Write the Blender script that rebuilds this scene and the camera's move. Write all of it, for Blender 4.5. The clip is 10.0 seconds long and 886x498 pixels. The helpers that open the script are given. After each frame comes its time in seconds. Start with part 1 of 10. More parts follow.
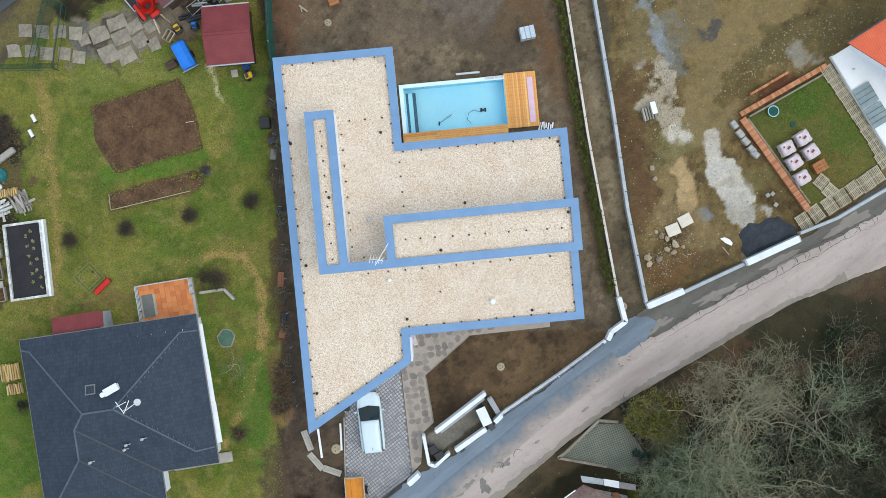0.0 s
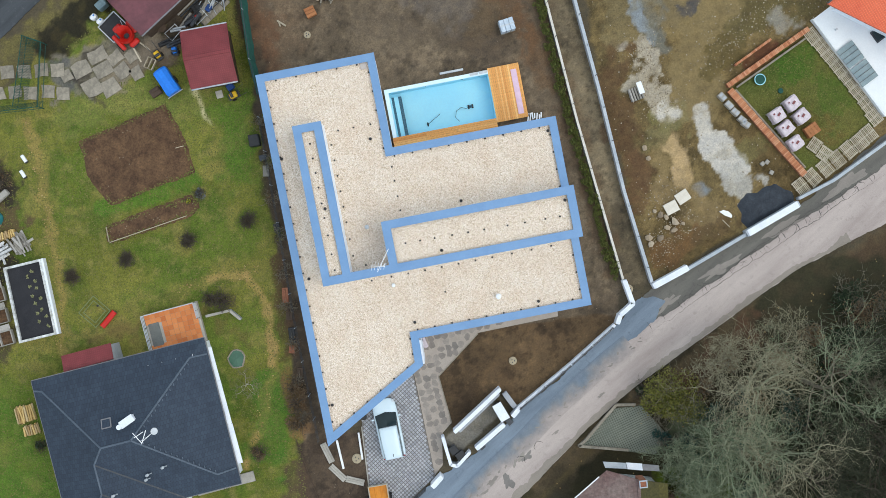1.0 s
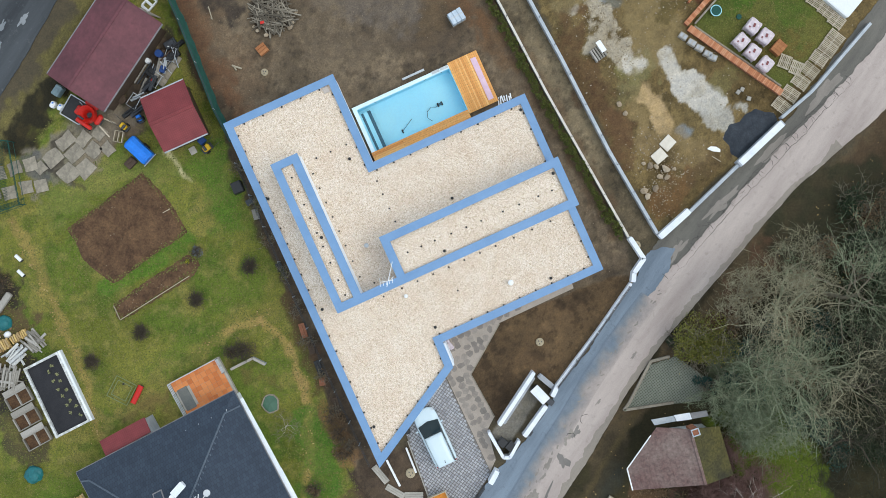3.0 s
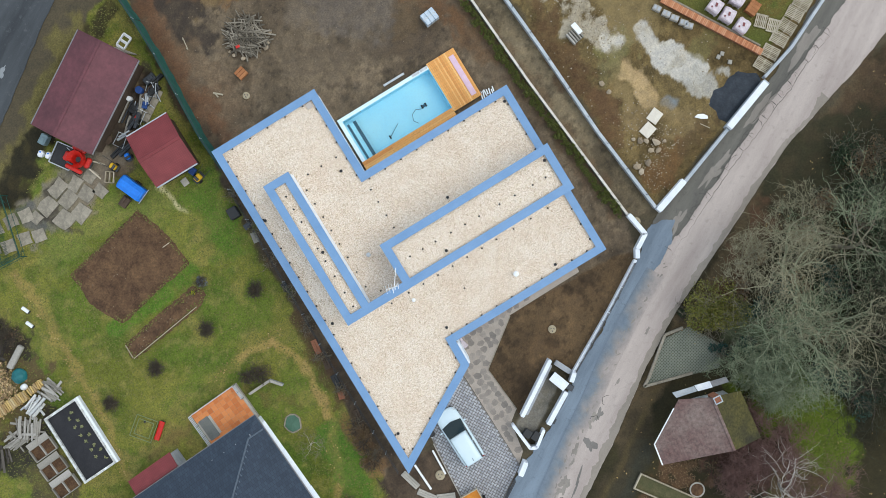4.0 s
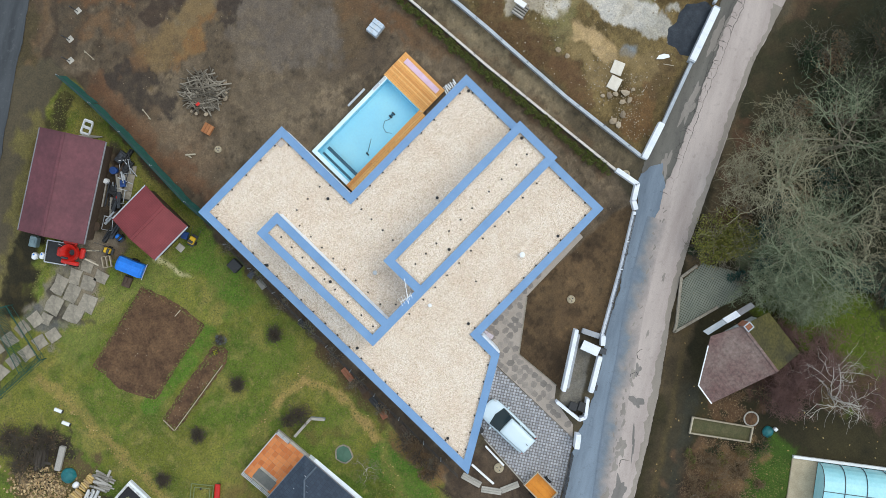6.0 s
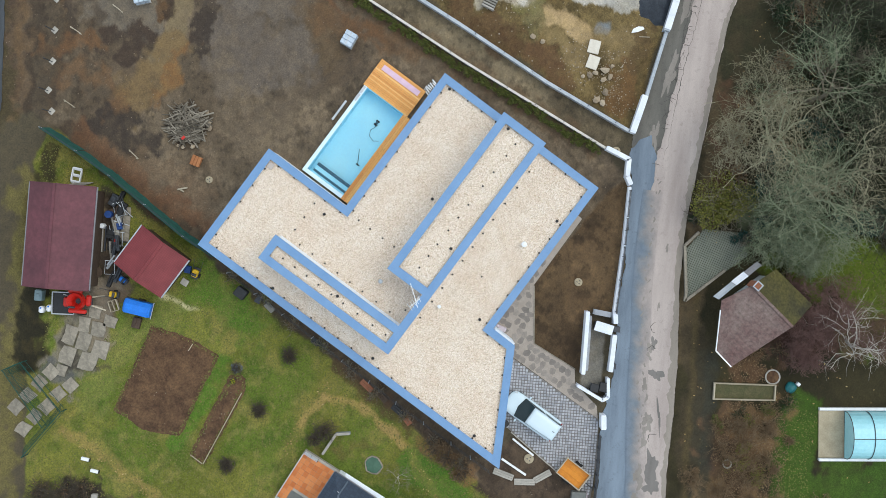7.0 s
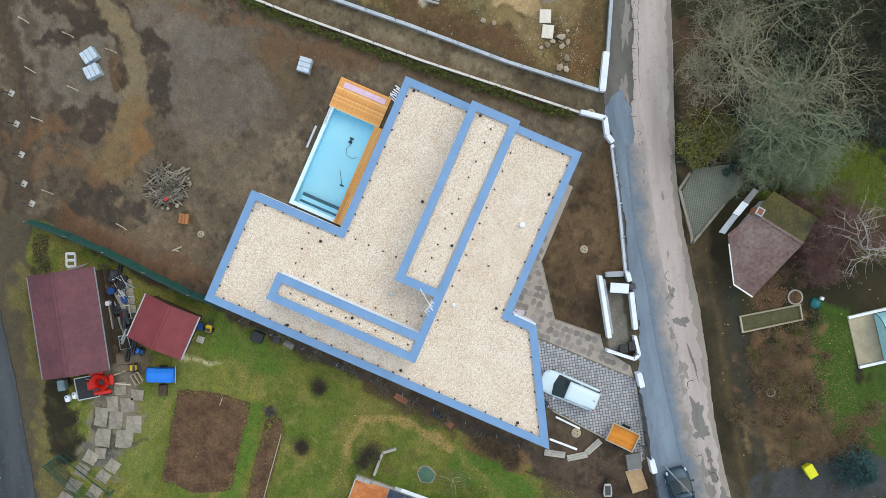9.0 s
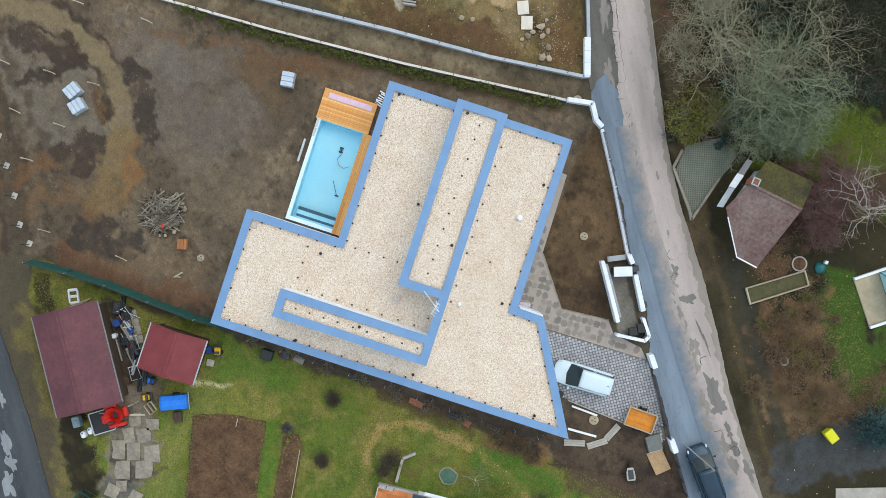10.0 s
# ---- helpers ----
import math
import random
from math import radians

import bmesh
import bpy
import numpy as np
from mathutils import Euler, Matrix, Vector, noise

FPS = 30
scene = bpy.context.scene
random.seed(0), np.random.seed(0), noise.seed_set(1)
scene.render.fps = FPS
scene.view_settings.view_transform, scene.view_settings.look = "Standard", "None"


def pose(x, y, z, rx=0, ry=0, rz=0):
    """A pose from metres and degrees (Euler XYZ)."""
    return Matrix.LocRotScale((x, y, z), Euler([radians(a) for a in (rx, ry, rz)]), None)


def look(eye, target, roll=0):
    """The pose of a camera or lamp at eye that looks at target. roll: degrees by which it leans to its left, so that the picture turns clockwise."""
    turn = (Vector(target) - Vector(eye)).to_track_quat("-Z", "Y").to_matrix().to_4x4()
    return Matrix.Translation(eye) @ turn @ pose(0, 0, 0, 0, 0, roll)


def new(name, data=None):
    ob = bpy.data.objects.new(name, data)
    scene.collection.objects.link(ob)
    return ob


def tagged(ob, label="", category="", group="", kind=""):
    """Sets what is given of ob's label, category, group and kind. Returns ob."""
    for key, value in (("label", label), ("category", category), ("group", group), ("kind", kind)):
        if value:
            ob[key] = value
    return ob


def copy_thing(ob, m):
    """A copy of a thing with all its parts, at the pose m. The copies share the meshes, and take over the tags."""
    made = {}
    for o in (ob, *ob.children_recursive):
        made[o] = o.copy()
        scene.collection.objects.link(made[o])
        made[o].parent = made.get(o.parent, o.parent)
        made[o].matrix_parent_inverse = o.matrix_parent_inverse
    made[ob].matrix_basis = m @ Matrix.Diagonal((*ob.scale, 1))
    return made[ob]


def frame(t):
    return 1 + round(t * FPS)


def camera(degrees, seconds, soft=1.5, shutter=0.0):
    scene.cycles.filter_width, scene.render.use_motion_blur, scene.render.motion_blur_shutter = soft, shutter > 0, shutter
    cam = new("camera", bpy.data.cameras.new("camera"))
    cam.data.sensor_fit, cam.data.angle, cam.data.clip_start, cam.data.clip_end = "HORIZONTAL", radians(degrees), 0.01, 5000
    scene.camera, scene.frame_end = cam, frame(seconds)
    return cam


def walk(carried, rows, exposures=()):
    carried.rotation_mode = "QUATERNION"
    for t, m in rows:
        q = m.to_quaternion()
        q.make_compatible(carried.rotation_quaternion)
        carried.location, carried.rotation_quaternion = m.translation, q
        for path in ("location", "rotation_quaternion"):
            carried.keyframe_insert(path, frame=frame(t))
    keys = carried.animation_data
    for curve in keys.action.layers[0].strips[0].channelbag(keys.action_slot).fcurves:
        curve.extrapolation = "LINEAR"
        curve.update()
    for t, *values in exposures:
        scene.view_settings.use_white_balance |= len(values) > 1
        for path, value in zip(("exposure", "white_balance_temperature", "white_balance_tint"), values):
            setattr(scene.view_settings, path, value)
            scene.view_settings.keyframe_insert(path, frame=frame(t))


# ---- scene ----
import functools

cam = camera(47.0, 10.0, soft=0.6)
# seconds, eye x y z, tilt about x, tilt about y, turn
PATH = [
    (0, 0.000, 0.000, 74.931, -1.040, -0.396, 0.000),
    (1, 0.195, -0.022, 74.859, -0.993, -0.296, -5.569),
    (2.5, 0.460, -0.071, 74.781, -0.927, -0.141, -15.414),
    (4.5, 0.687, -0.211, 74.903, -0.878, 0.033, -29.493),
    (5.5, 0.780, -0.289, 75.029, -0.871, 0.085, -36.580),
    (7, 0.842, -0.372, 75.140, -0.861, 0.142, -47.851),
    (7.5, 0.836, -0.415, 75.165, -0.856, 0.150, -51.425),
    (8, 0.830, -0.465, 75.161, -0.850, 0.148, -54.842),
    (9, 0.814, -0.565, 75.072, -0.838, 0.137, -61.083),
    (10, 0.846, -0.639, 74.959, -0.820, 0.138, -66.574),
]
EXPOSURE, KELVIN, TINT = 0.45, 6720, 3.6
walk(cam, [(t, pose(x, y, z, rx, ry, rz)) for t, x, y, z, rx, ry, rz in PATH], [(0, EXPOSURE, KELVIN, TINT), (10, EXPOSURE, KELVIN, TINT)])

# ---- light: a bright overcast winter day ----
SUN_ELEV, SUN_AZ = 58.0, 110.0
world = bpy.data.worlds.new("overcast_sky")
scene.world = world
world.use_nodes = True
wn = world.node_tree
wn.nodes.clear()
sky = wn.nodes.new("ShaderNodeTexSky")
sky.sky_type = "NISHITA"
sky.sun_disc = False
sky.sun_elevation = radians(SUN_ELEV)
sky.sun_rotation = radians(SUN_AZ)
sky.dust_density = 1.5
sky.ozone_density = 1.0
wbg = wn.nodes.new("ShaderNodeBackground")
wbg.inputs["Strength"].default_value = 0.15
wout = wn.nodes.new("ShaderNodeOutputWorld")
cloud = wn.nodes.new("ShaderNodeMix")
cloud.data_type = "RGBA"
cloud.inputs[0].default_value = 0.55
cloud.inputs[7].default_value = (5.6, 6.0, 6.6, 1)
wn.links.new(sky.outputs[0], cloud.inputs[6])
wn.links.new(cloud.outputs[2], wbg.inputs["Color"])
wn.links.new(wbg.outputs[0], wout.inputs["Surface"])

sun_data = bpy.data.lights.new("sun", "SUN")
sun_data.energy = 0.7
sun_data.angle = radians(50)
sun_data.color = (1.0, 0.95, 0.88)
sun = new("sun", sun_data)
az, el = radians(SUN_AZ), radians(SUN_ELEV)
sun_dir = Vector((math.sin(az) * math.cos(el), math.cos(az) * math.cos(el), math.sin(el)))
sun.matrix_world = look(sun_dir * 60, (0, 0, 0))


# ---- materials ----
def lin(r, g, b):
    """Linear colour from display values of 0 to 255."""
    return tuple(((c / 255 + 0.055) / 1.055) ** 2.4 if c > 10 else c / 255 / 12.92 for c in (r, g, b)) + (1.0,)


class Nodes:
    """A small helper round one material's node tree."""

    def __init__(self, name):
        self.mat = bpy.data.materials.new(name)
        self.mat.use_nodes = True
        self.t = self.mat.node_tree
        self.bsdf = self.t.nodes["Principled BSDF"]
        self.coord = self.t.nodes.new("ShaderNodeTexCoord").outputs["Object"]

    def node(self, kind, **values):
        n = self.t.nodes.new(kind)
        for k, v in values.items():
            n.inputs[k].default_value = v
        return n

    def link(self, a, b):
        self.t.links.new(a, b)

    def noise(self, scale, detail=4.0, rough=0.6, coord=None):
        n = self.node("ShaderNodeTexNoise", Scale=scale, Detail=detail, Roughness=rough)
        self.link(coord or self.coord, n.inputs["Vector"])
        return n.outputs["Fac"]

    def ramp(self, fac, *stops):
        n = self.node("ShaderNodeValToRGB")
        els = n.color_ramp.elements
        while len(els) < len(stops):
            els.new(0.5)
        for e, (pos, col) in zip(els, stops):
            e.position, e.color = pos, col
        self.link(fac, n.inputs["Fac"])
        return n.outputs["Color"]

    def mix(self, fac, a, b, blend="MIX"):
        n = self.t.nodes.new("ShaderNodeMix")
        n.data_type, n.blend_type = "RGBA", blend
        for sock, v in ((n.inputs[0], fac), (n.inputs[6], a), (n.inputs[7], b)):
            if hasattr(v, "links"):
                self.link(v, sock)
            else:
                sock.default_value = v
        return n.outputs[2]

    def math(self, op, a, b=0.0):
        n = self.t.nodes.new("ShaderNodeMath")
        n.operation = op
        for sock, v in ((n.inputs[0], a), (n.inputs[1], b)):
            if hasattr(v, "links"):
                self.link(v, sock)
            else:
                sock.default_value = v
        return n.outputs[0]

    def bump(self, height, strength=0.4, distance=0.02):
        n = self.node("ShaderNodeBump", Strength=strength, Distance=distance)
        self.link(height, n.inputs["Height"])
        self.link(n.outputs["Normal"], self.bsdf.inputs["Normal"])

    def color(self, c):
        self.link(c, self.bsdf.inputs["Base Color"])


def grey(v):
    return (v, v, v, 1.0)


def surface(name, c1, c2, scale=2.0, rough=0.7, fine=30.0, spread=0.25, bump=0.3, bump_d=0.01, metal=0.0, vary=0.0):
    """Two tones mixed by a large noise, a fine grain over them, and relief. vary: tone shift from object to object."""
    n = Nodes(name)
    big = n.noise(scale, 5, 0.65)
    col = n.ramp(big, (0.3, c1), (0.7, c2))
    grain = n.noise(fine, 3, 0.7)
    col = n.mix(1.0, col, n.ramp(grain, (0.25, grey(1 - spread)), (0.75, grey(1 + spread))), "MULTIPLY")
    if vary:
        info = n.t.nodes.new("ShaderNodeObjectInfo")
        col = n.mix(1.0, col, n.ramp(info.outputs["Random"], (0.0, grey(1 - vary)), (1.0, grey(1 + vary))), "MULTIPLY")
    n.color(col)
    n.bsdf.inputs["Roughness"].default_value = rough
    n.bsdf.inputs["Metallic"].default_value = metal
    if bump:
        n.bump(grain, bump, bump_d)
    return n.mat


def island(name, *tones, rough=0.8, fine=20.0):
    """Each loose piece of the mesh takes its own tone."""
    n = Nodes(name)
    geo = n.t.nodes.new("ShaderNodeNewGeometry")
    col = n.ramp(geo.outputs["Random Per Island"], *[(i / max(1, len(tones) - 1), c) for i, c in enumerate(tones)])
    col = n.mix(1.0, col, n.ramp(n.noise(fine, 3), (0.25, grey(0.8)), (0.75, grey(1.2))), "MULTIPLY")
    n.color(col)
    n.bsdf.inputs["Roughness"].default_value = rough
    return n.mat


def pieces(name, *tones, rough=0.8, fine=15.0, spread=0.2, bump=0.3):
    """Each object takes its own tone."""
    n = Nodes(name)
    info = n.t.nodes.new("ShaderNodeObjectInfo")
    col = n.ramp(info.outputs["Random"], *[(i / max(1, len(tones) - 1), c) for i, c in enumerate(tones)])
    grain = n.noise(fine, 4, 0.7)
    col = n.mix(1.0, col, n.ramp(grain, (0.25, grey(1 - spread)), (0.75, grey(1 + spread))), "MULTIPLY")
    n.color(col)
    n.bsdf.inputs["Roughness"].default_value = rough
    n.bump(grain, bump, 0.005)
    return n.mat


def ground_material():
    n = Nodes("ground_mixed")
    soil = n.t.nodes.new("ShaderNodeAttribute")
    soil.attribute_name = "soil"
    turf = n.t.nodes.new("ShaderNodeAttribute")
    turf.attribute_name = "turf"
    n1, n2, n3 = n.noise(1.6, 6, 0.65), n.noise(8, 5, 0.7), n.noise(32, 3, 0.7)
    base = n.mix(1.0, soil.outputs["Color"], n.ramp(n1, (0.3, (0.82, 0.84, 0.88, 1)), (0.7, (1.18, 1.16, 1.1, 1))), "MULTIPLY")
    grass = n.mix(1.0, base, n.ramp(n2, (0.28, grey(0.6)), (0.72, grey(1.38))), "MULTIPLY")
    grass = n.mix(1.0, grass, n.ramp(n3, (0.25, (0.45, 0.5, 0.42, 1)), (0.75, (1.55, 1.5, 1.35, 1))), "MULTIPLY")
    dirt = n.mix(1.0, base, n.ramp(n2, (0.28, grey(0.72)), (0.72, grey(1.24))), "MULTIPLY")
    dirt = n.mix(1.0, dirt, n.ramp(n3, (0.25, grey(0.84)), (0.75, grey(1.16))), "MULTIPLY")
    n.color(n.mix(turf.outputs["Fac"], dirt, grass))
    n.link(n.ramp(turf.outputs["Fac"], (0.0, grey(0.72)), (0.5, grey(0.95))), n.bsdf.inputs["Roughness"])
    n.bsdf.inputs["Specular IOR Level"].default_value = 0.25
    n.bump(n.math("ADD", n.math("MULTIPLY", n2, 2.0), n3), 0.6, 0.03)
    return n.mat


def gravel_material():
    n = Nodes("roof_gravel")
    v = n.node("ShaderNodeTexVoronoi", Scale=27.0)
    n.link(n.coord, v.inputs["Vector"])
    w = n.t.nodes.new("ShaderNodeSeparateColor")
    n.link(v.outputs["Color"], w.inputs[0])
    col = n.ramp(w.outputs[0], (0.0, lin(172, 152, 126)), (0.2, lin(210, 191, 170)), (0.55, lin(230, 213, 196)), (0.9, lin(247, 238, 228)), (1.0, lin(180, 160, 134)))
    gap = n.ramp(v.outputs["Distance"], (0.45, grey(1.0)), (0.85, grey(0.88)))
    col = n.mix(1.0, col, gap, "MULTIPLY")
    col = n.mix(1.0, col, n.ramp(n.noise(0.6, 5, 0.6), (0.3, (0.95, 0.9, 0.86, 1)), (0.65, (1.04, 1.05, 1.06, 1))), "MULTIPLY")
    n.color(col)
    n.bsdf.inputs["Roughness"].default_value = 0.9
    n.bump(n.math("SUBTRACT", 1.0, v.outputs["Distance"]), 0.6, 0.03)
    return n.mat


def asphalt(name, c1, c2, dark, wet=0.55, crack=True):
    n = Nodes(name)
    along = n.t.nodes.new("ShaderNodeMapping")
    along.vector_type = "TEXTURE"
    along.inputs["Rotation"].default_value = (0, 0, radians(36))
    along.inputs["Scale"].default_value = (5.0, 0.8, 1)
    n.link(n.coord, along.inputs["Vector"])
    big = n.noise(0.55, 6, 0.6, along.outputs[0])
    mid = n.noise(2.2, 6, 0.75)
    fine = n.noise(28, 3, 0.7)
    col = n.ramp(big, (0.32, c1), (0.66, c2))
    col = n.mix(n.ramp(mid, (0.56, grey(0)), (0.7, grey(0.55))), col, dark)
    col = n.mix(1.0, col, n.ramp(fine, (0.2, grey(0.78)), (0.8, grey(1.22))), "MULTIPLY")
    if crack:
        warp = n.mix(0.16, n.coord, n.t.nodes.new("ShaderNodeTexNoise").outputs["Color"])
        v = n.node("ShaderNodeTexVoronoi", Scale=0.7)
        v.feature = "DISTANCE_TO_EDGE"
        n.link(warp, v.inputs["Vector"])
        line = n.ramp(v.outputs["Distance"], (0.0, grey(1)), (0.03, grey(0)))
        where = n.ramp(n.noise(0.22, 3), (0.52, grey(0)), (0.6, grey(0.8)))
        col = n.mix(n.mix(1.0, line, where, "MULTIPLY"), col, dark)
    n.color(col)
    n.link(n.ramp(big, (0.35, grey(0.9)), (0.65, grey(wet))), n.bsdf.inputs["Roughness"])
    n.bump(fine, 0.25, 0.01)
    return n.mat


def blend_material():
    n = Nodes("blended_asphalt")
    tone = n.t.nodes.new("ShaderNodeAttribute")
    tone.attribute_name = "soil"
    fine = n.noise(28, 3, 0.7)
    col = n.mix(1.0, tone.outputs["Color"], n.ramp(n.noise(2.2, 6, 0.75), (0.4, grey(1.06)), (0.7, grey(0.84))), "MULTIPLY")
    n.color(n.mix(1.0, col, n.ramp(fine, (0.2, grey(0.78)), (0.8, grey(1.22))), "MULTIPLY"))
    n.bsdf.inputs["Roughness"].default_value = 0.7
    n.bump(fine, 0.25, 0.01)
    return n.mat




def water_material():
    n = Nodes("pool_water")
    t = n.t
    t.nodes.remove(n.bsdf)
    clear = n.node("ShaderNodeBsdfTransparent")
    clear.inputs["Color"].default_value = (0.95, 0.995, 1.0, 1)
    gloss = n.node("ShaderNodeBsdfGlossy")
    gloss.inputs["Roughness"].default_value = 0.02
    fres = n.node("ShaderNodeFresnel", IOR=1.33)
    b = n.node("ShaderNodeBump", Strength=0.08, Distance=0.02)
    n.link(n.noise(3.0, 3), b.inputs["Height"])
    n.link(b.outputs[0], gloss.inputs["Normal"])
    m = n.node("ShaderNodeMixShader")
    n.link(fres.outputs[0], m.inputs[0])
    n.link(clear.outputs[0], m.inputs[1])
    n.link(gloss.outputs[0], m.inputs[2])
    n.link(m.outputs[0], t.nodes["Material Output"].inputs["Surface"])
    return n.mat


M = dict(
    ground=ground_material(),
    blend=blend_material(),
    gravel=gravel_material(),
    pebble=island("pebble", lin(184, 164, 136), lin(218, 202, 176), lin(238, 228, 210), lin(226, 211, 187), rough=0.85),
    coping=surface("coping_blue_grey_metal", lin(104, 142, 184), lin(116, 153, 194), 0.8, 0.42, 10, 0.05, 0.03),
    white_render=surface("white_render", lin(226, 234, 244), lin(238, 242, 248), 1.5, 0.8, 25, 0.06, 0.15),
    wall_top=surface("white_wall_cap", lin(214, 222, 234), lin(236, 240, 246), 1.2, 0.7, 14, 0.08, 0.15),
    wall_cream=surface("cream_wall_cap", lin(198, 194, 184), lin(218, 214, 206), 1.2, 0.75, 14, 0.1, 0.2),
    wall_grey=surface("grey_wall_cap", lin(158, 168, 178), lin(186, 192, 198), 1.2, 0.75, 14, 0.14, 0.2),
    wall_side=surface("grey_concrete_block", lin(150, 155, 162), lin(176, 180, 186), 1.6, 0.85, 20, 0.12, 0.3),
    road=asphalt("road_light_asphalt", lin(160, 148, 143), lin(184, 172, 166), lin(136, 127, 122), 0.6, False),
    shoulder=asphalt("shoulder_wet_asphalt", lin(96, 108, 122), lin(122, 138, 154), lin(78, 88, 99), 0.5, False),
    crack=surface("crack_tar", lin(62, 60, 58), lin(80, 77, 74), 3, 0.8, 20, 0.2, 0.2),
    damp=asphalt("damp_asphalt_patch", lin(122, 116, 110), lin(142, 135, 128), lin(104, 100, 96), 0.45, False),
    blotch=asphalt("dark_damp_asphalt", lin(104, 101, 98), lin(124, 119, 115), lin(88, 86, 84), 0.4, False),
    repair=asphalt("pale_road_repair", lin(118, 124, 130), lin(146, 150, 154), lin(84, 88, 92), 0.6, False),
    edge=asphalt("muddy_asphalt_edge", lin(88, 86, 82), lin(110, 107, 100), lin(66, 65, 62), 0.6, False),
    asphalt_dark=asphalt("old_dark_asphalt", lin(49, 53, 58), lin(66, 71, 76), lin(92, 95, 98), 0.5, False),
    liner=surface("pool_liner", lin(172, 233, 255), lin(188, 241, 255), 0.4, 0.6, 6, 0.03, 0.0),
    pool_white=surface("pool_rim_white", lin(206, 232, 246), lin(222, 240, 250), 1.0, 0.5, 10, 0.04, 0.05),
    pool_dark=surface("pool_step_and_shade", lin(44, 88, 108), lin(60, 104, 124), 1.0, 0.5, 10, 0.05, 0.05),
    water=water_material(),
    deck=pieces("deck_larch", lin(206, 136, 68), lin(226, 164, 92), lin(214, 150, 80), lin(236, 186, 118), rough=0.6, fine=6),
    lilac=surface("lilac_foil", lin(206, 172, 196), lin(224, 196, 214), 2, 0.35, 12, 0.05, 0.1),
    black=surface("black_plastic", lin(28, 29, 32), lin(40, 42, 45), 4, 0.55, 30, 0.1, 0.1),
    dark_metal=surface("dark_metal", lin(54, 58, 64), lin(72, 76, 82), 4, 0.45, 30, 0.1, 0.1, metal=0.3),
    steel=surface("galvanised_steel", lin(176, 182, 188), lin(200, 205, 210), 4, 0.4, 30, 0.08, 0.1, metal=0.4),
    white_plastic=surface("white_plastic", lin(226, 230, 234), lin(242, 244, 246), 3, 0.5, 20, 0.04, 0.05),
    concrete=surface("concrete", lin(150, 146, 138), lin(178, 173, 164), 1.2, 0.85, 18, 0.15, 0.3, vary=0.12),
    paver=pieces("driveway_paver", lin(150, 152, 158), lin(172, 174, 180), lin(186, 187, 192), lin(160, 160, 164), fine=12),
    joint=surface("joint_soil", lin(110, 107, 106), lin(126, 122, 119), 2, 0.9, 25, 0.2, 0.3),
    flag=pieces("flagstone", lin(114, 108, 103), lin(134, 126, 119), lin(124, 117, 111), lin(150, 141, 133), lin(130, 123, 116), fine=6),
)


def slate_material():
    n = Nodes("slate_tiles")
    b = n.node("ShaderNodeTexBrick", Scale=1.0)
    b.inputs["Brick Width"].default_value, b.inputs["Row Height"].default_value = 0.2, 0.3
    b.inputs["Mortar Size"].default_value = 0.01
    b.inputs["Color1"].default_value, b.inputs["Color2"].default_value = lin(50, 60, 74), lin(57, 68, 82)
    b.inputs["Mortar"].default_value = lin(43, 51, 62)
    n.link(n.coord, b.inputs["Vector"])
    col = n.mix(1.0, b.outputs["Color"], n.ramp(n.noise(0.8, 5), (0.3, grey(0.9)), (0.7, grey(1.12))), "MULTIPLY")
    n.color(col)
    n.bsdf.inputs["Roughness"].default_value = 0.78
    n.bsdf.inputs["Specular IOR Level"].default_value = 0.3
    n.bump(b.outputs["Fac"], 0.22, -0.02)
    return n.mat


def tile_rows(name, c1, c2, pitch, strength=0.5):
    """Pressed-metal or clay tiles: rows and columns of relief."""
    n = Nodes(name)
    w1 = n.node("ShaderNodeTexWave", Scale=pitch)
    w1.bands_direction = "X"
    w2 = n.node("ShaderNodeTexWave", Scale=pitch)
    w2.bands_direction = "Y"
    for w in (w1, w2):
        n.link(n.coord, w.inputs["Vector"])
    both = n.math("MULTIPLY", w1.outputs["Fac"], w2.outputs["Fac"])
    col = n.ramp(n.noise(0.9, 5), (0.3, c1), (0.7, c2))
    col = n.mix(1.0, col, n.ramp(both, (0.0, grey(0.88)), (0.5, grey(1.05))), "MULTIPLY")
    n.color(col)
    n.bsdf.inputs["Roughness"].default_value = 0.5
    n.bump(both, strength, 0.03)
    return n.mat


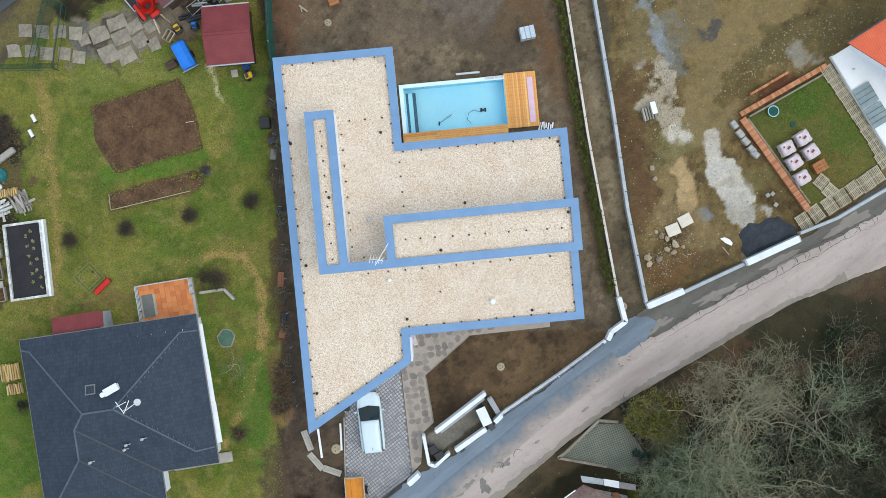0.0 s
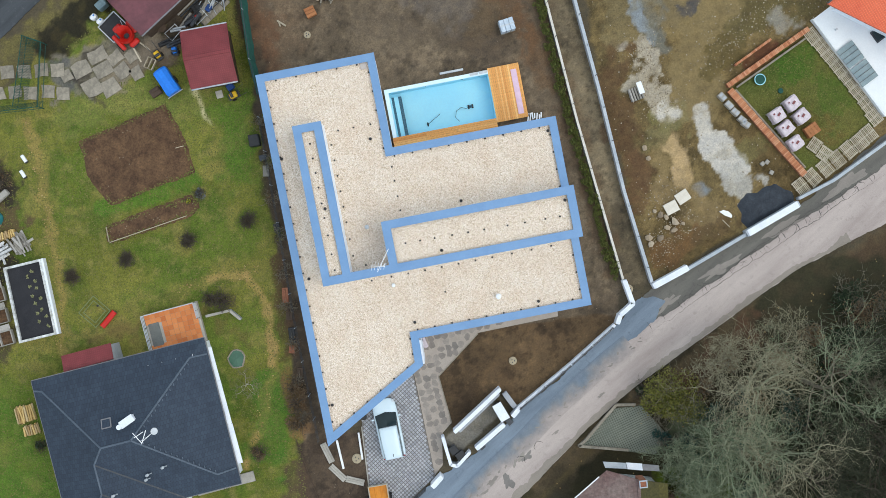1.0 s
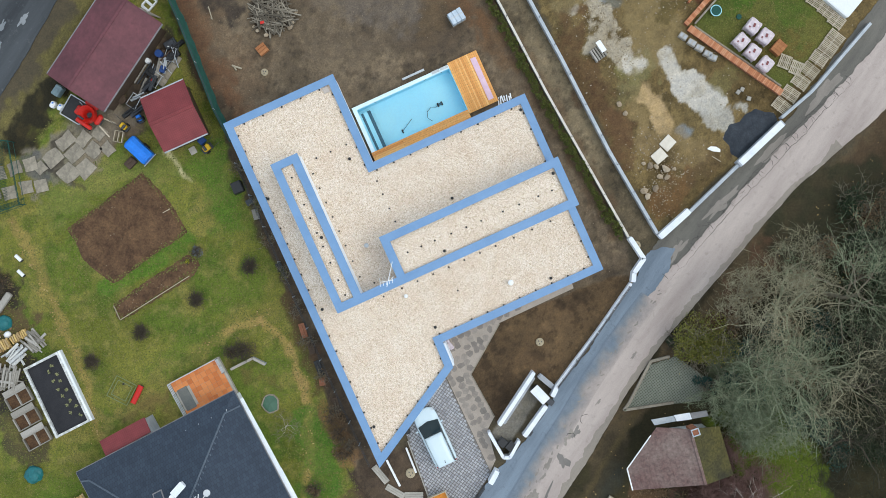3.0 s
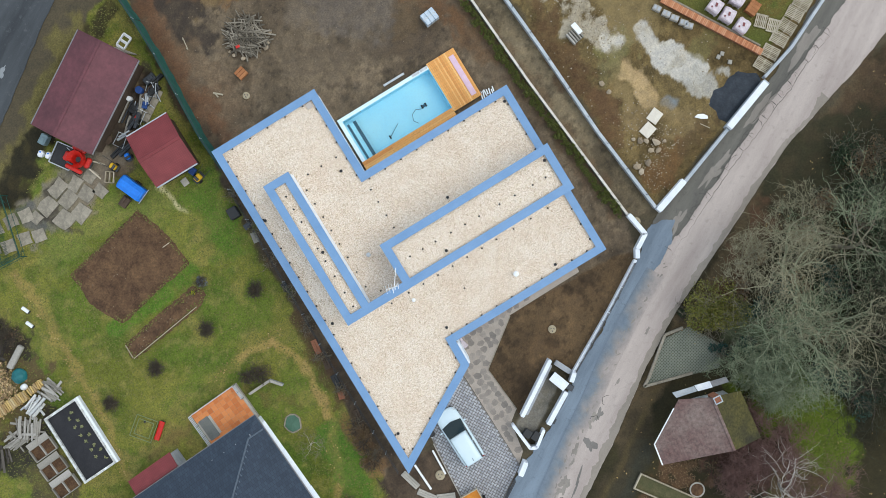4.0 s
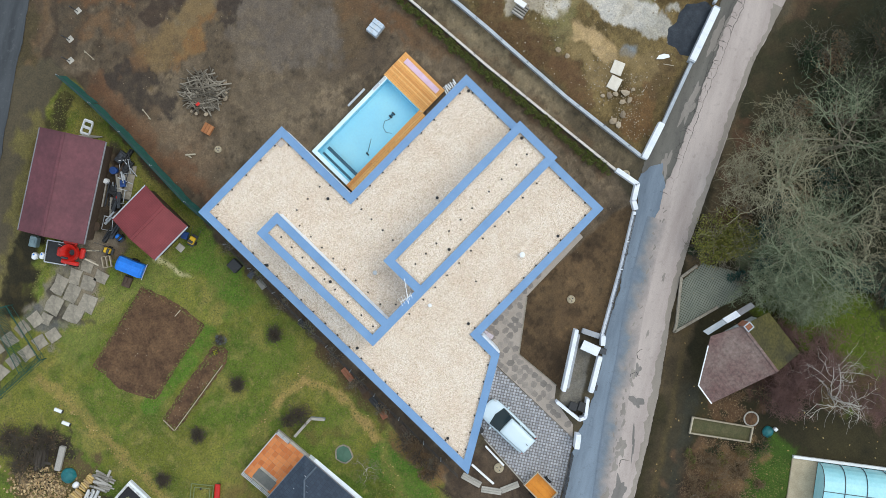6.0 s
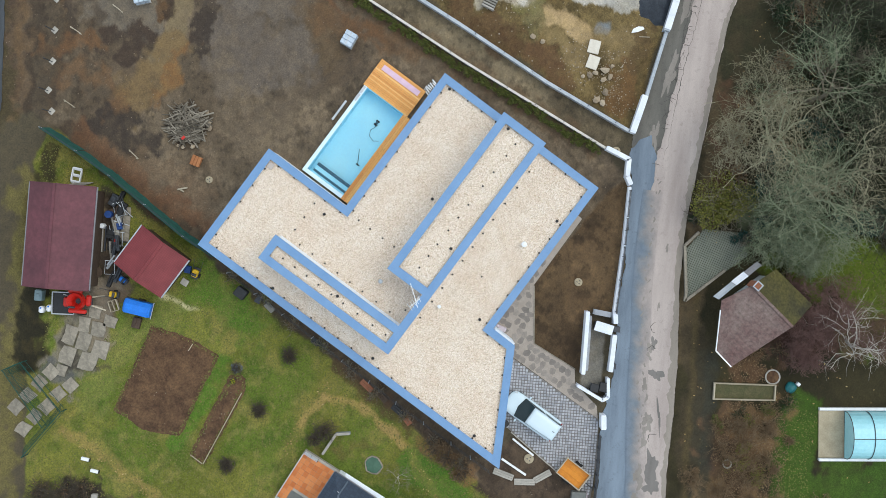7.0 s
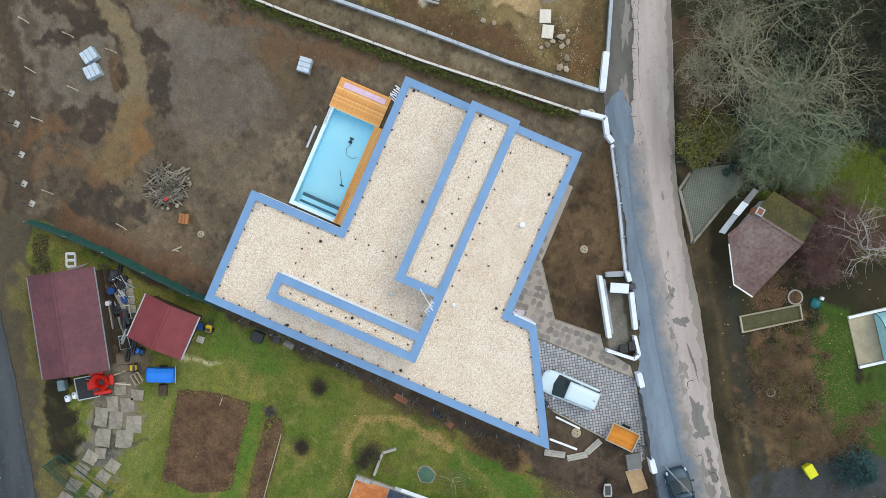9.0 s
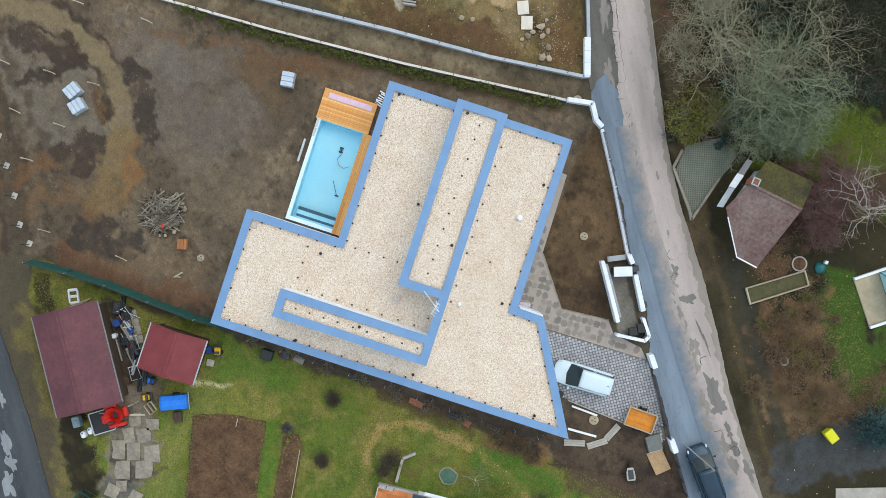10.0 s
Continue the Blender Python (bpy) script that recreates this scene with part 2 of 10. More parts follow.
M.update(
    lilac_grey=surface("pale_grey_cover", lin(176, 166, 160), lin(190, 180, 172), 3, 0.6, 20, 0.05, 0.1),
    dark_wood=surface("dark_timber", lin(64, 50, 40), lin(84, 68, 54), 3, 0.8, 25, 0.2, 0.3),
    pale_wood=pieces("weathered_pale_timber", lin(150, 140, 120), lin(176, 166, 146), lin(190, 180, 160), rough=0.85, fine=10),
    grey_wood=pieces("weathered_grey_timber", lin(120, 116, 108), lin(150, 146, 138), lin(168, 164, 158), rough=0.85, fine=10),
    fresh_wood=pieces("cut_firewood", lin(176, 146, 92), lin(204, 176, 116), lin(150, 122, 82), lin(190, 170, 130), rough=0.85, fine=14),
    slate=slate_material(),
    ridge=surface("ridge_tile", lin(72, 84, 98), lin(90, 102, 116), 2, 0.6, 12, 0.1, 0.1),
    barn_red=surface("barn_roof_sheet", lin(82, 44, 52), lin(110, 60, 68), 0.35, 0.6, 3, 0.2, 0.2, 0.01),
    shed_red=tile_rows("shed_roof_tiles", lin(112, 40, 44), lin(130, 52, 56), 2.2, 0.35),
    orange_tile=tile_rows("orange_roof_tiles", lin(214, 92, 58), lin(228, 108, 70), 2.0, 0.5),
    old_tile=surface("mossy_clay_tiles", lin(98, 66, 64), lin(130, 116, 110), 0.32, 0.85, 5, 0.42, 0.6, 0.04),
    moss_tile=surface("mossy_tiles_green", lin(52, 50, 35), lin(88, 83, 42), 0.5, 0.9, 6, 0.5, 0.6, 0.04),
    white_roof=surface("white_roof_membrane", lin(222, 228, 232), lin(234, 238, 240), 0.6, 0.6, 8, 0.04, 0.05),
    awning=surface("grey_glazed_panel", lin(100, 124, 134), lin(128, 148, 152), 1.4, 0.3, 10, 0.1, 0.05),
    terracotta=pieces("terracotta_floor_tile", lin(190, 106, 52), lin(206, 122, 64), lin(216, 138, 80), lin(196, 112, 56), rough=0.6, fine=8, spread=0.08, bump=0.1),
    brick=pieces("brick", lin(172, 108, 74), lin(196, 132, 94), lin(210, 158, 124), lin(184, 118, 82), fine=25),
    soil=surface("dug_soil", lin(66, 46, 32), lin(108, 82, 58), 0.8, 0.95, 7, 0.5, 0.8, 0.06),
    black_soil=surface("black_compost", lin(36, 37, 42), lin(50, 50, 54), 1.2, 0.95, 14, 0.35, 0.8, 0.05),
    dark_spoil=surface("black_spoil", lin(40, 46, 54), lin(60, 66, 74), 1.2, 0.9, 10, 0.25, 0.8, 0.05),
    gutter=surface("grey_gutter", lin(112, 112, 116), lin(132, 132, 136), 4, 0.5, 30, 0.08, 0.1),
    blue=surface("blue_tarpaulin", lin(14, 112, 216), lin(24, 128, 232), 1.5, 0.45, 6, 0.08, 0.3, 0.03),
    teal=surface("teal_tarpaulin", lin(18, 92, 98), lin(30, 112, 116), 2, 0.5, 8, 0.1, 0.4, 0.03),
    green_mesh=surface("green_shade_mesh", lin(14, 64, 57), lin(24, 84, 74), 2, 0.8, 14, 0.12, 0.2),
    orange_paint=surface("orange_painted_steel", lin(196, 120, 22), lin(218, 142, 36), 1.5, 0.5, 10, 0.08, 0.1),
    red_paint=surface("red_paint", lin(186, 30, 24), lin(206, 44, 34), 2, 0.4, 12, 0.1, 0.1),
    yellow=surface("yellow_paint", lin(214, 170, 30), lin(228, 188, 44), 2, 0.5, 12, 0.1, 0.1),
    bright_yellow=surface("yellow_plastic", lin(206, 204, 14), lin(222, 220, 30), 2, 0.5, 12, 0.06, 0.05),
    car_silver=surface("silver_blue_car_paint", lin(204, 222, 232), lin(212, 228, 236), 0.5, 0.2, 40, 0.02, 0.0, metal=0.0),
    car_dark=surface("dark_blue_car_paint", lin(38, 58, 74), lin(46, 68, 85), 0.5, 0.22, 40, 0.02, 0.0, metal=0.3),
    car_glass=surface("tinted_car_glass", lin(28, 42, 46), lin(34, 50, 54), 0.5, 0.06, 40, 0.02, 0.0),
    rubber=surface("tyre_rubber", lin(26, 26, 27), lin(34, 34, 35), 3, 0.85, 20, 0.1, 0.2),
    lamp_red=surface("rear_lamp_red", lin(150, 20, 24), lin(160, 26, 28), 3, 0.3, 20, 0.05, 0.0),
    lamp_clear=surface("headlamp_glass", lin(190, 200, 206), lin(206, 214, 218), 3, 0.15, 20, 0.05, 0.0),
    poly=surface("polytunnel_film", lin(150, 212, 224), lin(172, 226, 234), 1.0, 0.25, 6, 0.06, 0.1),
    sand=surface("pale_sand_bed", lin(160, 148, 124), lin(180, 168, 144), 1.4, 0.95, 14, 0.2, 0.3),
    film_blue=surface("blue_white_film", lin(168, 184, 200), lin(196, 208, 220), 2.5, 0.4, 5, 0.12, 0.5, 0.04),
    foil_grey=surface("crumpled_pale_foil", lin(186, 172, 180), lin(214, 204, 210), 3, 0.4, 5, 0.2, 0.7, 0.05),
    stone=pieces("field_stone", lin(130, 116, 98), lin(158, 142, 120), lin(176, 162, 142), fine=8),
    bark=surface("bark", lin(112, 108, 94), lin(140, 134, 118), 3, 0.9, 25, 0.25, 0.4),
)

M.update(
    tan_board=surface("tan_chipboard", lin(160, 132, 98), lin(182, 154, 118), 2, 0.85, 12, 0.2, 0.2),
    white_boards=pieces("whitish_weathered_boards", lin(150, 154, 158), lin(186, 188, 188), lin(204, 204, 200), rough=0.85, fine=10),
    dark_boards=pieces("dark_rotten_boards", lin(46, 42, 38), lin(74, 68, 62), lin(96, 90, 84), rough=0.9, fine=10),
    branch_wood=pieces("cut_branches", lin(62, 56, 47), lin(112, 104, 92), lin(150, 142, 128), lin(84, 77, 66), rough=0.9, fine=12),
    orange_board=pieces("orange_brown_board", lin(152, 98, 60), lin(172, 116, 74), rough=0.8),
    blue_dark=surface("dark_blue_plastic", lin(24, 60, 120), lin(34, 74, 138), 2, 0.5, 12, 0.08, 0.05),
    concrete_warm=surface("warm_worn_concrete", lin(124, 118, 106), lin(154, 146, 132), 1.2, 0.9, 7, 0.28, 0.4, vary=0.12),
    pale_green=surface("pale_green_paint", lin(108, 122, 80), lin(126, 138, 96), 3, 0.7, 20, 0.1, 0.1),
    pond_green=surface("green_pond_water", lin(62, 96, 78), lin(78, 112, 92), 1, 0.15, 6, 0.1, 0.05),
    brick_red=surface("old_brick_core", lin(134, 84, 62), lin(156, 104, 78), 3, 0.9, 16, 0.25, 0.4),
    print_red=surface("dark_red_print", lin(110, 50, 56), lin(122, 60, 64), 4, 0.5, 20, 0.1, 0.05),
    white_slab=surface("pale_limestone", lin(206, 198, 184), lin(222, 216, 204), 1.5, 0.85, 14, 0.08, 0.2),
    bed_green=surface("weedy_soil", lin(70, 74, 46), lin(94, 88, 62), 1.5, 0.95, 14, 0.35, 0.6, 0.03),
)

M.update(
    bark_pale=surface("pale_lichen_bark", lin(118, 122, 97), lin(150, 154, 128), 2, 0.9, 25, 0.25, 0.3),
    bark_grey=surface("grey_brown_bark", lin(104, 98, 84), lin(132, 124, 108), 2, 0.9, 25, 0.25, 0.3),
    bark_white=surface("whitish_bark", lin(170, 164, 156), lin(196, 190, 182), 2, 0.85, 25, 0.2, 0.3),
    bark_plum=surface("plum_brown_twigs", lin(96, 72, 68), lin(122, 94, 88), 2, 0.9, 25, 0.25, 0.3),
    straw_twig=surface("straw_brown_stalks", lin(98, 82, 62), lin(130, 110, 84), 2, 0.9, 25, 0.25, 0.3),
    bark_dark=surface("dark_twigs", lin(66, 58, 50), lin(88, 80, 68), 2, 0.9, 25, 0.25, 0.3),
    twig_pale=island("pale_twigs", lin(104, 99, 77), lin(160, 156, 130), lin(124, 115, 92), rough=0.9),
    twig_green=island("lichen_twigs", lin(78, 94, 70), lin(128, 138, 110), lin(146, 150, 124), rough=0.9),
    leaf_dark=island("dark_evergreen_leaves", lin(26, 42, 23), lin(42, 60, 30), lin(35, 53, 35), lin(54, 67, 37)),
    leaf_olive=island("olive_leaves", lin(84, 88, 30), lin(112, 110, 40), lin(98, 104, 44), lin(134, 126, 60)),
    leaf_teal=island("teal_green_leaves", lin(32, 62, 58), lin(48, 82, 74), lin(40, 72, 62)),
    leaf_hedge=island("young_hedge_leaves", lin(60, 70, 24), lin(92, 98, 38), lin(74, 84, 28), lin(112, 112, 54)),
    leaf_brown=island("dry_brown_leaves", lin(92, 72, 52), lin(122, 100, 74), lin(106, 84, 62), lin(142, 120, 90)),
    leaf_spruce=island("blue_green_needles", lin(26, 52, 52), lin(40, 70, 70), lin(54, 86, 84)),
    grass_blade=island("grass_blades", lin(78, 84, 32), lin(96, 100, 42), lin(112, 109, 56), lin(84, 92, 36), lin(126, 116, 70)),
    chips=island("wood_chips", lin(96, 78, 56), lin(176, 148, 104), lin(120, 98, 70), lin(206, 182, 138), lin(78, 64, 48), lin(150, 124, 88)),
    litter=island("fallen_leaves", lin(138, 114, 68), lin(168, 142, 92), lin(120, 94, 60), lin(184, 162, 112)),
    rubble=island("rubble_stones", lin(126, 112, 90), lin(158, 146, 126), lin(104, 88, 66), lin(182, 174, 160)),
    clod=island("soil_clods", lin(84, 70, 58), lin(104, 90, 74), lin(132, 117, 100), lin(92, 78, 64)),
)

M.update(
    stained_white=surface("stained_white_wall", lin(150, 150, 142), lin(224, 228, 230), 2.2, 0.8, 9, 0.22, 0.3),
    leaf_pale=island("pale_wilted_leaves", lin(120, 124, 86), lin(150, 150, 110), lin(98, 106, 66)),
    dirt_edge=asphalt("muddy_lane_rim", lin(134, 126, 117), lin(156, 147, 138), lin(112, 103, 92), 0.7, False),
    twig_dark=island("dark_green_twigs", lin(30, 36, 23), lin(47, 51, 33), lin(64, 64, 44), rough=0.9),
    box_grey=surface("grey_box_plastic", lin(96, 100, 98), lin(116, 118, 114), 2, 0.5, 12, 0.1, 0.1),
    leaf_blue=island("bluish_lavender_leaves", lin(88, 96, 104), lin(112, 118, 126), lin(98, 106, 108)),
    leaf_flower=island("yellow_green_leaves", lin(150, 160, 30), lin(184, 186, 44), lin(120, 130, 40)),
    paver_rest=island("driveway_paver_field", lin(150, 152, 158), lin(172, 174, 180), lin(186, 187, 192), lin(160, 160, 164)),
    path_bed=surface("path_mortar", lin(152, 142, 132), lin(172, 161, 151), 1.2, 0.9, 20, 0.15, 0.2),
    lattice_earth=surface("earth_in_lattice", lin(84, 88, 76), lin(98, 101, 86), 1.2, 0.95, 14, 0.25, 0.4),
    lattice_web=surface("lattice_concrete", lin(116, 122, 112), lin(134, 138, 126), 1.2, 0.9, 16, 0.15, 0.3),
)

# ---- building helpers ----
def part(name, bm, material, parent=None, label=""):
    me = bpy.data.meshes.new(name)
    bm.normal_update()
    bm.to_mesh(me)
    bm.free()
    me.materials.append(M[material] if isinstance(material, str) else material)
    ob = new(name, me)
    if parent:
        ob.parent = parent
    if label:
        tagged(ob, label)
    return ob


def thing(name, label, category, at=(0, 0, 0), turn=0.0, group="", kind=""):
    e = new(name)
    e.empty_display_size = 0.3
    e.matrix_world = pose(*at, 0, 0, turn)
    return tagged(e, label, category, group, kind)


def box(bm, x, y, z, sx, sy, sz, turn=0.0, bevel=0.0, tilt=None):
    """A box centred at x, y with its underside at z."""
    m = Matrix.Translation((x, y, z + sz / 2)) @ (tilt or Matrix()) @ Matrix.Rotation(radians(turn), 4, "Z") @ Matrix.Diagonal((sx, sy, sz, 1))
    r = bmesh.ops.create_cube(bm, size=1, matrix=m)
    if bevel:
        edges = {e for v in r["verts"] for e in v.link_edges}
        bmesh.ops.bevel(bm, geom=list(edges), offset=bevel, segments=1, affect="EDGES", clamp_overlap=True)
    return bm


def boxes(*rows, **kw):
    bm = bmesh.new()
    for r in rows:
        box(bm, *r, **kw)
    return bm


def bar(bm, p, q, w, h, bevel=0.0):
    """A beam of width w and height h whose underside runs from p to q."""
    p, q = Vector(p), Vector(q)
    d = q - p
    turn = Matrix.Translation((p + q) / 2) @ d.to_track_quat("X", "Z").to_matrix().to_4x4()
    r = bmesh.ops.create_cube(bm, size=1, matrix=turn @ Matrix.Translation((0, 0, h / 2)) @ Matrix.Diagonal((d.length, w, h, 1)))
    if bevel:
        edges = {e for v in r["verts"] for e in v.link_edges}
        bmesh.ops.bevel(bm, geom=list(edges), offset=bevel, segments=1, affect="EDGES", clamp_overlap=True)
    return bm


def tube(bm, p, q, r0, r1=None, sides=8, caps=True):
    p, q = Vector(p), Vector(q)
    d = q - p
    m = Matrix.Translation((p + q) / 2) @ d.to_track_quat("Z", "Y").to_matrix().to_4x4()
    bmesh.ops.create_cone(bm, cap_ends=caps, segments=sides, radius1=r0, radius2=r0 if r1 is None else r1, depth=d.length, matrix=m)
    return bm


def prism(bm, poly, z0, z1):
    """An upright prism over a plan."""
    n = len(poly)
    area = sum(poly[i][0] * poly[(i + 1) % n][1] - poly[(i + 1) % n][0] * poly[i][1] for i in range(n))
    poly = list(poly) if area > 0 else list(reversed(poly))
    lo = [bm.verts.new((x, y, z0)) for x, y in poly]
    hi = [bm.verts.new((x, y, z1)) for x, y in poly]
    bm.faces.new(list(reversed(lo)))
    bm.faces.new(hi)
    for i in range(n):
        bm.faces.new((lo[i], lo[(i + 1) % n], hi[(i + 1) % n], hi[i]))
    return bm


def inset_poly(poly, d):
    """The plan moved inwards by d (anticlockwise plans)."""
    out = []
    n = len(poly)
    for i in range(n):
        a, b, c = (Vector(poly[(i + k) % n]) for k in (-1, 0, 1))
        e1, e2 = (b - a).normalized(), (c - b).normalized()
        n1, n2 = Vector((-e1.y, e1.x)), Vector((-e2.y, e2.x))
        s = (n1 + n2) / (1 + n1.dot(n2))
        out.append(tuple(b + s * d))
    return out


@functools.lru_cache(None)
def noise_table(seed):
    return np.random.RandomState(seed).rand(256, 256)


def value_noise(x, y, scale, seed):
    tab = noise_table(seed)
    fx, fy = x * scale + 1000.3, y * scale + 1000.7
    ix, iy = np.floor(fx).astype(int), np.floor(fy).astype(int)
    u, v = fx - ix, fy - iy
    u, v = u * u * (3 - 2 * u), v * v * (3 - 2 * v)
    g = lambda a, b: tab[a & 255, b & 255]
    return (g(ix, iy) * (1 - u) + g(ix + 1, iy) * u) * (1 - v) + (g(ix, iy + 1) * (1 - u) + g(ix + 1, iy + 1) * u) * v


def fbm(x, y, scale, seed, octaves=4):
    s, a, t = 0, 1.0, 0
    for k in range(octaves):
        s = s + a * value_noise(x, y, scale * 2 ** k, seed + k)
        t += a
        a *= 0.55
    return s / t


def inside_distance(x, y, poly):
    """Signed distance to a plan, positive within."""
    d = np.full(x.shape, 1e9)
    inside = np.zeros(x.shape, bool)
    n = len(poly)
    for i in range(n):
        ax, ay = poly[i]
        bx, by = poly[(i + 1) % n]
        ex, ey = bx - ax, by - ay
        t = np.clip(((x - ax) * ex + (y - ay) * ey) / (ex * ex + ey * ey + 1e-9), 0, 1)
        d = np.minimum(d, np.hypot(x - ax - t * ex, y - ay - t * ey))
        cross = (ay > y) != (by > y)
        inside ^= cross & (x < (bx - ax) * (y - ay) / (by - ay + 1e-12) + ax)
    return np.where(inside, d, -d)


def line_distance(x, y, pts):
    d = np.full(x.shape, 1e9)
    for (ax, ay), (bx, by) in zip(pts, pts[1:]):
        ex, ey = bx - ax, by - ay
        t = np.clip(((x - ax) * ex + (y - ay) * ey) / (ex * ex + ey * ey + 1e-9), 0, 1)
        d = np.minimum(d, np.hypot(x - ax - t * ex, y - ay - t * ey))
    return d


def ragged(pts, step=0.35, amp=0.12, seed=1):
    """A polyline cut finely and worn uneven."""
    out = []
    run = 0.0
    for (ax, ay), (bx, by) in zip(pts, pts[1:]):
        L = math.hypot(bx - ax, by - ay)
        n = max(1, int(L / step))
        for i in range(n):
            t = i / n
            s = run + L * t
            w = amp * (1.6 * noise.noise((s * 0.5, seed * 7.3, 0)) + 0.9 * noise.noise((s * 1.9, seed * 3.1, 5)) + 0.5 * noise.noise((s * 5.0, seed, 9)))
            out.append((ax + (bx - ax) * t - (by - ay) / L * w, ay + (by - ay) * t + (bx - ax) / L * w))
        run += L
    out.append(pts[-1])
    return out


def local(m, u, v):
    p = m @ Vector((u, v, 0))
    return (p.x, p.y)


TURN = 5.4  # the new house and its pool stand at this angle
HOUSE = pose(0, 0, 0, 0, 0, TURN)


# ---- ground ----
GREEN, GREEN2 = (93, 100, 42), (116, 116, 57)
ZONES = [
    # name, plan, tones, turf, feather, wander
    ("wood", [(5, -14), (12, -13), (20, -9), (45, 2), (45, -45), (-12, -45), (-6, -30)], (44, 41, 28), (60, 55, 37), 0.35, 0.6, 0.6),
    ("garden", [(-45, -45), (-10.9, -45), (-11.0, -18), (-11.3, -8), (-11.6, 0), (-12.1, 8), (-12.5, 16.5), (-12.9, 26.5), (-15, 26), (-24, 18.6), (-45, 1)], GREEN, GREEN2, 1.0, 0.25, 0.3),
    ("yard", [(-11.9, 8), (-12.6, 26.6), (-16, 45), (7.5, 45), (8.6, 25), (9.8, 16.5), (11.2, 6.5), (13.3, -5), (12.6, -8.2), (-3, -8), (-9, -14.4), (-5, -23), (-11.5, -25), (-10.9, -16), (-11.4, -6)], (97, 83, 67), (113, 99, 81), 0.0, 0.2, 0.2),
    ("front_soil", [(-0.8, -10.6), (2.4, -7.6), (11.6, -7.2), (13, -7.6), (8.7, -10.9), (4.7, -13.7), (3.6, -12), (-0.1, -14.8)], (86, 68, 48), (102, 82, 58), 0.0, 0.1, 0.1),
    ("south_soil", [(-11.6, -14.5), (-6.6, -14), (-6.4, -21), (-9.5, -25), (-12, -24)], (74, 60, 50), (88, 74, 60), 0.0, 0.4, 0.4),
    ("plot_east", [(12, 25), (13.1, 9), (15.6, -5.5), (26.5, -0.5), (45, 7), (45, 45), (10, 45)], (100, 84, 56), (124, 107, 74), 0.45, 0.3, 0.3),
    ("lawn_ne", [(22.7, 8.3), (28.6, 11.7), (33.5, 5.0), (28.2, 1.6), (27.4, 1.7)], (72, 86, 38), (100, 98, 54), 0.95, 0.2, 0.1),
    ("lane", [(8.2, 45), (8.6, 25), (11.1, 7), (13.4, -5.2), (15.5, -5.4), (14, 2), (12.9, 9), (11.2, 19), (9.6, 45)], (108, 96, 76), (124, 111, 89), 0.0, 0.1, 0.1),
]
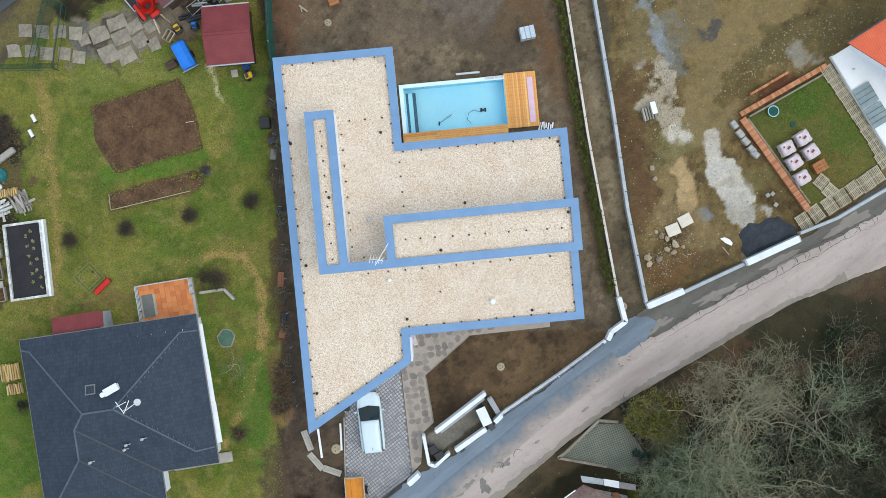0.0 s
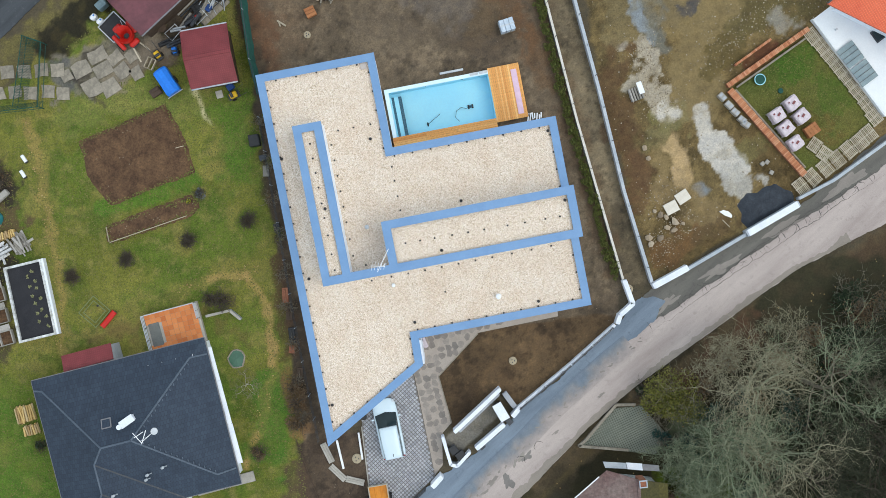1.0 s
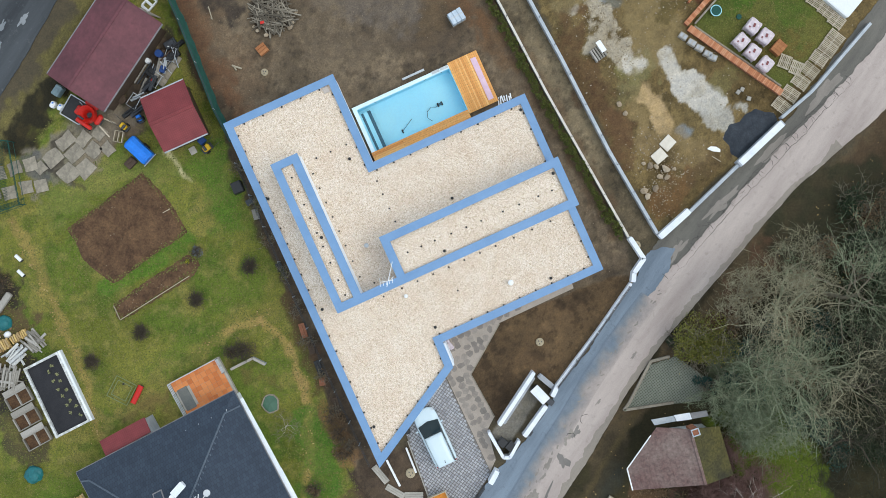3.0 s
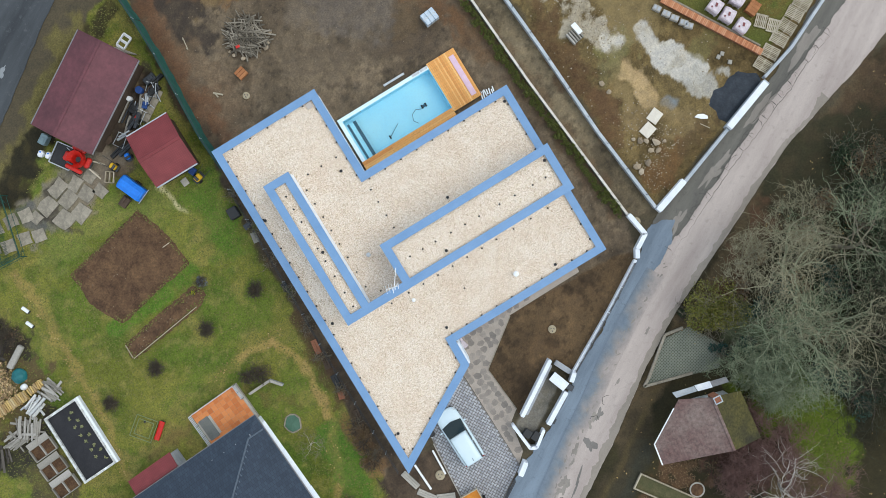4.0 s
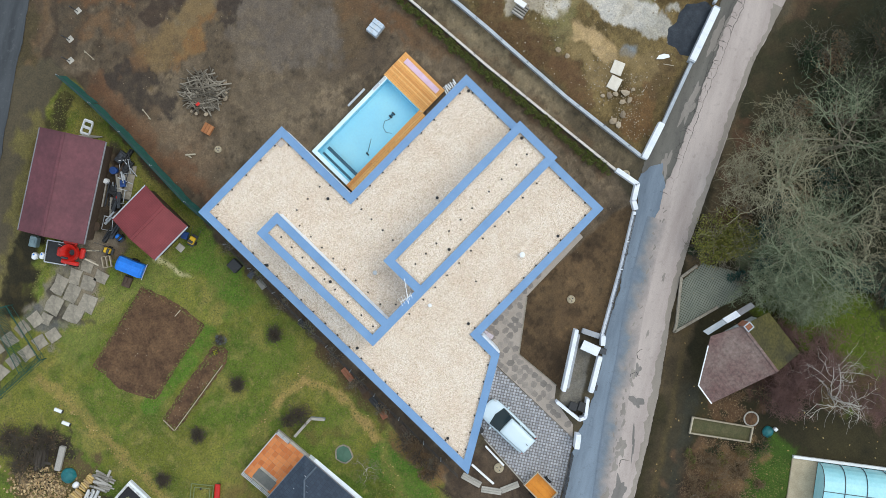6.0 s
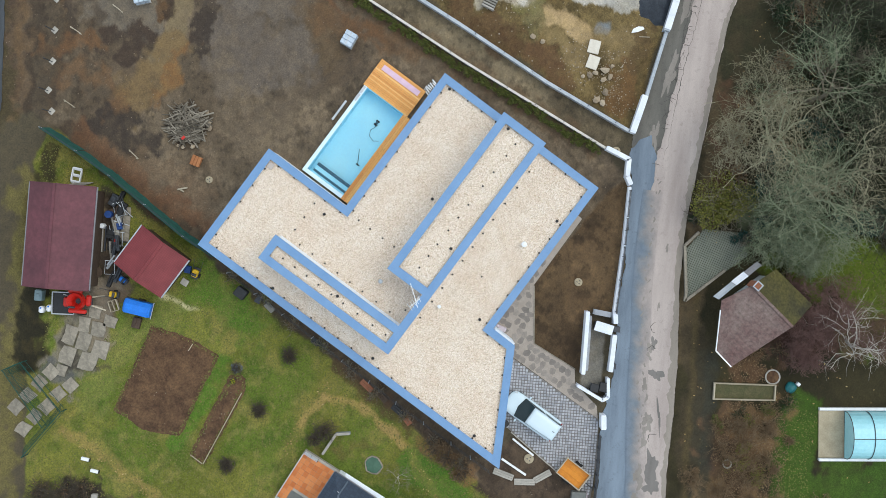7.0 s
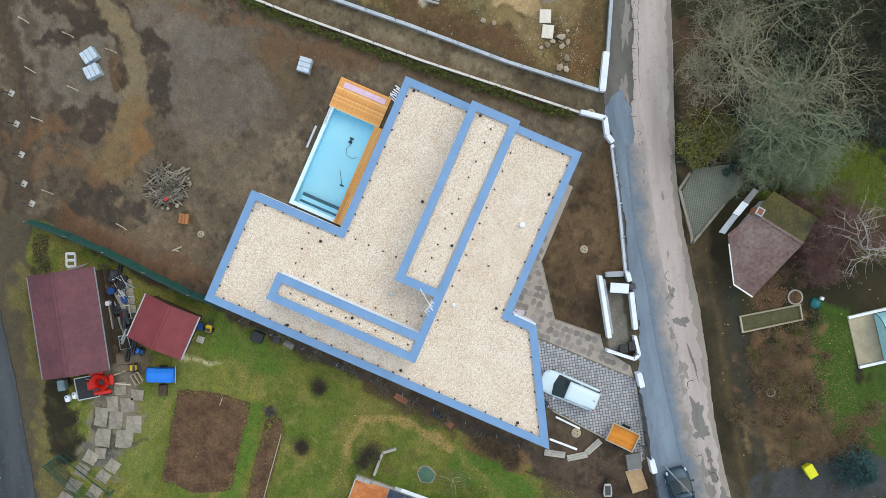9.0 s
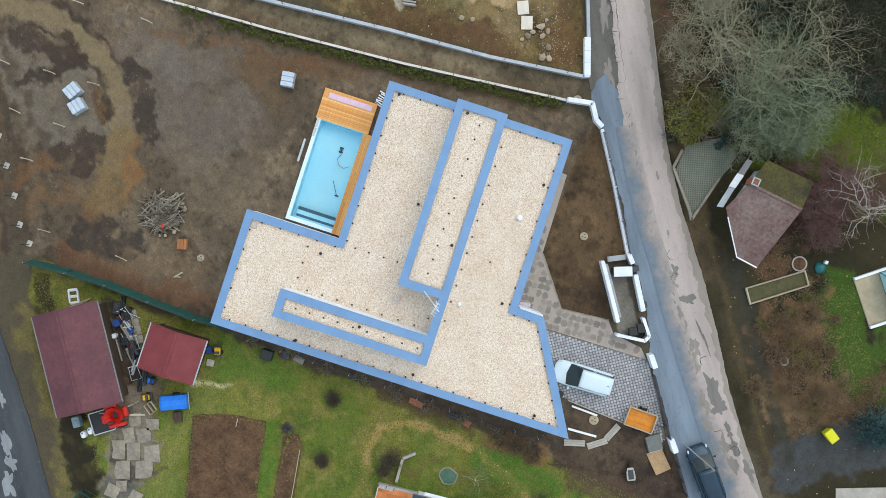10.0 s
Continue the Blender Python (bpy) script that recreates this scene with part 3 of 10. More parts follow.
PATCHES = [
    # plan or line, half width (0 for a plan), tone, strength, turf, feather, wander
    ([(-12.3, 26), (-11.8, 16), (-11.6, 10), (-10.9, -4), (-10.4, -10), (-9.9, -15)], 0.62, (66, 54, 43), 0.8, 0.0, 0.4, 0.5),
    ([(9.3, 20), (9.9, 13), (11, 6), (12.6, -4)], 0.7, (94, 70, 50), 0.45, 0.0, 0.6, 0.7),
    ([(-11.5, 25), (-11.3, 18), (-10.5, 13.2)], 0.8, (106, 74, 52), 0.7, 0.0, 0.8, 0.7),
    ([(2.9, 22.3), (-0.4, 19.6), (3, 17)], 2.2, (108, 99, 91), 0.6, 0.0, 1.2, 0.8),
    ([(5.2, 26), (4.4, 21.5), (6, 19)], 1.4, (110, 101, 92), 0.6, 0.0, 1.0, 0.8),
    ([(3, 13.2), (5.4, 14.8), (6.4, 18)], 1.0, (98, 80, 58), 0.6, 0.0, 0.9, 0.9),
    ([(7.2, 20.6), (7.6, 18.0), (8.3, 12.9)], 0.3, (112, 76, 48), 0.55, 0.0, 0.5, 0.9),
    ([(6.2, 24.6), (5.9, 23.2)], 0.4, (112, 76, 48), 0.55, 0.0, 0.4, 0.9),
    ([(1.0, 28.8), (-2.4, 26.8), (-3.6, 29.5), (0.4, 33.6)], 1.5, (112, 103, 91), 0.8, 0.0, 0.6, 0.7),
    ([(2.0, 33.8), (1.8, 32.2), (2.0, 30.6), (1.8, 28.9)], 0.85, (64, 53, 44), 0.95, 0.0, 0.3, 0.9),
    ([(-0.8, 31.8), (0.6, 30.4), (1.8, 29.4)], 0.6, (62, 51, 43), 0.95, 0.0, 0.3, 0.9),
    ([(-4.4, 27.8), (-3.4, 26.5), (-3.9, 25.6), (-6.2, 26.6)], 0.75, (66, 54, 45), 0.95, 0.0, 0.3, 0.9),
    ([(0.2, 26.9), (-0.8, 25.8)], 0.5, (92, 68, 44), 0.9, 0.0, 0.3, 0.8),
    ([(2.9, 38), (3.6, 34.9), (4.1, 33.0), (4.05, 31.4), (3.24, 28.8), (1.9, 26.7), (0.3, 25.2), (-1.56, 24.3), (-4.1, 23.9)], 0.72, (124, 109, 83), 0.95, 0.0, 0.2, 0.12),
    ([(-2.6, 23.6), (-4.6, 23.3), (-7.6, 23.4)], 1.3, (120, 99, 68), 0.85, 0.0, 0.8, 0.5),
    ([(-0.6, 23.1), (-2.6, 22.6), (-4.2, 22.3), (-6.4, 22.0)], 0.28, (128, 92, 56), 0.7, 0.0, 0.4, 0.8),
    ([(5.2, 32.6), (4.9, 31.2), (4.2, 28.8), (3.3, 26.6), (2.7, 25.3)], 0.2, (62, 52, 43), 0.9, 0.0, 0.2, 0.5),
    ([(3.1, 33.4), (3.2, 31.0), (2.1, 28.3), (1.05, 26.5), (-1.1, 25.4)], 0.2, (62, 50, 40), 0.9, 0.0, 0.2, 0.5),
    ([(2.8, 25.4), (1.3, 24.0), (0.4, 23.1), (-0.9, 22.9)], 0.62, (62, 53, 46), 0.95, 0.0, 0.25, 0.9),
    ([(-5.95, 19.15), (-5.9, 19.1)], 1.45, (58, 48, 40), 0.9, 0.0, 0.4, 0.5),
    ([(-13.4, 28.4), (-7.4, 32.0), (-1.4, 38)], 0.22, (58, 48, 38), 0.8, 0.0, 0.3, 0.5),
    ([(-12.0, 27.4), (-6.4, 31.0), (-0.6, 36.4)], 0.2, (110, 82, 54), 0.7, 0.0, 0.3, 0.5),
    ([(-14.4, 29.2), (-8.2, 33.2), (-2, 39)], 0.3, (116, 92, 62), 0.6, 0.0, 0.4, 0.5),
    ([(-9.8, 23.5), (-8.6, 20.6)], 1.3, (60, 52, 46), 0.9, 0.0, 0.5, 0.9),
    ([(-12.5, 30), (-6, 35), (0, 41)], 0.9, (92, 72, 52), 0.6, 0.0, 1.0, 0.8),
    ([(-14, 30), (-8, 35), (-2, 41)], 0.6, (70, 56, 46), 0.6, 0.0, 0.6, 0.8),
    ([(-3, 16), (2, 14), (6, 12.6)], 0.9, (84, 72, 60), 0.6, 0.0, 0.8, 0.8),
    ([(-11.2, 27.6), (-5, 31.6), (1, 37)], 0.35, (64, 54, 46), 0.8, 0.0, 0.4, 0.6),
    ([(-12.6, 29), (-6.5, 33.4), (0, 39.5)], 0.35, (64, 54, 44), 0.8, 0.0, 0.4, 0.6),
    ([(-9.4, 26.6), (-4, 30), (2, 36)], 0.3, (72, 60, 48), 0.7, 0.0, 0.4, 0.6),
    ([(-15.5, 29.5), (-9, 35), (-3, 41)], 0.9, (72, 64, 44), 0.8, 0.3, 0.7, 0.7),
    # the plot to the east
    ([(25.4, 17), (23.2, 14.9), (21.1, 12.8), (20.3, 10.3), (20.1, 7.8)], 1.9, (128, 111, 76), 0.95, 0.0, 0.8, 0.5),
    ([(19.4, 17), (18.6, 14.4)], 1.2, (118, 104, 76), 0.8, 0.0, 0.8, 0.7),
    ([(15.3, 17), (15.7, 15.2), (16.4, 14.0), (17.0, 13.2)], 0.62, (136, 144, 150), 0.9, 0.0, 0.25, 0.8),
    ([(17.3, 15.6), (17.5, 13.6), (17.9, 12.3)], 0.7, (112, 112, 104), 0.75, 0.0, 0.5, 0.7),
    ([(20.3, 15.4), (20.5, 14.2)], 0.6, (70, 70, 74), 0.85, 0.0, 0.3, 0.9),
    ([(15.9, 11.9), (16.8, 10.8), (16.5, 9.6), (17.4, 8.8), (17.5, 7.6)], 0.85, (174, 164, 146), 0.9, 0.0, 0.3, 0.9),
    ([(17.9, 7.4), (18.1, 6.8)], 0.4, (196, 190, 180), 0.9, 0.0, 0.25, 0.8),
    ([(16.6, 7.4), (17.2, 6.2), (18.6, 6.0)], 0.5, (112, 106, 66), 0.7, 0.3, 0.4, 0.9),
    ([(18.0, 4.6), (18.6, 3.4), (18.9, 2.2)], 0.62, (182, 156, 116), 0.9, 0.0, 0.3, 0.6),
    ([(17.3, 4.8), (17.2, 2.6)], 0.6, (150, 130, 92), 0.5, 0.0, 0.5, 0.9),
    ([(20.3, 6.5), (20.6, 5.4)], 0.65, (188, 182, 172), 0.95, 0.0, 0.15, 0.3),
    ([(21.0, 4.5), (21.6, 3.4), (22.3, 2.6)], 1.2, (192, 187, 179), 0.97, 0.0, 0.15, 0.25),
    ([(22.2, 1.9), (23.0, 1.0)], 1.0, (170, 166, 158), 0.85, 0.0, 0.4, 0.8),
    ([(23.6, 3.6), (24.4, 5.0)], 0.7, (112, 104, 68), 0.7, 0.3, 0.4, 0.8),
    ([(19.6, 1.5), (19.9, 1.2)], 0.35, (124, 136, 146), 0.8, 0.0, 0.3, 0.3),
    ([(17.2, 1.5), (18.6, 1.4), (20.2, -1.0)], 1.0, (140, 120, 86), 0.55, 0.0, 0.8, 0.8),
    ([(14.3, 12), (14.0, 7), (15.3, 2)], 0.9, (90, 64, 44), 0.6, 0.0, 0.6, 0.8),
    ([(16.5, -3.4), (18.6, -2.0)], 1.0, (112, 80, 50), 0.6, 0.0, 0.6, 0.8),
    ([(21.4, 9.6), (23.2, 12.0), (26, 14.0)], 0.9, (92, 80, 48), 0.85, 0.3, 0.35, 0.8),
    ([(24.0, 13.2), (26.1, 14.9), (28.6, 16.1)], 0.3, (66, 54, 34), 0.85, 0.2, 0.3, 0.6),
    ([(24.0, 9.9), (26.0, 11.0)], 0.55, (96, 58, 40), 0.85, 0.0, 0.2, 0.2),
    ([(27.0, 5.6), (28.6, 4.2), (29.6, 4.6)], 1.1, (104, 90, 52), 0.7, 0.8, 0.7, 0.9),
    ([(26.4, 9.6), (28.4, 9.6)], 0.9, (66, 94, 34), 0.8, 1.0, 0.7, 0.9),
    ([(29.4, 7.8), (30.6, 5.8)], 0.7, (70, 94, 36), 0.7, 1.0, 0.7, 0.9),
    ([(24.5, 13.2), (28, 14.4), (33, 17.5)], 1.4, (98, 88, 56), 0.85, 0.2, 0.7, 0.8),
    ([(27.4, 12.2), (26.7, 13.2)], 0.6, (150, 146, 136), 0.7, 0.0, 0.4, 0.7),
    ([(15.3, 13), (14.6, 15.5)], 1.0, (120, 108, 78), 0.6, 0.0, 0.6, 0.9),
    ([(18.6, 6.6), (16.6, 5.4)], 0.8, (126, 118, 82), 0.6, 0.1, 0.6, 0.9),
    ([(15.6, 4.4), (15.2, 0.6)], 0.8, (96, 70, 48), 0.6, 0.0, 0.6, 0.9),
    ([(19, -2.2), (21.4, -1.6)], 0.8, (90, 72, 48), 0.7, 0.0, 0.6, 0.9),
    ([(-8.6, 31), (-6.4, 28.2)], 0.7, (118, 84, 54), 0.6, 0.0, 0.6, 0.9),
    ([(-9.5, 28.5), (-7.5, 25.5), (-8.5, 23.8)], 0.6, (116, 86, 58), 0.55, 0.0, 0.8, 0.9),
    ([(-10.8, 22.5), (-9.8, 18), (-8.6, 14.6)], 0.7, (112, 92, 72), 0.5, 0.0, 0.8, 0.9),
    ([(-1.5, 20), (-3.5, 17), (-1.5, 14.5)], 1.0, (116, 102, 84), 0.45, 0.0, 1.0, 0.9),
    ([(6.5, 17), (8.4, 14), (9.6, 9)], 0.6, (104, 78, 54), 0.6, 0.0, 0.8, 0.9),
    ([(2.7, -13.5), (0.1, -15.6)], 0.75, (130, 126, 118), 0.9, 0.0, 0.2, 0.1),
    # verges and woodland floor
    ([(6.2, -19.5), (11, -15.8), (16.5, -12.3), (23.5, -8.0), (34, -3.2)], 0.8, (92, 78, 58), 0.8, 0.1, 0.6, 0.4),
    ([(-6, -30), (-1, -26.3), (4, -22.5), (7.8, -19.2)], 0.9, (66, 57, 42), 0.9, 0.15, 0.6, 0.5),
    ([(-1.5, -27.5), (3.2, -23.8), (7, -20.8)], 0.8, (60, 56, 44), 0.85, 0.2, 0.5, 0.4),
    ([(26, -9), (33, -6), (40, -4)], 3.0, (76, 60, 44), 0.8, 0.1, 1.4, 1.0),
    ([(23, -18), (29, -16), (34, -13)], 3.5, (44, 50, 32), 0.8, 0.3, 1.6, 1.0),
    ([(17.2, -21), (19, -24), (19, -27), (16.8, -28.5)], 2.2, (92, 108, 38), 0.95, 0.9, 1.2, 0.9),
    ([(24, -22), (28, -25)], 3.4, (44, 48, 30), 0.8, 0.4, 1.4, 1.0),
    ([(8.6, -29.0), (5.4, -30.6), (3.0, -33.2), (5.2, -36), (9.4, -37)], 1.6, (62, 86, 34), 0.98, 1.0, 0.5, 0.4),
    ([(4.6, -33.6), (2.6, -36)], 1.2, (68, 88, 38), 0.8, 1.0, 0.6, 0.5),
    ([(4.8, -34.6), (2.4, -34.2), (0.2, -32.4)], 0.9, (98, 76, 60), 0.85, 0.2, 0.6, 0.8),
    ([(-1.0, 35.6), (-4.2, 33.0), (-8.8, 30.4), (-12, 27.8)], 0.8, (72, 62, 50), 0.75, 0.0, 0.7, 0.8),
    ([(12, -24.5), (15, -26), (17, -30)], 1.6, (92, 66, 58), 0.8, 0.0, 1.0, 0.9),
    ([(3.8, -26), (2.2, -28)], 2.2, (96, 74, 56), 0.8, 0.1, 0.8, 1.0),
    ([(-1.5, -30), (0.5, -31.5)], 1.4, (108, 88, 66), 0.7, 0.1, 0.8, 0.9),
    ([(-4.5, -31), (-2, -34), (0, -37)], 1.9, (66, 69, 72), 0.95, 0.0, 0.5, 0.5),
    ([(17.6, -13.4), (19.4, -11.4), (23.6, -8.8)], 0.9, (88, 64, 48), 0.8, 0.1, 0.8, 0.9),
    ([(8.0, -23.0), (9.4, -25.2)], 0.8, (96, 72, 52), 0.85, 0.1, 0.5, 0.9),
    ([(0.0, -27.2), (-1.4, -28.4), (0.4, -30.4), (2.4, -31.2)], 1.0, (128, 104, 76), 0.8, 0.2, 0.6, 0.9),
    ([(6.6, -27.2), (5.2, -26.2), (4.4, -28.6)], 1.0, (124, 98, 70), 0.75, 0.2, 0.6, 0.9),
    ([(8.2, -30.0), (5.6, -31.0), (4.4, -32.4), (6.0, -34.6), (9.0, -33.4)], 1.3, (66, 88, 36), 0.95, 1.0, 0.5, 0.4),
    ([(3.4, -26.4), (2.2, -26.2)], 0.8, (68, 54, 46), 0.8, 0.1, 0.5, 0.8),
    ([(-5.5, -29.6), (-0.3, -25.3), (4.5, -21.6), (9.8, -17.3)], 0.2, (90, 78, 52), 0.6, 0.3, 0.4, 0.1),
    ([(-4.4, -30.6), (0.8, -26.2), (5.4, -22.7), (7.2, -21.2)], 0.45, (56, 56, 48), 0.85, 0.3, 0.4, 0.3),
    ([(16.6, -15.4), (18.2, -17.0), (18.0, -19.2)], 1.3, (98, 108, 84), 0.85, 0.4, 0.9, 0.6),
    ([(18.5, -21.6), (20.6, -25.2)], 1.2, (92, 108, 38), 0.9, 0.9, 0.8, 0.8),
    ([(27, -8), (33, -9.5), (41, -12)], 4.0, (46, 50, 34), 0.75, 0.3, 1.8, 1.0),
    # the neighbouring garden
    ([(-17, -1.9), (-14.2, -1.9), (-12.7, -4.2), (-12.8, -8.8), (-14.1, -13), (-15.4, -15.9)], 0.3, (164, 138, 88), 0.9, 0.2, 0.3, 0.35),
    ([(-19.5, -2.6), (-16.5, -1.6), (-13, -1.4)], 0.6, (138, 126, 74), 0.4, 0.7, 0.9, 0.9),
    ([(-28.9, 11), (-28.3, 6), (-27.9, 0), (-28.2, -6.4)], 0.32, (146, 128, 78), 0.75, 0.4, 0.3, 0.4),
    ([(-28, -4.4), (-25.5, -5.2), (-22, -4.6)], 0.5, (136, 122, 76), 0.6, 0.6, 0.5, 0.6),
    ([(-26.5, 10.6), (-21, 12), (-17, 11)], 0.9, (118, 124, 70), 0.55, 0.9, 0.9, 0.8),
    ([(-16.6, 11.8), (-15.8, 9.6)], 0.2, (196, 186, 150), 0.8, 0.3, 0.25, 0.3),
    ([(-24, 4.1), (-17.5, 5.6)], 0.6, (76, 112, 40), 0.75, 1.0, 0.5, 0.5),
    ([(-13.5, 10), (-14, 6)], 1.4, (80, 112, 44), 0.6, 1.0, 1.0, 0.8),
    ([(-13, -10), (-13.4, -15)], 1.3, (72, 108, 42), 0.75, 1.0, 0.7, 0.7),
    ([(-31, -17), (-33, -12)], 2.5, (74, 108, 40), 0.6, 1.0, 1.0, 0.8),
    ([(-11.9, -1), (-11.6, -8)], 0.55, (84, 64, 48), 0.85, 0.1, 0.4, 0.5),
    ([(-11.6, -9.5), (-11.4, -13.5)], 0.7, (128, 98, 68), 0.85, 0.1, 0.4, 0.5),
    ([(-12.0, -17), (-11.4, -26)], 1.0, (82, 66, 52), 0.9, 0.0, 0.4, 0.4),
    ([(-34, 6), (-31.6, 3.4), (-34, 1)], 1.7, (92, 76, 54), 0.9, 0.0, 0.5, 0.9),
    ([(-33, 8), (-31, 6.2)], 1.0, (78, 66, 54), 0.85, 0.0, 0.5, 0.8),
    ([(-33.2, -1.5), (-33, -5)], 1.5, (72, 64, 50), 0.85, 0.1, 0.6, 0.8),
    # the neighbour's yard by the barn
    ([(-13.6, 20.2), (-16.5, 16.6), (-19.4, 14.8)], 0.8, (74, 64, 54), 0.85, 0.0, 0.5, 0.8),
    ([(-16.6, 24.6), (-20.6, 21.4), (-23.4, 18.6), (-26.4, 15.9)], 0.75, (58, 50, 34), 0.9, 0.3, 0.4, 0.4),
    ([(-20, 16.4), (-21.6, 15.6)], 1.0, (84, 74, 64), 0.8, 0.0, 0.5, 0.8),
    ([(-15, 19.5), (-17.5, 16.2), (-20.5, 14.6)], 1.0, (112, 96, 80), 0.9, 0.0, 0.5, 0.7),
    ([(-20.5, 16), (-24, 14), (-25.5, 13.6)], 1.7, (126, 118, 106), 0.85, 0.0, 0.5, 0.7),
    ([(-25.8, 13.6), (-26.2, 14.2)], 0.9, (92, 92, 92), 0.8, 0.0, 0.4, 0.6),
    ([(-17, 25.2), (-23, 20.0), (-29, 15.9), (-36, 11)], 0.9, (116, 108, 66), 0.7, 0.8, 0.7, 0.7),
    ([(-18, 23.6), (-22.8, 19.5), (-26.5, 16.2)], 0.5, (84, 72, 44), 0.8, 0.4, 0.5, 0.4),
    # ditch and hedge shadow beside the barn, both put into the ground tone
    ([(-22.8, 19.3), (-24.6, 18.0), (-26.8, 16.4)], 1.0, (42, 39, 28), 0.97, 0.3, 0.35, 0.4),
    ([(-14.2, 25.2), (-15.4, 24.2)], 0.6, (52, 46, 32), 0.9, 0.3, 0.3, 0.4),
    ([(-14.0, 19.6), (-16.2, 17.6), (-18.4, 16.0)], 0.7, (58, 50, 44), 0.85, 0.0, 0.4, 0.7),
    ([(-18.8, 15.8), (-20.4, 15.0), (-22, 13.6)], 0.8, (132, 120, 104), 0.7, 0.0, 0.5, 0.8),
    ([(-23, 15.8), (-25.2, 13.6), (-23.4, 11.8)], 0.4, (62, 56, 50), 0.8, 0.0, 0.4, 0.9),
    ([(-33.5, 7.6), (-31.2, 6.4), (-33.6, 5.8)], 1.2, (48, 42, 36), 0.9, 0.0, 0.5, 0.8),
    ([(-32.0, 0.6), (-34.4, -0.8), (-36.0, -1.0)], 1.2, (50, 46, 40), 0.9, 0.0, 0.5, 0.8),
    ([(-14.6, -6.2), (-17.6, -4.3), (-22, -4.9), (-26, -5.7)], 0.35, (104, 86, 58), 0.55, 0.5, 0.5, 0.9),
]


def build_ground():
    step, x0, x1, y0, y1 = 0.125, -40.0, 40.0, -42.0, 42.0
    gx, gy = np.meshgrid(np.arange(x0, x1 + 1e-6, step), np.arange(y0, y1 + 1e-6, step))
    ny, nx = gx.shape
    x, y = gx.ravel(), gy.ravel()
    wx = (fbm(x, y, 0.8, 11) - 0.5) * 2
    wy = (fbm(x, y, 0.8, 31) - 0.5) * 2
    col = np.tile(np.array(lin(82, 74, 58)[:3]), (x.size, 1))
    turf = np.zeros(x.size)
    for i, (name, plan, c1, c2, g, feather, wander) in enumerate(ZONES):
        d = inside_distance(x + wx * wander * 1.6, y + wy * wander * 1.6, plan)
        w = np.clip(d / feather + 0.5, 0, 1)[:, None]
        m = np.clip((fbm(x, y, 0.22, 50 + i, 5) - 0.3) / 0.4, 0, 1)[:, None]
        tone = np.array(lin(*c1)[:3]) * (1 - m) + np.array(lin(*c2)[:3]) * m
        col = col * (1 - w) + tone * w
        turf = turf * (1 - w[:, 0]) + g * w[:, 0]
        if g == 1.0:
            # worn, mossy and strawy areas of the lawn
            for seed, scale, tone, lo in ((201, 0.13, (126, 126, 64), 0.52), (202, 0.3, (76, 104, 38), 0.49), (203, 0.55, (138, 126, 76), 0.57), (204, 0.9, (70, 90, 38), 0.55), (205, 1.7, (132, 124, 78), 0.6)):
                s = np.clip((fbm(x, y, scale, seed, 5) - lo) / 0.12, 0, 1)[:, None] * w * 0.55
                col = col * (1 - s) + np.array(lin(*tone)[:3]) * s
        elif g < 0.1 or name == "plot_east":
            # damp and dry blotches of bare ground
            for seed, scale, k, lo in ((211, 0.16, 0.76, 0.5), (212, 0.4, 1.22, 0.54), (213, 1.1, 0.66, 0.57), (214, 1.9, 1.3, 0.59), (215, 3.2, 0.66, 0.6)):
                s = np.clip((fbm(x + i * 37, y, scale, seed, 5) - lo) / 0.1, 0, 1)[:, None] * w
                col = col * (1 + (k - 1) * s)
    # wheel-churned mud in the open yard
    churn = np.clip(inside_distance(x + wx * 2, y + wy * 2, [(-12, 17), (-5, 19), (2, 22), (7.5, 30), (6, 45), (-18, 45), (-14, 28)]) / 3.0, 0, 1)
    ridge = np.abs(fbm(x * 0.94 + y * 0.34 + wx * 1.5, (y * 0.94 - x * 0.34) * 0.35, 1.1, 301, 4) - 0.5)
    churn = churn * np.clip((0.09 - ridge) / 0.06, 0, 1) * np.clip((fbm(x, y, 0.2, 302, 3) - 0.42) / 0.1, 0, 1)
    col = col * (1 - 0.38 * churn[:, None])
    for i, (pts, half, tone, strength, g, feather, wander) in enumerate(PATCHES):
        reach = half + 2.0 * wander + feather + 1.2
        xs, ys = [q[0] for q in pts], [q[1] for q in pts]
        k = np.flatnonzero((x > min(xs) - reach) & (x < max(xs) + reach) & (y > min(ys) - reach) & (y < max(ys) + reach))
        px, py = x[k], y[k]
        d = half - line_distance(px + wx[k] * wander * 1.6, py + wy[k] * wander * 1.6, pts)
        speck = fbm(px, py, 1.5, 90 + i, 5)
        d = d + (speck - 0.5) * 2.2 * min(half, 1.2) * min(1.0, wander)
        w = np.clip(d / (feather * 0.8) + 0.5, 0, 1) * (0.7 + 0.3 * np.clip((speck - 0.35) / 0.2, 0, 1)) * strength
        col[k] = col[k] * (1 - w[:, None]) + np.array(lin(*tone)[:3]) * w[:, None]
        turf[k] = turf[k] * (1 - w) + g * w
    z = (fbm(x, y, 0.5, 7, 5) - 0.5) * 0.10 * np.clip(1 - turf * 0.5, 0.3, 1) - 0.03
    co = np.c_[x, y, z]
    # one sheet to the horizon: the rim of the fine part runs on outwards
    idx = np.arange(ny * nx).reshape(ny, nx)
    quads = np.stack([idx[:-1, :-1], idx[:-1, 1:], idx[1:, 1:], idx[1:, :-1]], -1).reshape(-1, 4)
    ox, oy = -math.sin(radians(TURN)), math.cos(radians(TURN))
    mx, my = x[quads].mean(1), y[quads].mean(1)
    pu, pv = mx * oy - my * ox, mx * ox + my * oy
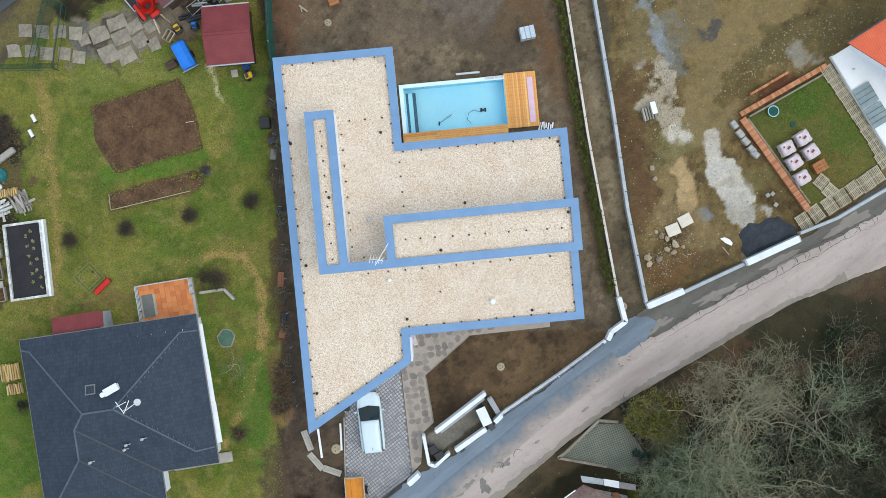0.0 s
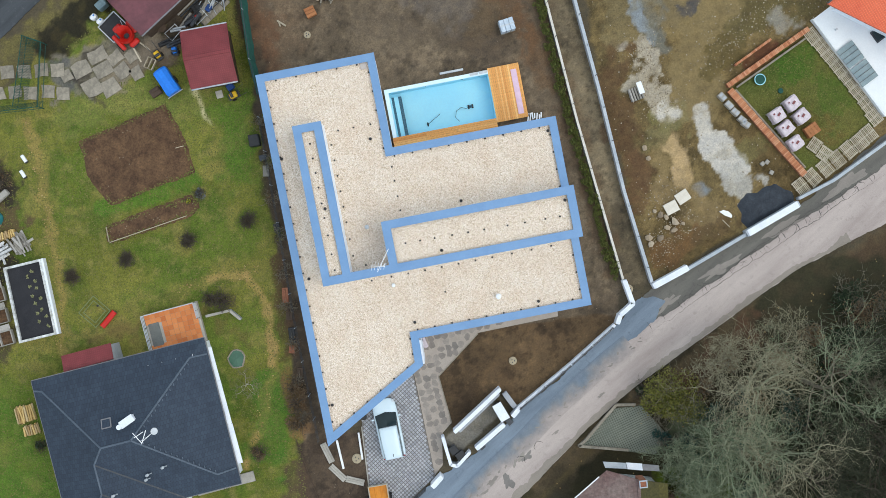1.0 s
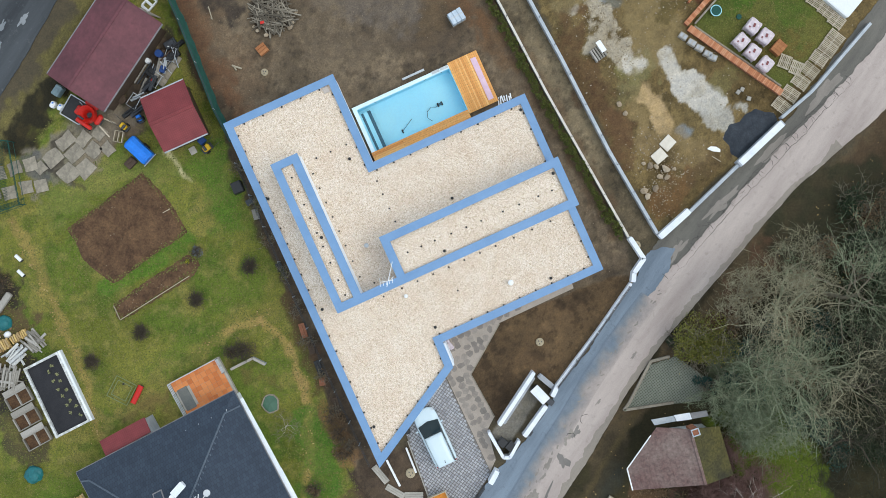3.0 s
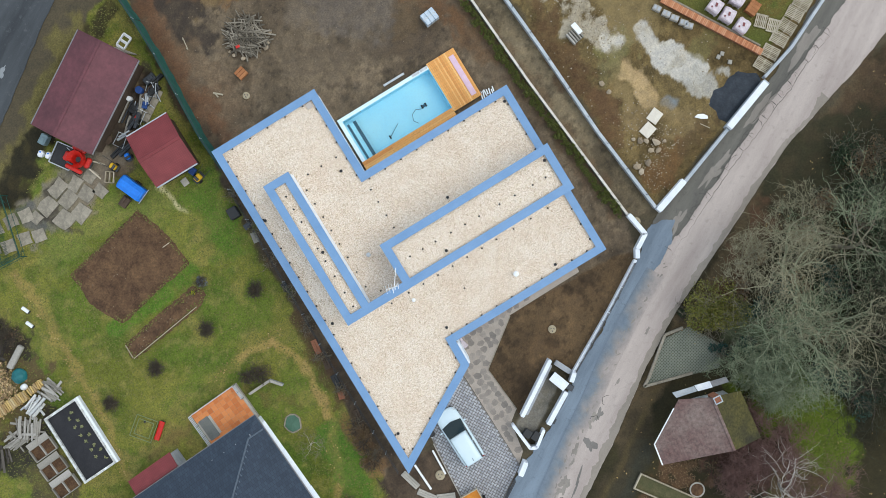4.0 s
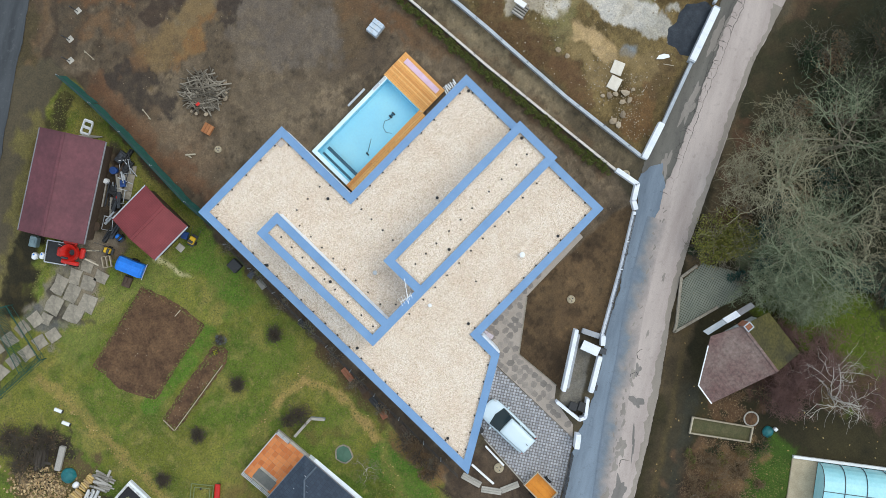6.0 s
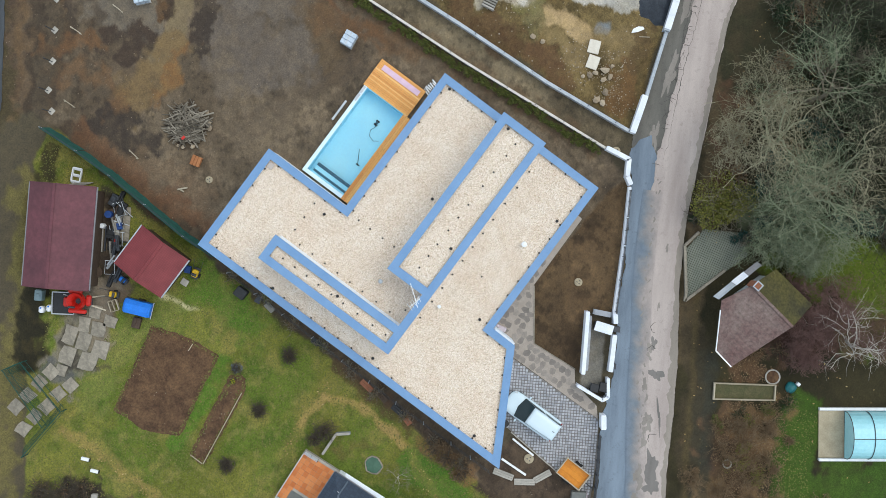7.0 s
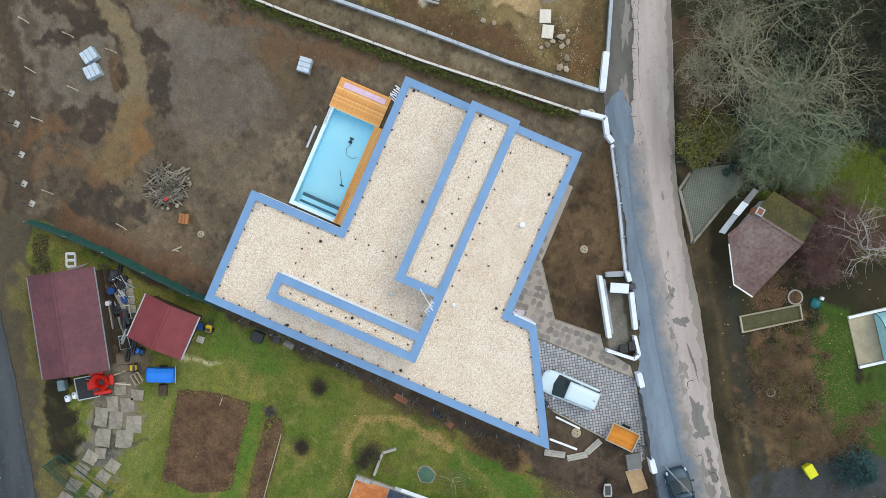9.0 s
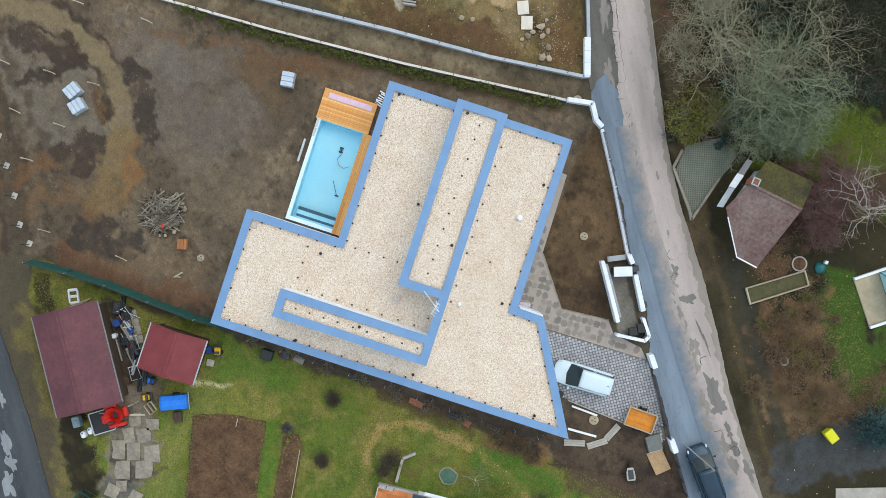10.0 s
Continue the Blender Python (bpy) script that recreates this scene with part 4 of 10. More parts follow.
    keep = ~((pu > -1.5) & (pu < 6.0) & (pv > 7.2) & (pv < 10.6))
    quads = quads[keep]
    rim = np.r_[idx[0, :-1], idx[:-1, -1], idx[-1, :0:-1], idx[:0:-1, 0]]
    far, rings = [rim], []
    base = len(co)
    for dist in (60.0, 150.0, 600.0, 3000.0):
        v = co[rim].copy()
        v[:, :2] *= (dist / 41.0)
        v[:, 2] = -0.03
        co = np.r_[co, v]
        col = np.r_[col, np.tile(np.array(lin(84, 84, 56)[:3]), (len(rim), 1))]
        turf = np.r_[turf, np.full(len(rim), 0.6)]
        far.append(np.arange(base, base + len(rim)))
        base += len(rim)
    for a, b in zip(far, far[1:]):
        rings.append(np.stack([np.roll(a, -1), a, b, np.roll(b, -1)], -1))
    quads = np.r_[quads, *rings]
    me = bpy.data.meshes.new("ground")
    me.vertices.add(len(co))
    me.vertices.foreach_set("co", co.ravel())
    me.loops.add(quads.size)
    me.loops.foreach_set("vertex_index", quads.ravel().astype(np.int32))
    me.polygons.add(len(quads))
    me.polygons.foreach_set("loop_start", np.arange(0, quads.size, 4, dtype=np.int32))
    me.update(calc_edges=True)
    a = me.attributes.new("soil", "FLOAT_COLOR", "POINT")
    a.data.foreach_set("color", np.c_[col, np.ones(len(col))].ravel())
    b = me.attributes.new("turf", "FLOAT", "POINT")
    b.data.foreach_set("value", turf)
    me.polygons.foreach_set("use_smooth", np.ones(len(quads), bool))
    me.materials.append(M["ground"])
    tagged(new("ground", me), "winter ground of mud, worn lawn and leaf litter", "ground", kind="structure")


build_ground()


def ribbon(name, left, right, z, thick, material, label, category, seed, amp=0.12, amp2=None):
    """A paved strip between two ragged edges."""
    a, b = ragged(left, 0.12, amp, seed), ragged(right, 0.12, amp if amp2 is None else amp2, seed + 1)
    n = 1100
    pick = lambda pts: [pts[min(len(pts) - 1, round(i * (len(pts) - 1) / n))] for i in range(n + 1)]
    a, b = pick(a), pick(b)
    bm = bmesh.new()
    rows = []
    for (ax, ay), (bx, by) in zip(a, b):
        rows.append([bm.verts.new((ax + (bx - ax) * t, ay + (by - ay) * t, h)) for t, h in ((0, z - thick), (0, z), (0.3, z + 0.001), (0.7, z + 0.001), (1, z), (1, z - thick))])
    for r, s in zip(rows, rows[1:]):
        for k in range(5):
            bm.faces.new((r[k], r[k + 1], s[k + 1], s[k]))
    bmesh.ops.recalc_face_normals(bm, faces=bm.faces)
    return tagged(part(name, bm, material), label, category, kind="structure")


ROAD_N = [(60, 17), (33.2, 1.5), (30.4, -0.1), (26.2, -2.2), (21.8, -4.6), (17.9, -6.9), (13.7, -9.2), (11.6, -10.6), (9.6, -12.1), (7.2, -13.9), (5.3, -15.6), (2.9, -17.5), (0.6, -19.4), (-2.0, -21.7), (-4.0, -23.5), (-5.7, -24.9), (-7.8, -27.2), (-16, -34.5), (-40, -54)]
ROAD_S = [(62, 11.5), (33.2, -2.6), (30.4, -3.7), (26.2, -5.4), (22.2, -7.7), (17.9, -10.3), (13.7, -12.7), (11.6, -14.2), (9.3, -15.9), (7.5, -17.5), (5.2, -19.5), (1.8, -22.1), (-1.4, -24.4), (-4.0, -26.6), (-7.3, -29.5), (-15, -36), (-38, -56)]
ribbon("road", ROAD_N, ROAD_S, 0.06, 0.12, "road", "light worn asphalt lane with cracks and damp patches", "road", 3, 0.13, 0.05)
SHOULDER_W = [(16.3, -6.5), (15.5, -6.25), (14.6, -6.2), (13.85, -6.85), (12.6, -8.2), (8.6, -11.2), (4.6, -14.0), (1.3, -16.6), (-1.5, -18.0), (-4.2, -20.2), (-9.5, -24.4), (-17, -30.6), (-41, -50)]
ROAD_W_IN = [(16.35, -6.7), (16.0, -7.3), (15.4, -8.5), (13.7, -9.6), (11.6, -11.0), (7.2, -14.3), (5.3, -16.0), (2.9, -17.9), (0.6, -19.8), (-2.0, -22.1), (-5.7, -25.3), (-7.8, -27.6), (-16, -35), (-40, -54.4)]
ribbon("road_shoulder", SHOULDER_W, ROAD_W_IN, 0.04, 0.1, "shoulder", "blue-grey damp asphalt shoulder beside the lane", "road", 5, 0.12)
SHOULDER_E = [(60, 20), (35, 4.9), (26.6, -0.9), (22.6, -2.6), (18.0, -4.6), (15.3, -5.8), (14.5, -6.4)]
ROAD_E_IN = [(60, 16.4), (33.2, 1.0), (30.4, -0.6), (26.2, -2.7), (21.8, -5.1), (17.9, -7.4), (14.6, -9.2)]
ribbon("road_edge", SHOULDER_E, ROAD_E_IN, 0.02, 0.1, "edge", "dark muddy asphalt edge with broken cracks", "road", 15, 0.12)
ribbon("road_far", [(60, 95), (-10, 33.6), (-18.9, 26.5), (-23.3, 22.6), (-28.8, 18.2), (-60, -6)], [(56, 99), (-14, 37.6), (-22.6, 30.3), (-27, 26.4), (-32.4, 22), (-64, -2)], 0.03, 0.1, "asphalt_dark", "dark old asphalt village road with pale repairs", "road", 8, 0.06)


SEAM = [(13.7, -9.4), (11.6, -10.8), (9.6, -12.3), (7.2, -14.1), (5.3, -15.8), (2.9, -17.7), (0.6, -19.6), (-2.0, -21.9), (-5.7, -25.1), (-7.8, -27.4), (-16, -34.7)]


def blend_ribbon(name, line, half, z, tones, label, seed):
    """A worn strip whose tone runs unevenly from one pavement to the next."""
    m = 17
    L = np.array(line)
    run = np.r_[0, np.cumsum(np.hypot(*np.diff(L, axis=0).T))]
    s = np.arange(0, run[-1], 0.12)
    soft = np.ones(21) / 21
    P = np.c_[np.interp(s, run, L[:, 0]), np.interp(s, run, L[:, 1])]
    P = np.c_[np.convolve(np.pad(P[:, 0], 10, "edge"), soft, "valid"), np.convolve(np.pad(P[:, 1], 10, "edge"), soft, "valid")]
    D = np.gradient(P, axis=0)
    D /= np.linalg.norm(D, axis=1)[:, None] + 1e-9
    N = np.c_[-D[:, 1], D[:, 0]]
    f = np.linspace(-1, 1, m)
    X = P[:, None, 0] + N[:, None, 0] * f * half
    Y = P[:, None, 1] + N[:, None, 1] * f * half
    w = f[None] + (fbm(X, Y, 0.8, seed, 5) - 0.5) * 2.4 * (1 - f[None] ** 4)
    stops = np.array([lin(*c)[:3] for c in tones])
    s = np.clip((w + 1) / 2, 0, 1) * (len(tones) - 1)
    a = np.minimum(s.astype(int), len(tones) - 2)
    col = stops[a] * (1 - (s - a))[..., None] + stops[a + 1] * (s - a)[..., None]
    n = len(P)
    v = np.stack([X, Y, np.full(X.shape, z)], -1).reshape(-1, 3)
    idx = np.arange(n * m).reshape(n, m)
    q = np.stack([idx[:-1, :-1], idx[1:, :-1], idx[1:, 1:], idx[:-1, 1:]], -1).reshape(-1, 4)
    me = bpy.data.meshes.new(name)
    me.from_pydata(v.tolist(), [], q.tolist())
    me.attributes.new("soil", "FLOAT_COLOR", "POINT").data.foreach_set("color", np.c_[col.reshape(-1, 3), np.ones(n * m)].ravel())
    me.materials.append(M["blend"])
    return tagged(new(name, me), label, "road", kind="structure")


blend_ribbon("road_seam", SEAM, 0.75, 0.0632, ((104, 117, 132), (112, 122, 132), (132, 130, 131), (150, 142, 139), (166, 155, 150)), "worn grey seam where shoulder and lane meet", 71)


def worn_strip(name, pts, width, z, material, label, seed, amp=0.1):
    """A crack or damp streak lying on the asphalt, thinning at its ends."""
    pts = ragged(pts, 0.12, amp, seed)
    bm = bmesh.new()
    prev = None
    n = len(pts)
    for i, (x, y) in enumerate(pts):
        a, b = Vector(pts[max(0, i - 1)]), Vector(pts[min(n - 1, i + 1)])
        d = (b - a).normalized() if (b - a).length else Vector((1, 0))
        s = width * (0.35 + 0.9 * abs(noise.noise((i * 0.31, seed, 3)))) * min(1, 4 * i / n + 0.1, 4 * (n - i) / n + 0.1) * 0.5
        k = Vector((-d.y, d.x)) * s
        row = [bm.verts.new((x - k.x, y - k.y, z)), bm.verts.new((x + k.x, y + k.y, z))]
        if prev:
            bm.faces.new((prev[0], row[0], row[1], prev[1]))
        prev = row
    bmesh.ops.recalc_face_normals(bm, faces=bm.faces)
    for f in bm.faces:
        if f.normal.z < 0:
            f.normal_flip()
    return tagged(part(name, bm, material), label, "road", kind="structure")


worn_strip("road_crack", [(33.5, 1.1), (30.2, -0.7), (26.2, -2.75), (22.0, -5.0), (18.0, -7.3), (15.0, -9.0)], 0.06, 0.0655, "crack", "dark tar-filled crack along the lane edge", 41, 0.12)
worn_strip("road_crack", [(31.5, 0.6), (28.0, -1.0), (24.4, -3.0), (20.0, -5.6)], 0.05, 0.0655, "crack", "dark tar-filled crack along the lane edge", 42, 0.16)
rng = random.Random(17)
for i in range(26):
    t = i / 25
    x, y = 32.5 - 14.5 * t, 0.6 - 7.6 * t
    a = rng.uniform(0.2, 2.6)
    worn_strip("road_crack", [(x, y), (x + 0.35 * math.cos(a), y + 0.35 * math.sin(a)), (x + 0.8 * math.cos(a + 0.5), y + 0.7 * math.sin(a + 0.5))], 0.05, 0.0657 + i * 0.00002, "crack", "dark branching crack in the lane", 60 + i, 0.15)
for i, (x, y) in enumerate(((5.0, -17.6), (3.0, -19.4), (4.2, -18.8), (6.4, -16.4), (8.4, -15.0), (1.5, -20.6), (0.2, -22.0), (-1.6, -23.2), (-2.6, -24.6), (-4.4, -25.2), (12.6, -12.4), (10.4, -13.8), (-5.6, -26.8), (-3.6, -24.4))[::3]):
    a = rng.uniform(0, 3.1)
    worn_strip("road_crack", [(x, y), (x + 0.4 * math.cos(a), y + 0.4 * math.sin(a)), (x + 0.7 * math.cos(a + 0.9), y + 0.7 * math.sin(a + 0.9))], 0.09, 0.067 + i * 0.00002, "crack", "short dark crack in the lane", 90 + i, 0.2)


def damp_blob(x, y, L, W, turn, z, seed, material="damp"):
    """An irregular damp patch on the asphalt."""
    bm = bmesh.new()
    c, s = math.cos(radians(turn)), math.sin(radians(turn))
    ring = []
    for i in range(64):
        a = 2 * math.pi * i / 64
        r = 1 + 0.9 * noise.noise((math.cos(a) * 1.3, math.sin(a) * 1.3, seed)) + 0.5 * noise.noise((math.cos(a) * 2.6, math.sin(a) * 2.6, seed + 4)) + 0.08 * noise.noise((math.cos(a) * 8, math.sin(a) * 8, seed + 9))
        u, v = L * r * math.cos(a), W * r * math.sin(a)
        ring.append(bm.verts.new((x + u * c - v * s, y + u * s + v * c, z)))
    bm.faces.new(ring)
    tagged(part("damp_patch", bm, material), "darker damp patch on the lane", "road", kind="structure")


# worn damp patches in the wheel track nearest the shoulder
for i, (x, y, L, W, t) in enumerate(((4.84, -17.2, 0.35, 0.2, 40), (4.2, -17.6, 0.3, 0.12, 60), (2.4, -18.75, 0.4, 0.22, 45), (1.8, -19.5, 0.3, 0.12, 30), (0.64, -20.7, 0.5, 0.3, 40), (0.0, -21.0, 0.35, 0.18, 10), (-0.8, -21.6, 0.5, 0.16, 42),
                                     (-2.8, -22.9, 0.55, 0.32, 45), (-3.3, -23.5, 0.4, 0.2, 20), (-4.36, -24.0, 0.5, 0.3, 40), (-5.2, -25.6, 0.6, 0.3, 42), (-6.3, -27.0, 0.7, 0.3, 44), (7.4, -15.6, 0.3, 0.1, 30), (11.0, -13.2, 0.35, 0.1, 36))):
    damp_blob(x, y, L, W, t, 0.0642 + i * 0.00005, i * 3.7)
BLOTCH = [(3.57, -18.92, 0.35, 0.55, 20), (-1.79, -23.30, 0.95, 0.42, 46), (-2.82, -24.07, 0.70, 0.50, 40), (-5.03, -26.31, 0.55, 0.30, 50), (-6.19, -28.05, 0.75, 0.30, 46), (1.36, -21.15, 0.95, 0.10, 44), (5.09, -17.21, 0.40, 0.20, 40), (-4.21, -25.59, 0.60, 0.22, 44)]
for i, (x, y, L, W, t) in enumerate(BLOTCH):
    damp_blob(x, y, L, W, t, 0.0652 + i * 0.00005, 200 + i * 2.9, "blotch")
for i, (x, y, L, W, t) in enumerate(((16.5, -6.9, 1.2, 0.3, 30), (20.5, -4.8, 1.4, 0.35, 27), (25.5, -2.2, 1.6, 0.35, 26), (30.5, 0.6, 1.4, 0.4, 28))):
    damp_blob(x, y, L, W, t, 0.0242 + i * 0.00005, 60 + i * 3.7)


for i, (x, y, L, W, t) in enumerate(((-26.2, 23.0, 0.9, 0.3, 40), (-27.4, 22.1, 0.6, 0.35, 44), (-28.9, 21.6, 0.9, 0.4, 30), (-23.3, 24.6, 0.5, 0.2, 40), (-25.0, 24.6, 0.5, 0.15, 42), (-30.4, 20.2, 0.8, 0.3, 38))):
    damp_blob(x, y, L, W, t, 0.0345 + i * 0.00005, 300 + i * 2.3, "repair")


def damp_chain(name, pts, size, gap, z, material, label, seed):
    """Small damp holes and broken edges strung along a line."""
    rng = random.Random(seed)
    bm = bmesh.new()
    k = 0
    for (ax, ay), (bx, by) in zip(pts, pts[1:]):
        L = math.hypot(bx - ax, by - ay)
        turn = math.atan2(by - ay, bx - ax)
        for i in range(int(L / gap)):
            if rng.random() < 0.3:
                continue
            t = (i + rng.random()) / int(L / gap)
            x, y = ax + (bx - ax) * t, ay + (by - ay) * t
            o = rng.gauss(0, 0.14)
            x, y = x - math.sin(turn) * o, y + math.cos(turn) * o
            a0, l, w = turn + rng.gauss(0, 0.5), size * rng.uniform(0.4, 1.5), size * rng.uniform(0.2, 0.5)
            ring = []
            for q in range(12):
                a = 2 * math.pi * q / 12
                r = rng.uniform(0.6, 1.2)
                u, v = l * r * math.cos(a), w * r * math.sin(a)
                ring.append(bm.verts.new((x + u * math.cos(a0) - v * math.sin(a0), y + u * math.sin(a0) + v * math.cos(a0), z + k * 0.000012)))
            bm.faces.new(ring)
            k += 1
    tagged(part(name, bm, material), label, "road", kind="structure")


rng = random.Random(51)
for i in range(17):
    t = (i + rng.random()) / 17
    x, y = 32.6 - 18.0 * t, 0.55 - 9.6 * t + 0.5 * t * (1 - t)
    k = rng.uniform(0.3, 0.6)
    worn_strip("road_crack", [(x, y), (x - 0.25 * k, y + 0.5 * k), (x - 0.5 * k, y + 0.95 * k)], 0.07, 0.0668 + i * 0.00001, "crack", "dark cross crack at the lane edge", 140 + i, 0.08)
damp_chain("damp_edge", [(14.6, -9.2), (9.6, -12.6), (5.3, -16.0), (0.6, -19.9), (-5.7, -25.4), (-12, -31)], 0.17, 0.4, 0.067, "damp", "worn damp asphalt edge beside the shoulder", 6)
RIM_S = [(30.2, -3.25), (26.05, -5.0), (22.0, -7.35), (17.7, -9.95), (13.5, -12.35), (9.05, -15.6), (4.95, -19.2), (1.55, -21.8), (-1.65, -24.1), (-4.25, -26.3), (-7.5, -29.2), (-15.2, -35.7)]
ribbon("road_rim", RIM_S, ROAD_S[2:-1], 0.064, 0.02, "dirt_edge", "muddy rim of the lane along the verge", "road", 25, 0.2, 0.05)

# ---- the new flat-roofed house ----
MAIN = [(-10.2, 13.03), (-10.2, -13.37), (-2.6, -9.05), (-2.55, -7.12), (9.78, -7.12), (9.78, 6.3), (-1.83, 6.3), (-1.83, 13.03)]
UPPER = [(-8.1, 8.75), (-8.1, -2.23), (9.77, -2.23), (9.77, 1.3), (-3.45, 1.3), (-3.45, -1.65), (-6.15, -1.65), (-6.15, 8.75)]
STRIP_IN = [(-7.58, 8.22), (-7.58, -1.66), (-6.66, -1.66), (-6.66, 8.22)]
BAR_IN = [(-2.88, 0.74), (-2.88, -1.68), (9.22, -1.68), (9.22, 0.74)]
COPE = 0.54

house = thing("house", "new white house with gravelled flat roofs and blue-grey copings", "house", (0, 0, 0), TURN)


def shell(plan, thick, z0, z1):
    """Upright walls of a thickness along a plan."""
    bm = bmesh.new()
    inner = inset_poly(plan, thick)
    n = len(plan)
    for i in range(n):
        j = (i + 1) % n
        prism(bm, [plan[i], plan[j], inner[j], inner[i]], z0, z1)
    return bm


main_wall = inset_poly(MAIN, 0.06)
part("wall", shell(main_wall, 0.42, -0.2, 3.62), "white_render", house)
part("upper_wall", shell(inset_poly(UPPER, 0.05), 0.24, 3.3, 6.02), "white_render", house)


def gravel_bed(name, plan, z):
    """A gravel field: a thick bed whose top is uneven."""
    bm = prism(bmesh.new(), plan, z - 0.25, z)
    return part(name, bm, "gravel", house, "pale rounded roof gravel")


gravel_bed("roof", inset_poly(MAIN, COPE - 0.08), 3.5)
gravel_bed("upper_roof", inset_poly(STRIP_IN, -0.06), 5.9)
gravel_bed("upper_roof", inset_poly(BAR_IN, -0.06), 5.9)


def copings(plan, width, z, skip=()):
    inner = inset_poly(plan, width)
    n = len(plan)
    for i in range(n):
        if i in skip:
            continue
        j = (i + 1) % n
        quad = [plan[i], plan[j], inner[j], inner[i]]
        bm = prism(bmesh.new(), quad, z - 0.05, z)
        # a shallow fall towards the roof and a turned-down drip edge
        for v in bm.verts:
            if v.co.z > z - 0.01 and any(abs(v.co.x - p[0]) + abs(v.co.y - p[1]) < 1e-4 for p in inner):
                v.co.z -= 0.015
        a, b = Vector(plan[i]), Vector(plan[j])
        d = (b - a).normalized()
        nrm = Vector((d.y, -d.x))
        prism(bm, [tuple(a), tuple(b), tuple(b + nrm * 0.012), tuple(a + nrm * 0.012)], z - 0.16, z - 0.004)
        part("coping", bm, "coping", house, "blue-grey sheet metal coping")


copings(MAIN, COPE, 3.7)


def upper_copings():
    z = 6.1
    rects = [
        [(-8.1, 8.75), (-8.1, -1.66), (-7.56, -1.66), (-7.56, 8.75)],
        [(-6.69, 8.75), (-6.69, -1.66), (-6.15, -1.66), (-6.15, 8.75)],
        [(-7.56, 8.75), (-7.56, 8.22), (-6.69, 8.22), (-6.69, 8.75)],
        [(-8.1, -1.66), (-8.1, -2.23), (9.77, -2.23), (9.77, -1.66)],
        [(-3.45, 1.3), (-3.45, -1.66), (-2.88, -1.66), (-2.88, 1.3)],
        [(-2.88, 1.3), (-2.88, 0.74), (9.22, 0.74), (9.22, 1.3)],
        [(9.22, 1.3), (9.22, -1.66), (9.77, -1.66), (9.77, 1.3)],
    ]
    for r in rects:
        part("coping", prism(bmesh.new(), r, z - 0.07, z), "coping", house, "blue-grey sheet metal coping")
    # drip edges down the outer faces
    n = len(UPPER)
    for i in range(n):
        a, b = Vector(UPPER[i]), Vector(UPPER[(i + 1) % n])
        d = (b - a).normalized()
        nrm = Vector((d.y, -d.x))
        part("drip_edge", prism(bmesh.new(), [tuple(a), tuple(b), tuple(b + nrm * 0.012), tuple(a + nrm * 0.012)], z - 0.18, z - 0.003), "coping", house)


upper_copings()

# white entrance reveal beside the notch and a corner hatch on the north wing
part("entrance_reveal", prism(bmesh.new(), [(-2.57, -7.3), (-2.42, -7.3), (-2.48, -9.0), (-2.6, -9.0)], 0.0, 3.45), "white_render", house, "white rendered entrance reveal")
part("roof_hatch", boxes((-2.72, 12.25, 3.5, 0.42, 0.42, 0.09), bevel=0.01), "lilac_grey", house, "pale grey roof outlet cover")


def holder_mesh():
    """A black weighted holder of the lightning conductor."""
    bm = bmesh.new()
    box(bm, 0, 0, 0, 0.115, 0.115, 0.06, bevel=0.02)
    box(bm, 0, 0, 0.06, 0.05, 0.09, 0.05, bevel=0.01)
    me = bpy.data.meshes.new("conductor_holder")
    bm.to_mesh(me)
    bm.free()
    me.materials.append(M["black"])
    return me


HOLDER = holder_mesh()


def holder(u, v, z, big=1.0):
    ob = new("conductor_holder", HOLDER)
    x, y = local(HOUSE, u, v)
    ob.matrix_world = pose(x, y, z, 0, 0, TURN + random.uniform(-8, 8)) @ Matrix.Diagonal((big, big, big, 1))
    tagged(ob, "small black plastic lightning conductor holder on the roof gravel", "roof holder", "conductor holders")


def along(plan, inset, spacing, z, edges, start=0.5):
    inner = inset_poly(plan, inset)
    n = len(plan)
    for i in edges:
        a, b = Vector(inner[i]), Vector(inner[(i + 1) % n])
        L = (b - a).length
        k = max(1, int(L / spacing))
        for q in range(k):
            p = a.lerp(b, (q + start) / k)
            holder(p.x, p.y, z)


along(MAIN, COPE + 0.05, 1.15, 3.5, (0,))
along(MAIN, COPE + 0.05, 1.2, 3.5, (1,))
along(MAIN, COPE + 0.05, 1.0, 3.5, (2,))
along(MAIN, COPE + 0.05, 1.2, 3.5, (3,))
along(MAIN, COPE + 0.05, 1.2, 3.5, (4, 5, 6, 7))
for v in (7.3, 6.2, 5.1, 4.0, 2.9, 1.8, 0.6, -0.6):
    holder(-5.95, v, 3.5)
for v in (7.4, 6.4, 5.4, 4.4, 3.3, 2.3, 1.1, -0.2, -1.3):
    holder(-7.15, v, 5.9)
for u in (-2.1, -1.1, -0.1, 1.1, 2.2, 3.3, 4.9, 6.1, 7.5, 8.5):
    holder(u, -0.45 - 0.02 * u, 5.9)
for u, v in ((-2.1, 5.0), (-2.1, 4.0), (-2.1, 2.9), (-2.1, 1.9), (-5.3, 8.2), (-4.2, 8.2), (-3.0, 8.2), (-5.2, -2.0 + 0.6), (-0.1, -4.3), (-5.0, -2.55), (-3.6, -2.55), (-2.4, -2.55), (-1.2, -2.55), (0, -2.55), (1.2, -2.55), (2.4, -2.55), (3.6, -2.55), (5, -2.55), (6.4, -2.55), (7.8, -2.55)):
    holder(u, v, 3.5)
